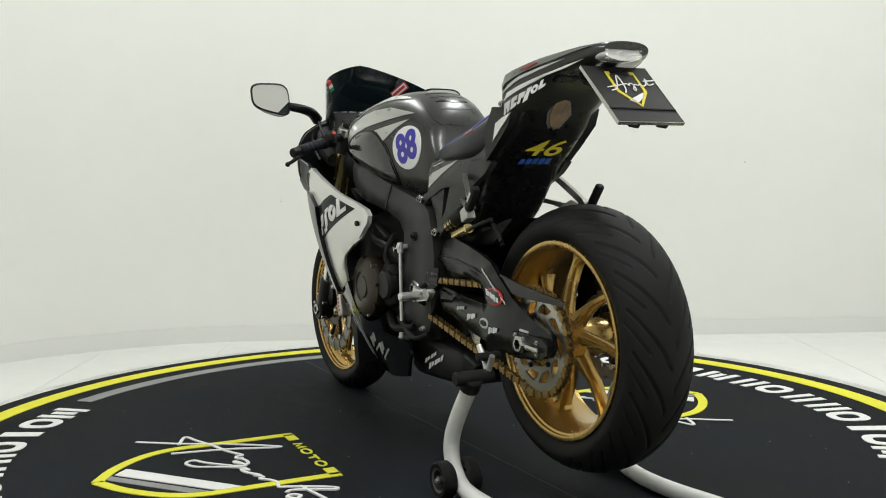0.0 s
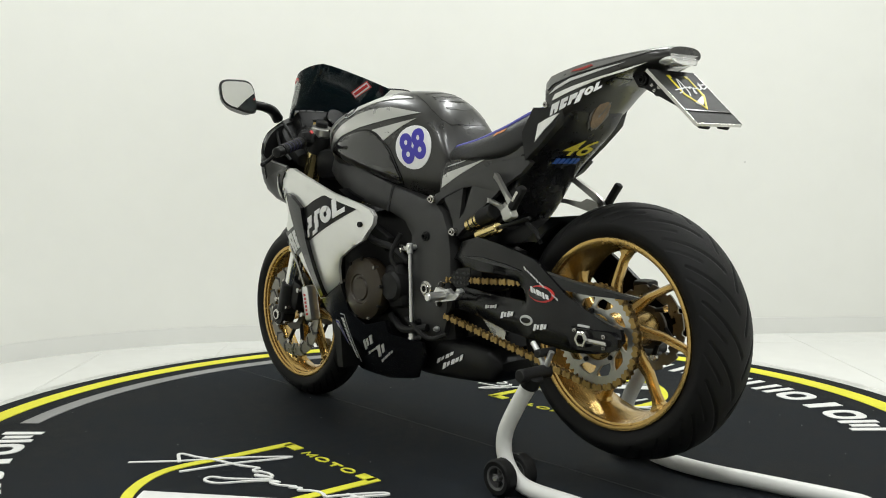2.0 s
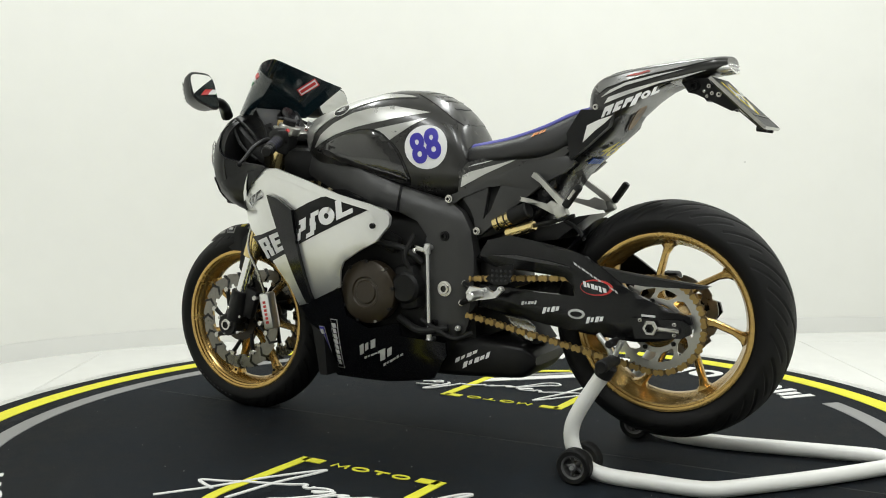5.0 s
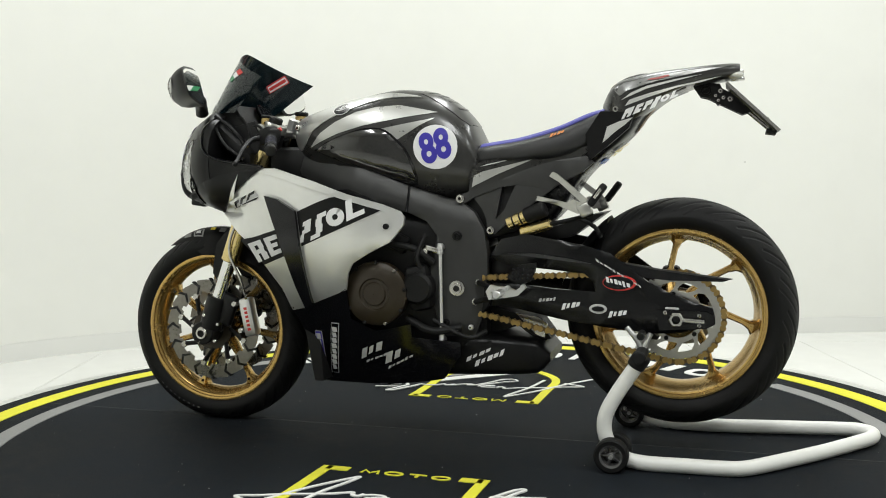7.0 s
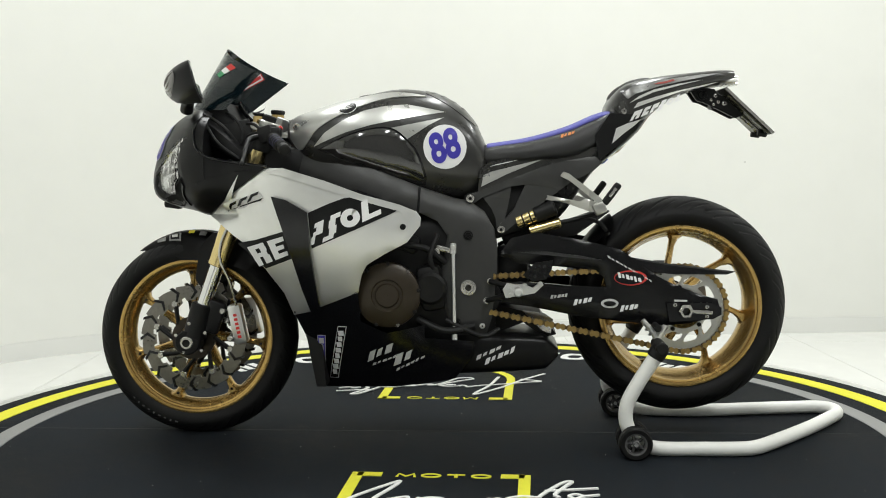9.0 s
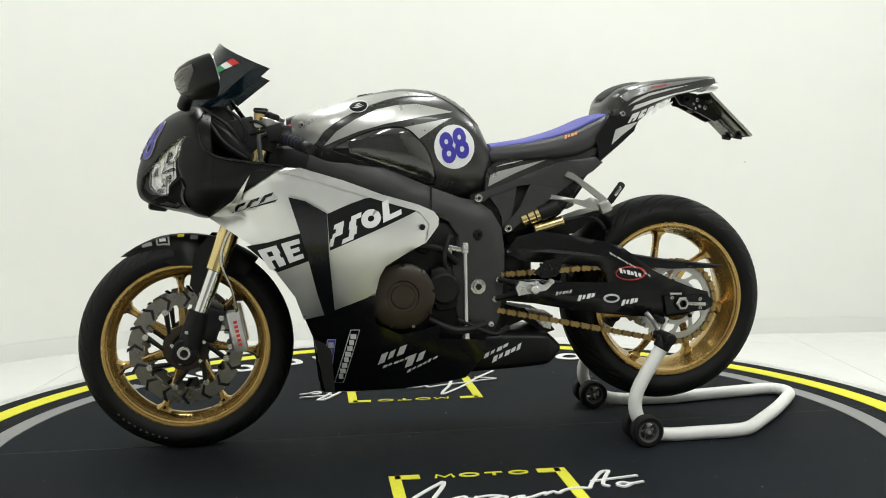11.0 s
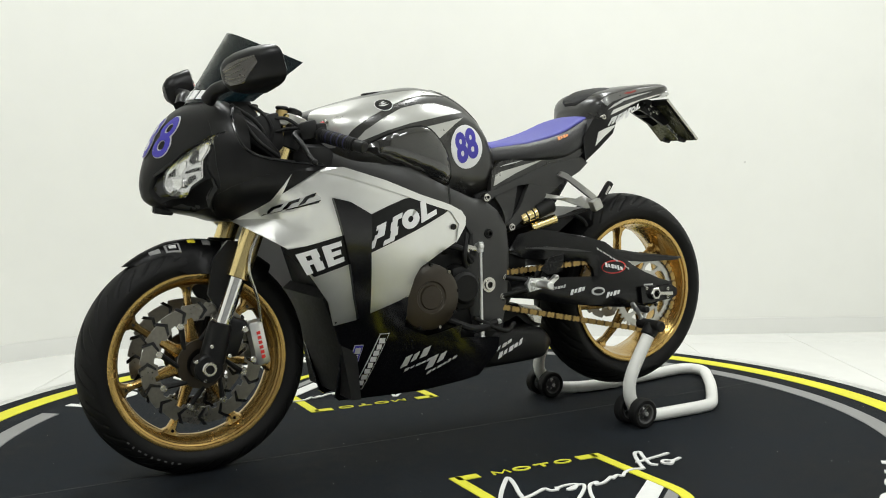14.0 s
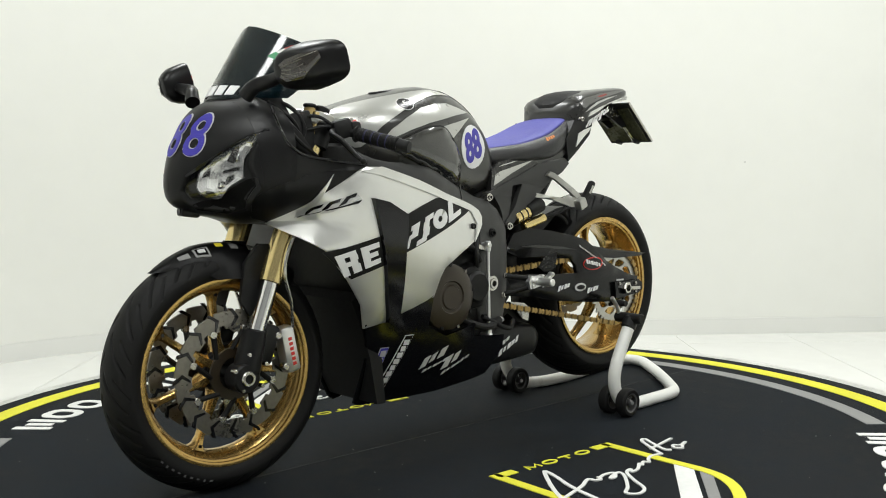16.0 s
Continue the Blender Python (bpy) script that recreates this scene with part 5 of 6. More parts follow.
box(bm, (-0.21, 0, 0.50), (0.10, 0.20, 0.12), 0.03)
part("swingarm_pivot", bm, MATTE, swing)
part("linkage", plate(bmesh.new(), [(-0.16, 0.39), (-0.22, 0.372), (-0.29, 0.36), (-0.335, 0.30), (-0.30, 0.29), (-0.24, 0.335), (-0.15, 0.30)], 0.06, 0.12, curved=False), BLACKMETAL, bike, "shock linkage plate")
part("linkage", plate(bmesh.new(), [(-0.235, 0.372), (-0.30, 0.362), (-0.325, 0.345), (-0.318, 0.305), (-0.295, 0.312), (-0.285, 0.345)], 0.075, 0.012, curved=False), STEEL, bike, "grey linkage plate")

for mir in (False, True):
    panel = part("side_panel", plate(bmesh.new(), [(-0.112, 0.712), (-0.118, 0.775), (-0.145, 0.800), (-0.28, 0.822), (-0.42, 0.835), (-0.46, 0.840), (-0.42, 0.800), (-0.30, 0.780), (-0.20, 0.745)], lambda x, z: 0.118, 0.02, mirror=mir, curved=False), CARBON, bike, "dark side panel with silver flash under the seat")
    part("silver_flash", plate(bmesh.new(), [(-0.122, 0.730), (-0.128, 0.762), (-0.150, 0.772), (-0.221, 0.789), (-0.300, 0.807), (-0.198, 0.766)], 0.1205, 0.003, mirror=mir, curved=False), SILVERTANK, panel)
    part("silver_line", plate(bmesh.new(), [(-0.146, 0.786), (-0.165, 0.793), (-0.232, 0.806), (-0.200, 0.797)], 0.1205, 0.003, mirror=mir, curved=False), DECAL, panel)
bm = bmesh.new()
box(bm, (-0.19, 0, 0.665), (0.22, 0.20, 0.15), 0.02, pose(0, 0, 0, 0, 15, 0))
part("battery_case", bm, PLASTIC, bike)

# ---- tail graphics ----
def tail_flank(x, z):
    return max(tail_side(x, z), body_at(TAIL, x)[2] * 0.97 + 0.001)


QTAIL = [(-0.545, 0.932), (-0.684, 0.983), (-0.682, 0.967), (-0.537, 0.907)]
for u0, u1, v0, v1 in ((0.0, 0.17, 0, 0.55), (0.0, 0.06, 0.55, 1), (0.10, 0.17, 0.55, 1), (0.21, 0.34, 0, 0.40), (0.21, 0.34, 0.60, 1), (0.21, 0.28, 0.40, 0.60), (0.38, 0.51, 0, 0.58), (0.38, 0.44, 0.58, 1),
                       (0.55, 0.65, -0.1, 0.40), (0.53, 0.63, 0.40, 1.25), (0.86, 0.92, -0.05, 0.68), (0.86, 1.0, 0.68, 1)):
    part("white_mark", plate(bmesh.new(), slab(QTAIL, u0, u1, v0, v1, -0.04), lambda x, z: tail_flank(x, z) + 0.003, 0.002, curved=False), WHITE, tail)
ring_shape("white_mark", QTAIL, 0.67, 0.83, WHITE, tail, lambda x, z: tail_flank(x, z) + 0.003, 0.3)
for mir in (False, True):
    part("silver_band", plate(bmesh.new(), [(-0.545, 0.942), (-0.556, 0.958), (-0.61, 0.975), (-0.68, 0.993), (-0.74, 1.006), (-0.79, 1.016), (-0.74, 1.001), (-0.68, 0.989), (-0.60, 0.962)], lambda x, z: tail_flank(x, z) + 0.001, 0.003, 0.02, mirror=mir), SILVER, tail)
    part("silver_band", plate(bmesh.new(), [(-0.535, 0.958), (-0.560, 0.976), (-0.60, 0.993), (-0.67, 1.009), (-0.74, 1.021), (-0.67, 1.004), (-0.60, 0.986)], lambda x, z: tail_flank(x, z) + 0.001, 0.003, 0.02, mirror=mir), DECAL, tail)
    part("grey_flank", plate(bmesh.new(), [(-0.515, 0.985), (-0.54, 1.002), (-0.62, 1.020), (-0.74, 1.036), (-0.81, 1.042), (-0.74, 1.028), (-0.62, 1.004), (-0.55, 0.982), (-0.53, 0.968)], lambda x, z: tail_flank(x, z) + 0.001, 0.003, 0.02, mirror=mir), TAILGREY, tail)
PAD = [(-0.488, 0.985, 0.96, 0.030, 0.972, 2.6), (-0.505, 1.004, 0.97, 0.066, 0.99, 2.8), (-0.54, 1.024, 0.98, 0.082, 1.0, 3), (-0.575, 1.033, 1.0, 0.078, 1.01, 3), (-0.598, 1.034, 1.015, 0.060, 1.025, 3), (-0.606, 1.032, 1.026, 0.036, 1.029, 2.6)]
part("seat_pad", body(bmesh.new(), PAD, 28), PLASTIC, tail, "small dark rear seat pad")
bolt(-0.520, 0.935, 0.008, 0.126, STEEL, tail, "tail_lock", 0.006)
sticker("red_mark", [(-0.60, 1.008), (-0.612, 1.013), (-0.632, 1.016), (-0.655, 1.022), (-0.66, 1.018), (-0.63, 1.010)], shade("worn_red_sticker", (0.30, 0.04, 0.03), 0.4, var=0.5, scale=90), tail, lambda x, z: tail_flank(x, z) + 0.003)
sticker("silver_wedge", [(-0.498, 0.889), (-0.530, 0.902), (-0.566, 0.912), (-0.545, 0.893), (-0.521, 0.876), (-0.486, 0.846)], SILVER, tail, lambda x, z: 0.130)
part("tail_filler", plate(bmesh.new(), [(-0.45, 0.80), (-0.44, 0.87), (-0.48, 0.93), (-0.57, 0.925), (-0.555, 0.885), (-0.50, 0.838)], 0.1275, 0.03, curved=False), MATTE, tail)
part("tail_filler", plate(bmesh.new(), [(-0.45, 0.80), (-0.44, 0.87), (-0.48, 0.93), (-0.57, 0.925), (-0.555, 0.885), (-0.50, 0.838)], 0.1275, 0.03, curved=False, mirror=True), MATTE, tail)


def under_at(x, y, d):
    """A place d below the undertray's lower face."""
    zb = body_at([tuple(q) for q in spline(UNDER, 8)], x)[1]
    zb2 = body_at([tuple(q) for q in spline(UNDER, 8)], x - 0.01)[1]
    n = Vector((-(zb2 - zb), 0, -0.01)).normalized()
    return Vector((x, y, zb)) + n * d


def under_shape(name, outline, mat, d, thick=0.002):
    bm = bmesh.new()
    A, B = [bm.verts.new(under_at(x, y, d)) for x, y in outline], [bm.verts.new(under_at(x, y, d - thick)) for x, y in outline]
    bm.faces.new(A), bm.faces.new(B[::-1])
    for k in range(len(A)):
        j = (k + 1) % len(A)
        bm.faces.new((A[k], A[j], B[j], B[k]))
    return part(name, bm, mat, tail)


EMB = shade("faded_emblem", (0.20, 0.13, 0.07), 0.5, var=0.6, scale=120)
rim_k = (1.0, 0.86, 1.08, 0.9, 1.05, 0.84, 1.1, 0.92)
under_shape("emblem", [(-0.592 + (x + 0.592) * rim_k[k % 8], 0.005 + (y - 0.005) * rim_k[(k + 3) % 8]) for k, (x, y) in enumerate(disc_outline(-0.592, 0.005, 0.033, 0.035, 24))], shade("emblem_rim", (0.16, 0.15, 0.14), 0.5, var=0.8, scale=160), 0.003)
under_shape("emblem_corner", disc_outline(-0.612, -0.026, 0.012, 0.010, 9), BLUE, 0.0042)
under_shape("emblem", disc_outline(-0.590, 0.006, 0.026, 0.026, 14), EMB, 0.0055)
cu = bpy.data.curves.new("race_number", "FONT")
cu.body, cu.size, cu.align_x, cu.align_y, cu.offset = "46", 0.082, "CENTER", "CENTER", 0.001
tmp = bpy.data.objects.new("race_number", cu)
me = bpy.data.meshes.new_from_object(tmp)
bpy.data.objects.remove(tmp), bpy.data.curves.remove(cu)
bm = bmesh.new()
bm.from_mesh(me)
bpy.data.meshes.remove(me)
bmesh.ops.triangulate(bm, faces=bm.faces[:])
for _ in range(2):
    bmesh.ops.subdivide_edges(bm, edges=[e for e in bm.edges if e.calc_length() > 0.010], cuts=1)
    bmesh.ops.triangulate(bm, faces=bm.faces[:])
for v in bm.verts:
    a, b = v.co.x * 1.35 + 0.25 * v.co.y, v.co.y
    v.co = under_at(-0.512 - b * 0.75, -0.004 - a, 0.0055)
part("race_number", bm, YELLOW, tail)
for k in range(5):
    y = 0.048 - k * 0.019
    under_shape("blue_mark", [(-0.468, y), (-0.468, y - 0.014), (-0.482, y - 0.016), (-0.482, y - 0.002)], BLUE2, 0.004)

# tail light, sunk in the end of the cowl
TAILLENS = shade("clear_tail_lens", (0.60, 0.60, 0.58), 0.10, metal=0.5, var=0.5, scale=150, bump=0.9, bscale=240, coat=1.0)
bm = bmesh.new()
rings = []
for k in range(6):
    u = k / 5
    rings.append([Vector((-0.806 - 0.036 * u + 0.5 * 0.016 * math.sin(a), 0.012 + 0.056 * (1 - 0.12 * u * u) * math.cos(a), 1.022 + 0.0165 * (1 - 0.15 * u * u) * math.sin(a))) for a in [j * math.tau / 28 for j in range(28)]])
loft(bm, rings)
light = part("tail_light", bm, TAILLENS, bike, "clear faceted tail light")
for k in range(13):
    y = 0.012 - 0.044 + k * 0.0073
    for z in (1.013, 1.022, 1.031):
        part("lens_facet", rod(bmesh.new(), (-0.838, y, z), (-0.8455, y, z), 0.0028, 0.0016, 6), CHROME, light)

# plate bracket and display plate
bm = bmesh.new()
for y0, w in ((0.040, 0.010), (-0.016, 0.010)):
    plate(bm, [(-0.716, 0.994), (-0.744, 1.004), (-0.785, 0.999), (-0.792, 0.986), (-0.815, 0.974), (-0.872, 0.930), (-0.862, 0.922), (-0.843, 0.916), (-0.80, 0.938), (-0.752, 0.962), (-0.735, 0.966)], y0, w, curved=False)
box(bm, (-0.80, 0.012, 0.965), (0.06, 0.05, 0.012), 0.003, pose(0, 0, 0, 0, 40, 0))
holder = part("plate_bracket", bm, MATTE, bike, "black folding plate bracket")
bolt(-0.750, 0.982, 0.014, 0.042, BLACKMETAL, holder)
for x, z, r in ((-0.787, 0.980, 0.006), (-0.795, 0.962, 0.005), (-0.775, 0.968, 0.004), (-0.812, 0.958, 0.007), (-0.782, 0.955, 0.004)):
    bolt(x, z, r, 0.041, STEEL, holder, depth=0.006)
for a, b, r in (((-0.860, 0.035, 0.922), (-0.915, 0.035, 0.874), 0.006), ((-0.905, 0.045, 0.872), (-0.930, 0.045, 0.868), 0.008), ((-0.905, -0.03, 0.872), (-0.930, -0.03, 0.868), 0.008)):
    part("plate_clip", rod(bmesh.new(), a, b, r, n=10, bevel=0.001), STEEL if r < 0.007 else PLASTIC, holder)
TOPC, BOTC = Vector((-0.803, 0.012, 0.998)), Vector((-0.935, 0.012, 0.872))
DOWN = (BOTC - TOPC)
NRM = Vector((DOWN.z, 0, -DOWN.x)).normalized()


def on_plate(a, b, d):
    """a across (to the right seen from behind), b down 0..1, d out of the plate."""
    return TOPC + DOWN * b + Vector((0, -a, 0)) + NRM * d


def plate_shape(name, outline, mat, d0, d1, parent):
    bm = bmesh.new()
    A, B = [bm.verts.new(on_plate(a, b, d1)) for a, b in outline], [bm.verts.new(on_plate(a, b, d0)) for a, b in outline]
    bm.faces.new(A), bm.faces.new(B[::-1])
    for k in range(len(A)):
        j = (k + 1) % len(A)
        bm.faces.new((A[k], A[j], B[j], B[k]))
    return part(name, bm, mat, parent)


W2 = 0.086
showplate = plate_shape("display_plate", [(-W2, 0), (W2, 0), (W2, 1), (-W2, 1)], shade("show_plate_grey", (0.030, 0.030, 0.029), 0.50, var=0.2, scale=14, spec=0.22), -0.004, 0.002, bike)
tagged(showplate, "black show plate with yellow shield")
plate_shape("plate_frame", [(-W2 - 0.0015, 0.0), (-W2, 0.0), (-W2, 1.0), (W2, 1.0), (W2, 0.0), (W2 + 0.0015, 0.0), (W2 + 0.0015, 1.01), (-W2 - 0.0015, 1.01)], STEEL, -0.005, 0.003, showplate)
plate_shape("plate_fold", [(-W2, 0.76), (W2, 0.78), (W2, 0.80), (-W2, 0.78)], GLOSS, 0.002, 0.0045, showplate)
for o in ([(-0.035, 0.10), (-0.022, 0.10), (-0.022, 0.15), (-0.030, 0.15), (-0.028, 0.45), (0.004, 0.70), (0.004, 0.74), (-0.036, 0.47)], [(0.043, 0.10), (0.030, 0.10), (0.030, 0.15), (0.038, 0.15), (0.036, 0.45), (0.004, 0.70), (0.004, 0.74), (0.044, 0.47)], [(-0.015, 0.11), (0.022, 0.11), (0.022, 0.135), (-0.015, 0.135)]):
    plate_shape("yellow_mark", o, YELLOW, 0.002, 0.0035, showplate)
plate_shape("white_mark", [(-0.02, 0.62), (0.03, 0.48), (0.034, 0.52), (-0.004, 0.68)], WHITE, 0.002, 0.0035, showplate)
def plate_stroke(pts, w):
    c = spline(pts, 5)
    for p, q in zip(c, c[1:]):
        t = np.array((q[0] - p[0], (q[1] - p[1]) * 0.18))
        n = np.array((-t[1], t[0])) / (np.linalg.norm(t) + 1e-9) * w / 2
        yield [(p[0] - n[0], p[1] - n[1] / 0.18), (q[0] - n[0], q[1] - n[1] / 0.18), (q[0] + n[0], q[1] + n[1] / 0.18), (p[0] + n[0], p[1] + n[1] / 0.18)]


for pts in ([(-0.050, 0.46), (-0.030, 0.40), (-0.012, 0.18), (-0.008, 0.26), (-0.010, 0.42), (-0.018, 0.50)], [(-0.056, 0.40), (-0.03, 0.37), (0.0, 0.33), (0.006, 0.36), (0.010, 0.32), (0.018, 0.34), (0.017, 0.44), (0.011, 0.43), (0.022, 0.34), (0.030, 0.35), (0.038, 0.33), (0.044, 0.36), (0.054, 0.33), (0.062, 0.22), (0.060, 0.34), (0.078, 0.31)], [(0.052, 0.27), (0.084, 0.25)]):
    for quad in plate_stroke(pts, 0.003):
        plate_shape("white_stroke", quad, WHITE, 0.0036, 0.0046, showplate)
plate_shape("plate_back", [(-W2 + 0.01, 0.1), (W2 - 0.01, 0.1), (W2 - 0.01, 0.95), (-W2 + 0.01, 0.95)], shade("scuffed_back", (0.085, 0.085, 0.050), 0.25, metal=0.2, var=0.9, scale=45), -0.010, -0.0062, showplate)

# ---- headlights and front graphics ----
nside = skin(NOSE, 0.0)


def nose_x(y, z):
    """The foremost x of the nose at this height and side."""
    x = 0.855
    while x > 0.66:
        zt, zb, w, zm, ex = body_at(NOSE, x)
        h = (zt - zm) if z > zm else (zm - zb)
        u = abs(z - zm) / max(h, 1e-4)
        if u < 1 and w * (1 - u ** ex) ** (1 / ex) >= abs(y):
            break
        x -= 0.001
    return x


def nose_shape(name, outline, mat, parent, d, thick=0.004, mirror=False, steps=1):
    """A shape on the nose seen from ahead: outline in (y, z), bent on to the cowl, d proud."""
    pts = []
    for p, q in zip(outline, [*outline[1:], outline[0]]):
        for k in range(steps):
            pts.append((p[0] + (q[0] - p[0]) * k / steps, p[1] + (q[1] - p[1]) * k / steps))
    b = bmesh.new()
    b.faces.new([b.verts.new((y, z, 0)) for y, z in pts])
    for ax in (0, 1):
        lo, hi = min(p[ax] for p in pts), max(p[ax] for p in pts)
        k = math.ceil(lo / 0.012)
        while k * 0.012 < hi:
            co, no = [0, 0, 0], [0, 0, 0]
            co[ax], no[ax] = k * 0.012, 1
            bmesh.ops.bisect_plane(b, geom=[*b.verts, *b.edges, *b.faces], plane_co=co, plane_no=no, dist=1e-5)
            k += 1
    s = -1 if mirror else 1
    idx = {v: i for i, v in enumerate(b.verts)}
    bm = bmesh.new()
    base = []
    for v in b.verts:
        x = nose_x(v.co.x, v.co.y)
        e = 0.006
        n = Vector((1, -(nose_x(v.co.x + e, v.co.y) - nose_x(v.co.x - e, v.co.y)) / (2 * e), -(nose_x(v.co.x, v.co.y + e) - nose_x(v.co.x, v.co.y - e)) / (2 * e))).normalized()
        base.append((Vector((x, v.co.x, v.co.y)) - n * dent(v.co.x, v.co.y), n))
    top = [bm.verts.new((p + n * d) * Vector((1, s, 1))) for p, n in base]
    low = [bm.verts.new((p + n * (d - thick)) * Vector((1, s, 1))) for p, n in base]
    for f in b.faces:
        ids = [idx[v] for v in f.verts]
        bm.faces.new([top[i] for i in ids]), bm.faces.new([low[i] for i in ids[::-1]])
    for e in b.edges:
        if len(e.link_faces) == 1:
            i, j = idx[e.verts[0]], idx[e.verts[1]]
            bm.faces.new((top[i], top[j], low[j], low[i]))
    b.free()
    return part(name, bm, mat, parent)


REFLECT = shade("headlight_reflector", (0.62, 0.62, 0.63), 0.09, metal=0.95, var=0.25, scale=30, bump=1.0, bscale=45)
HL = [(0.186, 0.872), (0.168, 0.860), (0.143, 0.840), (0.118, 0.820), (0.100, 0.804), (0.078, 0.780), (0.068, 0.742), (0.070, 0.727), (0.086, 0.714), (0.104, 0.718), (0.122, 0.740), (0.154, 0.764), (0.156, 0.790), (0.158, 0.812), (0.170, 0.838)]
# Added chrome and black pieces: the reflector's glints and dark reflections as colour.
GLINTS = (([(0.150, 0.838), (0.138, 0.830), (0.128, 0.806), (0.138, 0.800), (0.146, 0.822)], 0.0075, False), ([(0.176, 0.858), (0.160, 0.848), (0.152, 0.824), (0.150, 0.806), (0.156, 0.810), (0.166, 0.838)], 0.007, True),
         ([(0.122, 0.812), (0.108, 0.800), (0.104, 0.780), (0.112, 0.776), (0.122, 0.792)], 0.0065, True), ([(0.150, 0.792), (0.122, 0.782), (0.120, 0.775), (0.150, 0.783)], 0.008, False),
         ([(0.112, 0.764), (0.090, 0.762), (0.086, 0.742), (0.096, 0.734), (0.110, 0.748)], 0.0065, True), ([(0.140, 0.772), (0.128, 0.768), (0.118, 0.748), (0.124, 0.748), (0.138, 0.760)], 0.007, False),
         ([(0.098, 0.790), (0.084, 0.776), (0.082, 0.766), (0.094, 0.770)], 0.007, False), ([(0.092, 0.728), (0.080, 0.730), (0.078, 0.722), (0.090, 0.719)], 0.007, False))
for mir in (False, True):
    lampA = nose_shape("headlight", HL, REFLECT, bike, 0.003, 0.006, mir)
    tagged(lampA, "clear twin headlight")
    nose_shape("headlight_rim", [(p[0] + (p[0] - 0.12) * 0.07, p[1] + (p[1] - 0.79) * 0.06) for p in HL], GLOSS, lampA, 0.0015, 0.005, mir)
    s = -1 if mir else 1
    for o, d, bright in GLINTS:
        nose_shape("reflector_glint_or_dark", o, CHROME if bright else GLOSS, lampA, d, 0.004, mir)
    for y, z, r in ((0.102, 0.752, 0.011), (0.136, 0.812, 0.010)):
        bm = bmesh.new()
        x = nose_x(y, z) - dent(y, z)
        rod(bm, (x - 0.012, y * s, z), (x + 0.003, y * s, z), r, r * 1.05, 20, 0.002)
        part("bulb_ring", bm, CHROME, lampA)
    lens = nose_shape("headlight_lens", HL, LENS, lampA, 0.012, 0.002, mir)
    lens.visible_shadow = False
bm = bmesh.new()
box(bm, (0.800, 0, 0.684), (0.050, 0.030, 0.022), 0.006, pose(0, 0, 0, 0, -8, 0))
snout = part("chin_duct", bm, MATTE, nose, "small chin duct")
part("duct_mouth", rod(bmesh.new(), (0.815, 0, 0.687), (0.8265, 0, 0.688), 0.008, n=14), GLOSS, snout)
for mir in (False, True):
    # No opening here: a laid-on sheet whose near-black colour stands for the inlet's shade.
    nose_shape("ram_inlet", [(0.118, 0.730), (0.160, 0.760), (0.174, 0.764), (0.172, 0.744), (0.124, 0.694), (0.080, 0.682), (0.040, 0.692), (0.042, 0.702), (0.090, 0.708)], INLET, nose, 0.002, 0.005, mir)
    nose_shape("inlet_lip", [(0.174, 0.766), (0.180, 0.764), (0.178, 0.742), (0.128, 0.688), (0.124, 0.694), (0.172, 0.744)], MATTE, nose, 0.006, 0.007, mir)
    nose_shape("inner_cover", [(0.072, 0.780), (0.060, 0.768), (0.044, 0.738), (0.046, 0.712), (0.066, 0.712), (0.066, 0.740)], GLOSS, nose, 0.0025, 0.005, mir)
    nose_shape("cowl_crease", [(0.190, 0.878), (0.150, 0.852), (0.100, 0.812), (0.070, 0.788), (0.052, 0.772), (0.054, 0.768), (0.074, 0.783), (0.102, 0.807), (0.152, 0.846), (0.192, 0.873)], GLOSS, nose, 0.003, 0.004, mir)


def nose_number(text, y0, size, z0, mat, d, bold):
    cu = bpy.data.curves.new("race_number", "FONT")
    cu.body, cu.size, cu.align_x, cu.align_y, cu.offset = text, size, "CENTER", "CENTER", bold
    tmp = bpy.data.objects.new("race_number", cu)
    me = bpy.data.meshes.new_from_object(tmp)
    bpy.data.objects.remove(tmp), bpy.data.curves.remove(cu)
    bm = bmesh.new()
    bm.from_mesh(me)
    bpy.data.meshes.remove(me)
    bmesh.ops.subdivide_edges(bm, edges=[e for e in bm.edges if e.calc_length() > 0.012], cuts=2)
    for v in bm.verts:
        y, z = y0 + v.co.x * 0.74, z0 + v.co.y
        v.co = (nose_x(y, z) + d, y, z)
    return part("race_number", bm, mat, nose)


for y0 in (0.060, -0.002):
    nose_number("8", y0, 0.138, 0.862, DECAL, 0.0035, 0.0042)
    nose_number("8", y0, 0.138, 0.862, BLUE, 0.0055, 0.0020)
# ---- screen stickers ----


def on_screen(u, v, d):
    def S(u, v):
        w = 0.135 + 0.045 * u
        back = 0.13 * abs(v) ** 2.2 + 0.02 * abs(v)
        return Vector((0.735 - 0.115 * u - back * (0.9 + 0.02 * u), w * math.sin(v * radians(75)) / math.sin(radians(75)), 0.955 + 0.185 * u - 0.088 * u * abs(v) ** 1.35))
    p = S(u, v)
    n = (S(u, v + 0.02) - p).cross(S(u + 0.02, v) - p).normalized()
    return p + n * (d if n.y * v > 0 else -d)


def screen_shape(outline, mat, d=0.002):
    bm = bmesh.new()
    A, B = [bm.verts.new(on_screen(u, v, d)) for u, v in outline], [bm.verts.new(on_screen(u, v, -d - 0.002)) for u, v in outline]
    bm.faces.new(A), bm.faces.new(B[::-1])
    for k in range(len(A)):
        j = (k + 1) % len(A)
        bm.faces.new((A[k], A[j], B[j], B[k]))
    return part("screen_sticker", bm, mat, bike)


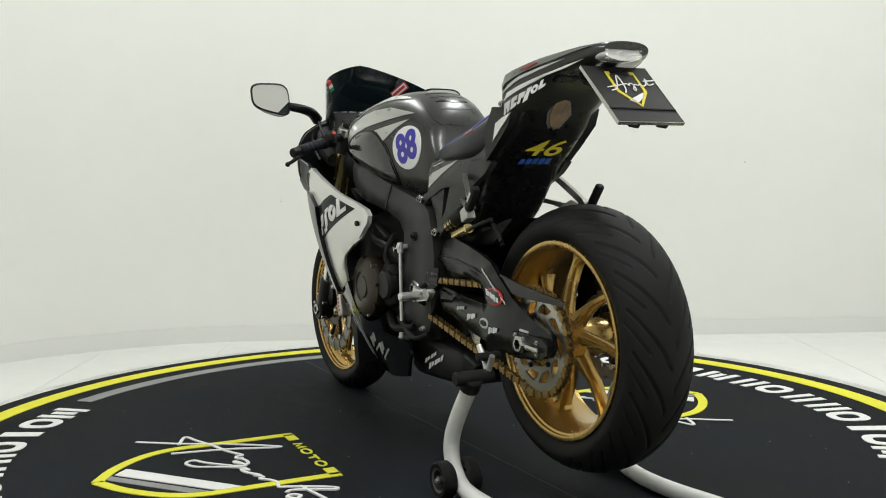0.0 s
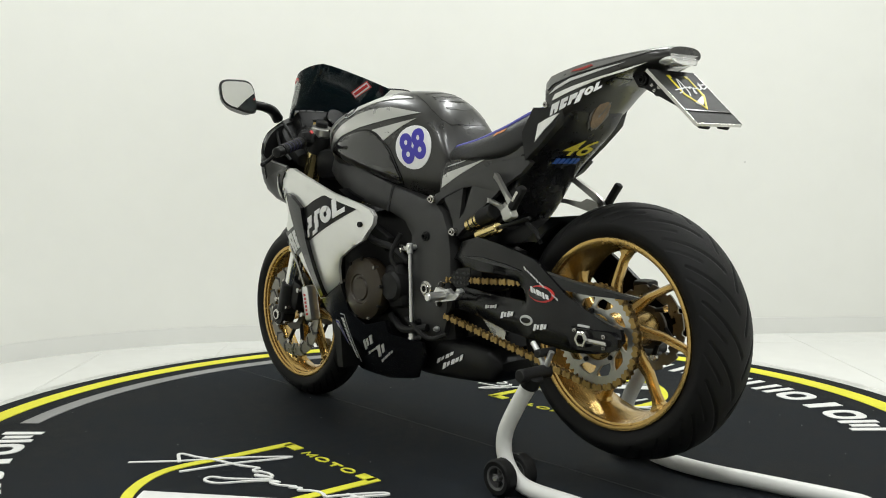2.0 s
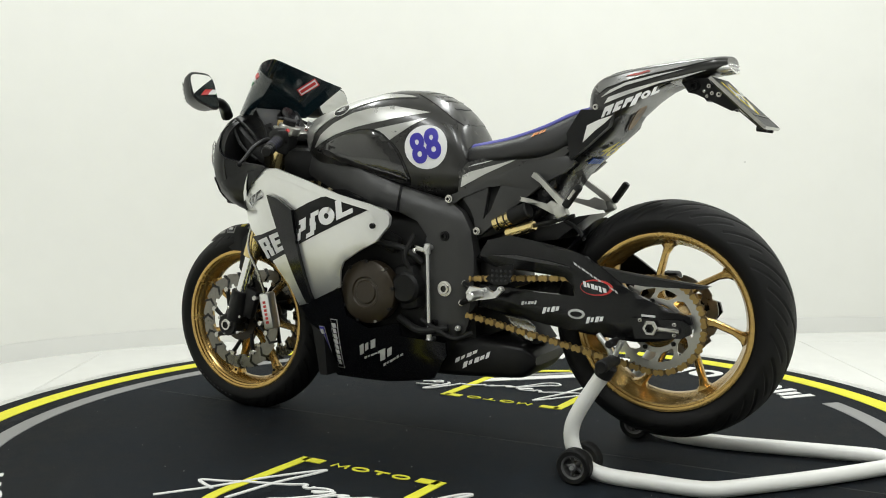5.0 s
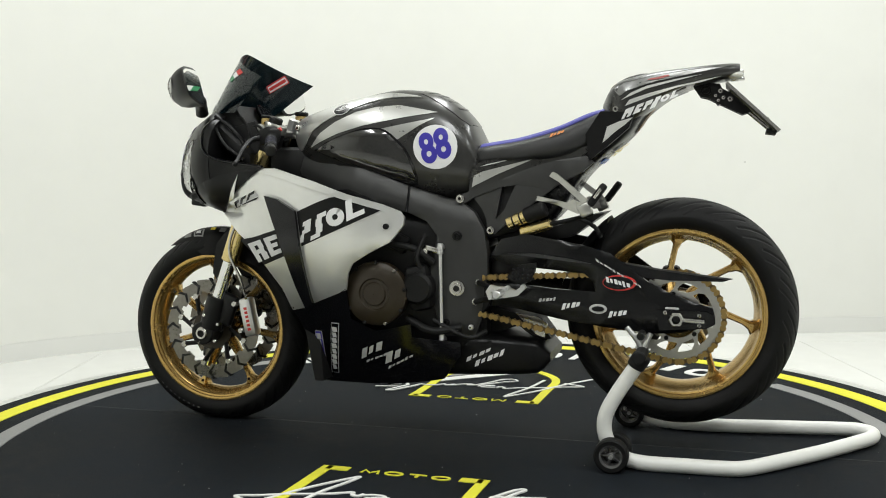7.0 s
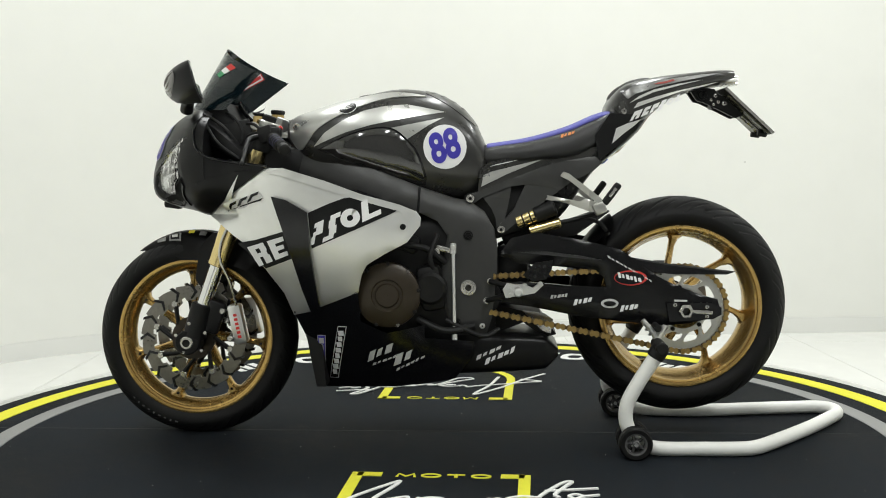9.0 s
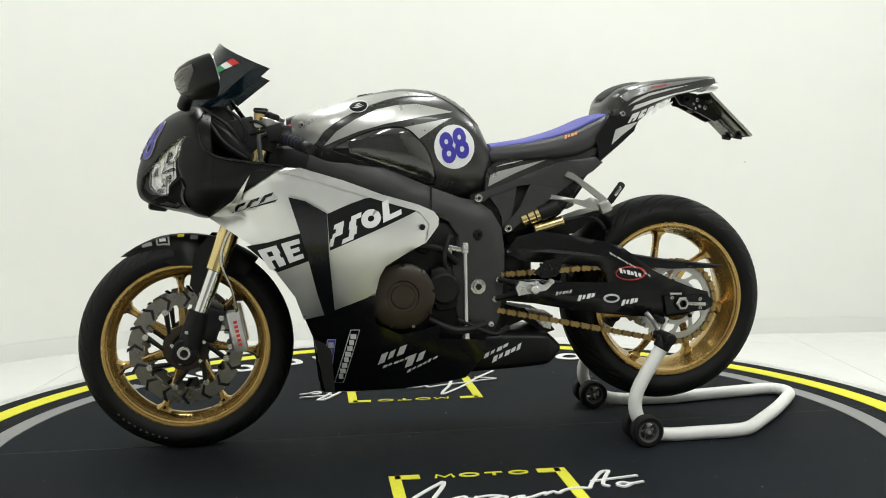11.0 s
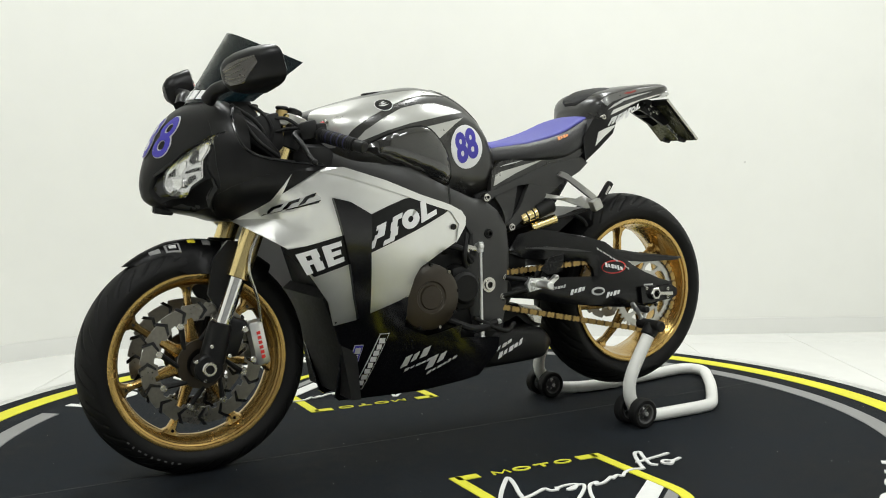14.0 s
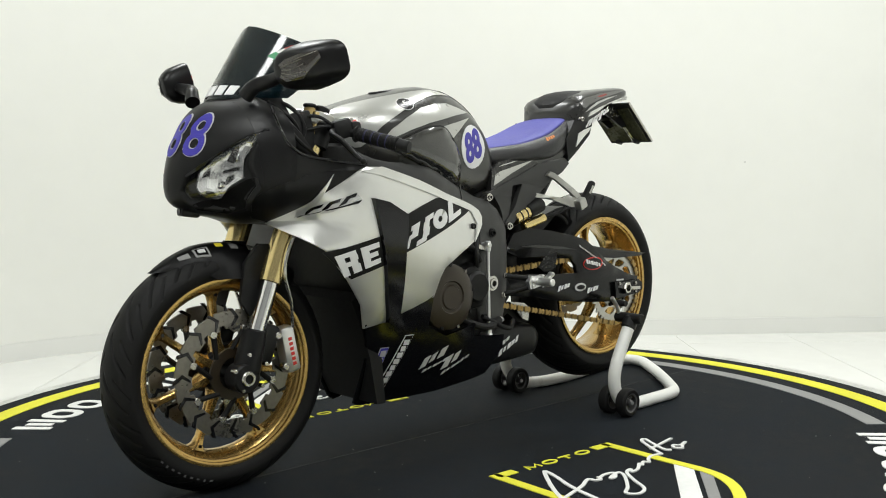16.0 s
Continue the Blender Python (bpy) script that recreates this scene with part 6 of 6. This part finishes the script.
for k, m in enumerate((GREEN, WHITE, RED)):
    u = 0.66 + 0.085 * k
    screen_shape([(u, 0.46 + 0.05 * k), (u + 0.085, 0.51 + 0.05 * k), (u + 0.06, 0.62 + 0.05 * k), (u - 0.025, 0.57 + 0.05 * k)], m)
for v in (-0.30, -0.12, 0.06, 0.24):
    screen_shape([(0.05, v), (0.05, v + 0.135), (0.18, v + 0.15), (0.18, v + 0.015)], WHITE)
screen_shape([(0.65, -0.555), (0.97, -0.66), (0.88, -0.77), (0.55, -0.665)], RED, 0.002)
screen_shape([(0.652, -0.575), (0.948, -0.668), (0.878, -0.752), (0.572, -0.662)], WHITE, 0.003)
screen_shape([(0.645, -0.600), (0.915, -0.685), (0.878, -0.725), (0.605, -0.642)], RED, 0.004)

GRIPBAND = shade("blue_grip_band", (0.02, 0.02, 0.08), 0.6)

# ---- mirrors ----


HOUSE = ((0.715, 0.288, 1.008, 0.010, 0.012, 2.2), (0.708, 0.293, 1.009, 0.030, 0.026, 2.4), (0.69, 0.302, 1.012, 0.050, 0.038, 2.8), (0.66, 0.316, 1.018, 0.068, 0.046, 3.2), (0.63, 0.327, 1.024, 0.080, 0.049, 3.6), (0.612, 0.331, 1.027, 0.083, 0.051, 3.8), (0.600, 0.333, 1.028, 0.085, 0.052, 3.8), (0.598, 0.333, 1.028, 0.080, 0.048, 3.8))
INDIC = shade("indicator_lens", (0.035, 0.030, 0.026), 0.12, metal=0.2, var=0.5, scale=40, coat=1.0)


def HP(x, cy, cz, wy, hz, ex, a, s):
    """A point of the mirror housing's section at angle a."""
    ca, sa = math.cos(a), math.sin(a)
    dy = wy * math.copysign(abs(ca) ** (2 / ex), ca)
    dz = hz * math.copysign(abs(sa) ** (2 / ex), sa) * (1 - 0.18 * dy / wy) + 0.10 * dy
    return (x - 0.22 * dy + 0.25 * dz, s * (cy + dy), cz + dz)


# the housings are a little slimmer than deep
HOUSE = tuple((0.624 + (x - 0.598) * 0.80, cy - 0.010, cz - 0.006, wy * 0.84, hz * 0.97, ex) for x, cy, cz, wy, hz, ex in HOUSE)


def mirror(s):
    stalk = part("mirror_stalk", tube(bmesh.new(), [(0.712, 0.125 * s, 0.955), (0.700, 0.150 * s, 0.978), (0.680, 0.190 * s, 0.990), (0.680, 0.235 * s, 0.998), (0.686, 0.28 * s, 1.006)], lambda u: 0.019 - 0.006 * u, 12), MATTE, bike, "black mirror stalk")
    bm = bmesh.new()
    loft(bm, [[HP(*q, k * math.tau / 32, s) for k in range(32)] for q in HOUSE])
    shell = part("mirror_housing", bm, MATTE, stalk, "black mirror housing with built-in indicator")
    bm = bmesh.new()
    loft(bm, [[HP(x, 0.323, 1.022, 0.0655, 0.0440, 3.8, k * math.tau / 32, s) for k in range(32)] for x in (0.625, 0.6215)])
    part("mirror_glass", bm, MIRROR, stalk, "mirror glass")
    # indicator window let into the front of the housing
    bm = bmesh.new()
    A = []
    spans = ((-95, 75), (-80, 58), (-48, 46), (6, 34))
    for i in range(4):
        x, cy, cz, wy, hz, ex = HOUSE[i]
        A.append([HP(x + 0.002, cy, cz, wy * 1.015 + 0.0012, hz * 1.015 + 0.0012, ex, radians(q), s) for q in np.linspace(*spans[i], 12)])
    loft(bm, A, caps=False, closed=False)
    lens = part("indicator", bm, INDIC, shell, "clear indicator lens")
    for k, w in ((2, 0.0009), (4, 0.0012), (6, 0.0010), (8, 0.0014), (9, 0.0009)):
        pts = [Vector(A[i][k]) + Vector((0.0006, 0, 0)) for i in range(k % 2, 3 + k % 2)]
        part("reflector_rib", tube(bmesh.new(), pts, w, 6), DISC, lens)


mirror(1), mirror(-1)

# ---- cockpit ----
bm = bmesh.new()
box(bm, (0.497, 0, 0.900), (0.075, 0.262, 0.022), 0.008, pose(0, 0, 0, 0, -21, 0))
for s in (1, -1):
    rod(bm, (0.487, 0.105 * s, 0.895), (0.478, 0.105 * s, 0.920), 0.034, n=24, bevel=0.003)
yoke = part("top_yoke", bm, CASTALU, bike, "cast silver top yoke")
part("steering_nut", rod(bmesh.new(), (0.475, 0, 0.90), (0.462, 0, 0.935), 0.022, n=6, bevel=0.003), ALU, yoke)
for s in (1, -1):
    bm = bmesh.new()
    rod(bm, (0.484, 0.105 * s, 0.918), (0.476, 0.105 * s, 0.938), 0.020, n=20, bevel=0.003)
    part("fork_cap", bm, BLACKMETAL, yoke)
    part("fork_clamp", rod(bmesh.new(), (0.508, 0.105 * s, 0.838), (0.487, 0.105 * s, 0.896), 0.034, n=24, bevel=0.003), BLACKMETAL, yoke)
bm = bmesh.new()
box(bm, (0.605, 0, 0.915), (0.06, 0.225, 0.125), 0.015, pose(0, 0, 0, 0, 30, 0))
dash = part("instrument_panel", bm, PLASTIC, bike, "black instrument panel")
for s in (1, -1):
    bm = bmesh.new()
    box(bm, (0.585, 0.118 * s, 0.868), (0.13, 0.012, 0.10), 0.005, pose(0, 0, 0, 0, 12, -8 * s))
    part("cockpit_panel", bm, PLASTIC, dash)
bm = bmesh.new()
rod(bm, (0.580, -0.02, 0.950), (0.570, -0.02, 0.957), 0.038, n=32, bevel=0.003)
part("rev_counter", bm, GLOSS, dash)
for s in (1, -1):
    bm = bmesh.new()
    a, b = Vector((0.485, 0.125 * s, 0.892)), Vector((0.393, 0.322 * s, 0.838))
    d = (b - a).normalized()
    rod(bm, a - d * 0.02, b - d * 0.01, 0.0115, n=16)
    bar = part("handlebar", bm, BLACKMETAL, bike, "black clip-on handlebar")
    bm = bmesh.new()
    g0, g1 = a + d * 0.09, b - d * 0.018
    L = (g1 - g0).length
    u = d.orthogonal().normalized()
    w = d.cross(u)
    rings = []
    for k in range(37):
        t = k / 36
        r = 0.0165 + 0.0012 * (k % 2) + (0.004 if k < 2 else 0)
        rings.append([g0 + d * (L * t) + (u * math.cos(q * math.tau / 18) + w * math.sin(q * math.tau / 18)) * r for q in range(18)])
    loft(bm, rings)
    grip = part("grip", bm, RUBBER, bar, "ribbed black rubber grip")
    for t in (0.25, 0.42, 0.59, 0.76):
        part("grip_band", rod(bmesh.new(), g0 + d * (L * t - 0.002), g0 + d * (L * t + 0.002), 0.0174, n=18), GRIPBAND, grip)
    part("bar_end", rod(bmesh.new(), g1, b + d * 0.014, 0.0155, n=20, bevel=0.003), BLACKMETAL, bar)
    bm = bmesh.new()
    box(bm, a + d * 0.055 + Vector((0.006, 0, 0.004)), (0.05, 0.042, 0.048), 0.01, pose(0, 0, 0, 0, 15, -20 * s))
    box(bm, a + d * 0.072 + Vector((-0.012, 0, 0.012)), (0.03, 0.03, 0.03), 0.008)
    part("switch_block", bm, PLASTIC, bar, "black switch block")
    part("switch", rod(bmesh.new(), a + d * 0.06 + Vector((-0.02, 0, 0.018)), a + d * 0.06 + Vector((-0.032, 0, 0.024)), 0.006, n=12), RED if s > 0 else PLASTIC, bar)
    p0 = a + d * 0.05 + Vector((0.02, 0, 0))
    lever = part("lever", tube(bmesh.new(), [p0, p0 + Vector((0.030, 0.025 * s, -0.010)), Vector((0.515, 0.24 * s, 0.848)), Vector((0.512, 0.285 * s, 0.815)), Vector((0.510, 0.307 * s, 0.803))], lambda t: 0.0085 - 0.003 * t, 10), BLACKMETAL, bar, "black lever")
    bm = bmesh.new()
    bmesh.ops.create_uvsphere(bm, u_segments=14, v_segments=8, radius=0.008, matrix=Matrix.Translation((0.509, 0.309 * s, 0.801)))
    part("lever_ball", bm, BLACKMETAL, lever)
    for q in (0, 1):
        part("cable", tube(bmesh.new(), [p0 + Vector((-0.01, 0, 0.01 * q)), p0 + Vector((0.04, -0.03 * s, 0.035 - 0.03 * q)), Vector((0.58, 0.09 * s, 0.89 - 0.03 * q)), Vector((0.58, 0.06 * s, 0.80))], 0.0045, 8), PLASTIC, bar)
bm = bmesh.new()
rod(bm, (0.515, -0.15, 0.918), (0.512, -0.15, 0.955), 0.020, n=22, bevel=0.003)
res = part("fluid_reservoir", bm, shade("amber_reservoir", (0.5, 0.36, 0.14), 0.25, var=0.1, coat=0.5), bike, "amber brake fluid reservoir")
part("reservoir_lid", rod(bmesh.new(), (0.512, -0.15, 0.955), (0.511, -0.15, 0.968), 0.022, n=22, bevel=0.003), PLASTIC, res)
bm = bmesh.new()
rod(bm, (0.515, 0.10, 0.905), (0.512, 0.10, 0.938), 0.015, n=22, bevel=0.003)
res2 = part("fluid_reservoir", bm, shade("amber_reservoir", (0.5, 0.36, 0.14), 0.25, var=0.1, coat=0.5), bike, "amber clutch fluid reservoir")
part("reservoir_lid", rod(bmesh.new(), (0.512, 0.10, 0.938), (0.511, 0.10, 0.947), 0.017, n=22, bevel=0.003), PLASTIC, res2)
part("brake_line", tube(bmesh.new(), [(0.52, 0.14, 0.72), (0.60, 0.145, 0.62), (0.625, 0.142, 0.54), (0.60, 0.128, 0.46), (0.588, 0.115, 0.395)], 0.0042, 8), STEEL, bike)
part("brake_line", tube(bmesh.new(), [(0.52, -0.14, 0.72), (0.60, -0.145, 0.62), (0.625, -0.142, 0.54), (0.60, -0.128, 0.46), (0.588, -0.115, 0.395)], 0.0042, 8), STEEL, bike)
# inner cowl panels that close the cockpit
COCK = [(0.66, 0.955, 0.86, 0.150, 0.90, 4), (0.60, 0.905, 0.82, 0.17, 0.86, 4), (0.54, 0.84, 0.79, 0.16, 0.81, 4)]
part("cockpit_floor", body(bmesh.new(), COCK, 24, 3), PLASTIC, bike)
bm = bmesh.new()
box(bm, (0.43, 0, 0.80), (0.14, 0.26, 0.10), 0.03)
part("airbox", bm, PLASTIC, bike, "black airbox")
bm = bmesh.new()
box(bm, (0.585, 0, 0.665), (0.085, 0.262, 0.024), 0.008, pose(0, 0, 0, 0, -21, 0))
part("bottom_yoke", bm, BLACKMETAL, bike)

# tank badge and cap
def badge(r, a, mat, up):
    wrap("tank_badge", [(0.247 + r * math.cos(k * math.tau / 14), 38 + a * math.sin(k * math.tau / 14)) for k in range(14)], TANK, mat, tank, up, 0.002, 2)


badge(0.026, 11.5, WHITE, 0.003), badge(0.0242, 10.7, GLOSS, 0.0036)
for k in range(3):
    wrap("badge_wing", [(0.264 - 0.006 * k, 36 + 3.2 * k), (0.250, 34 + 3.2 * k), (0.232 + 0.004 * k, 37 + 3.2 * k), (0.250, 36.2 + 3.2 * k)], TANK, DECAL, tank, 0.0044, 0.002, 2)
bm = bmesh.new()
rod(bm, (0.20, 0, 0.982), (0.202, 0, 0.9985), 0.036, n=36, bevel=0.003)
part("fuel_cap", bm, BLACKMETAL, tank)
bolt(0.40, 0.905, 0.010, tside(0.40, 0.905) + 0.002, STEEL, tank, "tank_bolt")
bars(-0.345, 0.868, 0.040, 0.010, 4, ORANGE, seat, skin(SEAT, 0.0015), 0.012)

# caliper and fork details
for s in (1, -1):
    for k in range(6):
        bm = bmesh.new()
        box(bm, (0.582 + 0.00245 * k, 0.1115 * s, 0.303 + 0.0125 * k), (0.010, 0.002, 0.008), 0.0, pose(0, 0, 0, 0, 11, 0))
        part("caliper_mark", bm, RED, bike)
    for dz in (-0.04, 0.04):
        bm = bmesh.new()
        rod(bm, (0.60 - 0.0 + dz * 0.25 + 0.02, 0.095 * s, 0.338 + dz), (0.60 + dz * 0.25 + 0.02, 0.118 * s, 0.338 + dz), 0.009, n=12, bevel=0.002)
        part("caliper_bolt", bm, STEEL, bike)
for s in (1, -1):
    bm = bmesh.new()
    box(bm, (0.660, 0.10 * s, 0.36), (0.055, 0.03, 0.10), 0.012, pose(0, 0, 0, 0, -20, 0))
    part("caliper_mount", bm, MATTE, bike)
    part("fender_stay", plate(bmesh.new(), [(0.60, 0.60), (0.66, 0.605), (0.70, 0.56), (0.715, 0.47), (0.69, 0.43), (0.665, 0.44), (0.64, 0.52)], 0.085, 0.012, curved=False, mirror=s < 0), MATTE, bike)
def on_fender(k, v, d):
    a = radians(55 + 75 * k / 16)
    w = 0.008 + 0.071 * min(1, k / 8) ** 0.7
    r = 0.316 - 0.008 * max(0, 1 - k / 5) - 0.085 * abs(v) ** 3 * min(1, k / 6) * (1 - 0.3 * max(0, k - 10) / 6) + d
    return Vector((FW.x + r * math.cos(a), w * v + d * v, FW.z + r * math.sin(a)))


for k0, k1, v0, v1, m in ((4.4, 5.9, 0.42, 0.70, MATGRY), (4.6, 5.7, 0.46, 0.66, GLOSS), (4.8, 5.5, 0.51, 0.61, DECAL), (2.8, 3.9, 0.50, 0.68, MATGRY), (6.8, 7.5, 0.30, 0.46, YELLOW), (8.2, 9.0, 0.36, 0.54, MATGRY), (10.2, 11.0, 0.36, 0.54, MATGRY), (4.5, 5.6, -0.55, -0.30, DECAL)):
    d = 0.0012 if m in (WHITE, YELLOW) or k0 != 4.6 else 0.002
    d = 0.003 if k0 == 4.8 else d
    bm = bmesh.new()
    loft(bm, [[on_fender(k, v0, d), on_fender(k, (v0 + v1) / 2, d), on_fender(k, v1, d), on_fender(k, v1, d - 0.003), on_fender(k, (v0 + v1) / 2, d - 0.003), on_fender(k, v0, d - 0.003)] for k in (k0, (k0 + k1) / 2, k1)])
    part("fender_sticker", bm, m, bike)
# valve, tyre writing as plain bars
for c, R, half, par, first in ((FW, 0.262, 0.0585, front, 284), (RW, 0.258, 0.0850, rear, 218)):
    for k in range(9):
        a = radians(first + 4.0 * k)
        bm = bmesh.new()
        box(bm, (c.x + R * math.cos(a), half, c.z + R * math.sin(a)), ((0.008, 0.005, 0.007)[k % 3], 0.0016, (0.005, 0.008, 0.004)[k % 3]), 0.0, pose(0, 0, 0, 0, -math.degrees(a) - 90, 0))
        part("sidewall_mark", bm, MATSEAM, par)

# cockpit stays and loom
for s in (1, -1):
    for pts, r, m in (([(0.66, 0.14 * s, 0.945), (0.60, 0.15 * s, 0.905), (0.56, 0.14 * s, 0.85)], 0.005, PLASTIC), ([(0.68, 0.10 * s, 0.95), (0.63, 0.10 * s, 0.955), (0.575, 0.12 * s, 0.93), (0.55, 0.13 * s, 0.88), (0.58, 0.12 * s, 0.82)], 0.005, PLASTIC), ([(0.65, 0.17 * s, 0.92), (0.61, 0.18 * s, 0.86), (0.55, 0.18 * s, 0.815)], 0.005, PLASTIC)):
        part("cockpit_stay", tube(bmesh.new(), pts, r, 8), m, bike)
for s in (1, -1):
    part("cowl_edge", tube(bmesh.new(), [(x, s * (fair(x, z) + 0.0005), z) for x, z in ((0.655, 0.940), (0.672, 0.904), (0.663, 0.852), (0.640, 0.827), (0.60, 0.813), (0.514, 0.800), (0.455, 0.793))], 0.0042, 8), GLOSS, bike)

# ---- paddock stand ----
stand = empty("paddock_stand", "white tubular paddock stand lifting the rear wheel", "stand")
HUBGREY = shade("grey_wheel_hub", (0.10, 0.10, 0.10), 0.4, metal=0.3, var=0.1)
bm = bmesh.new()
tube(bm, [(-0.598, 0.258, 0.285), (-0.545, 0.262, 0.205), (-0.512, 0.264, 0.14), (-0.513, 0.265, 0.085), (-0.545, 0.264, 0.040), (-0.60, 0.262, 0.0215), (-0.72, 0.262, 0.0205), (-0.81, 0.260, 0.0205), (-0.862, 0.245, 0.0205),
          (-0.93, 0.182, 0.0205), (-1.06, 0.045, 0.0205), (-1.168, -0.085, 0.0205), (-1.204, -0.138, 0.0205), (-1.207, -0.187, 0.0205), (-1.172, -0.216, 0.0205), (-1.11, -0.213, 0.0205),
          (-0.95, -0.190, 0.0205), (-0.78, -0.168, 0.0205), (-0.64, -0.180, 0.0205), (-0.56, -0.198, 0.036), (-0.513, -0.205, 0.085), (-0.512, -0.205, 0.14), (-0.545, -0.203, 0.205), (-0.598, -0.199, 0.285)], 0.0195, 20, 5)
part("tube_frame", bm, STANDWHT, stand, "bent white steel tube")
for y in (0.299, 0.231, -0.171, -0.239):
    c = Vector((-0.531, y, 0.0455))
    bm = bmesh.new()
    revolve(bm, [(0.030, -0.016), (0.040, -0.017), (0.0445, -0.012), (0.0445, 0.012), (0.040, 0.017), (0.030, 0.016)], c, 40)
    w = part("wheel", bm, RUBBER, stand, "small black stand wheel")
    bm = bmesh.new()
    revolve(bm, [(0.025, -0.014), (0.031, -0.016), (0.031, 0.016), (0.025, 0.014)], c, 32)
    for k in range(5):
        a = k * math.tau / 5
        R = Vector((math.cos(a), 0, math.sin(a)))
        rod(bm, c + R * 0.008, c + R * 0.027, 0.0045, 0.004, 8)
    rod(bm, c - Vector((0, 0.017, 0)), c + Vector((0, 0.017, 0)), 0.010, n=18, bevel=0.002)
    part("wheel_hub", bm, HUBGREY, w)
    s = 1 if y > 0 else -1
    part("wheel_bolt", rod(bmesh.new(), c - Vector((0, 0.021, 0)), c + Vector((0, 0.021, 0)), 0.006, n=6), ALU, w)
for y in (0.265, -0.205):
    part("axle", rod(bmesh.new(), (-0.531, y - 0.05, 0.0455), (-0.531, y + 0.05, 0.0455), 0.006, n=10), STEEL, stand)
for y, s in ((0.258, 1), (-0.199, -1)):
    bm = bmesh.new()
    rod(bm, (-0.585, y, 0.268), (-0.606, y, 0.300), 0.024, n=20, bevel=0.004)
    rod(bm, (-0.600, y + 0.045 * s, 0.300), (-0.600, y - 0.055 * s, 0.300), 0.0165, n=18, bevel=0.003)
    part("clamp", bm, PLASTIC, stand, "black rubber clamp")
    bm = bmesh.new()
    y2 = y - 0.042 * s
    tube(bm, [(-0.600, y2, 0.30), (-0.588, y2, 0.33), (-0.560, y2, 0.365)], 0.007, 10)
    tube(bm, [(-0.600, y2, 0.30), (-0.612, y2, 0.33), (-0.622, y2, 0.350)], 0.007, 10)
    part("hook", bm, ALU, stand, "silver lifting hook")
    bm = bmesh.new()
    rod(bm, (-0.598, y - 0.015 * s, 0.345), (-0.598, y - 0.075 * s, 0.345), 0.010, n=16, bevel=0.002)
    part("bobbin", bm, PLASTIC, bike)


def motions():
    """The turntable turns steadily and carries the motorcycle and its stand."""
    def turn(t):
        return 115.24 + 6.548 * t
    times = [k * 0.5 for k in range(33)]
    walk(turntable, [(t, pose(0, 0, 0, 0, 0, turn(t))) for t in times])
    carried = [(t, pose(0, 0, 0, 0, 0, turn(t) + 2.5) @ pose(0, -0.02, 0)) for t in times]
    walk(bike, carried)
    walk(stand, carried)


motions()
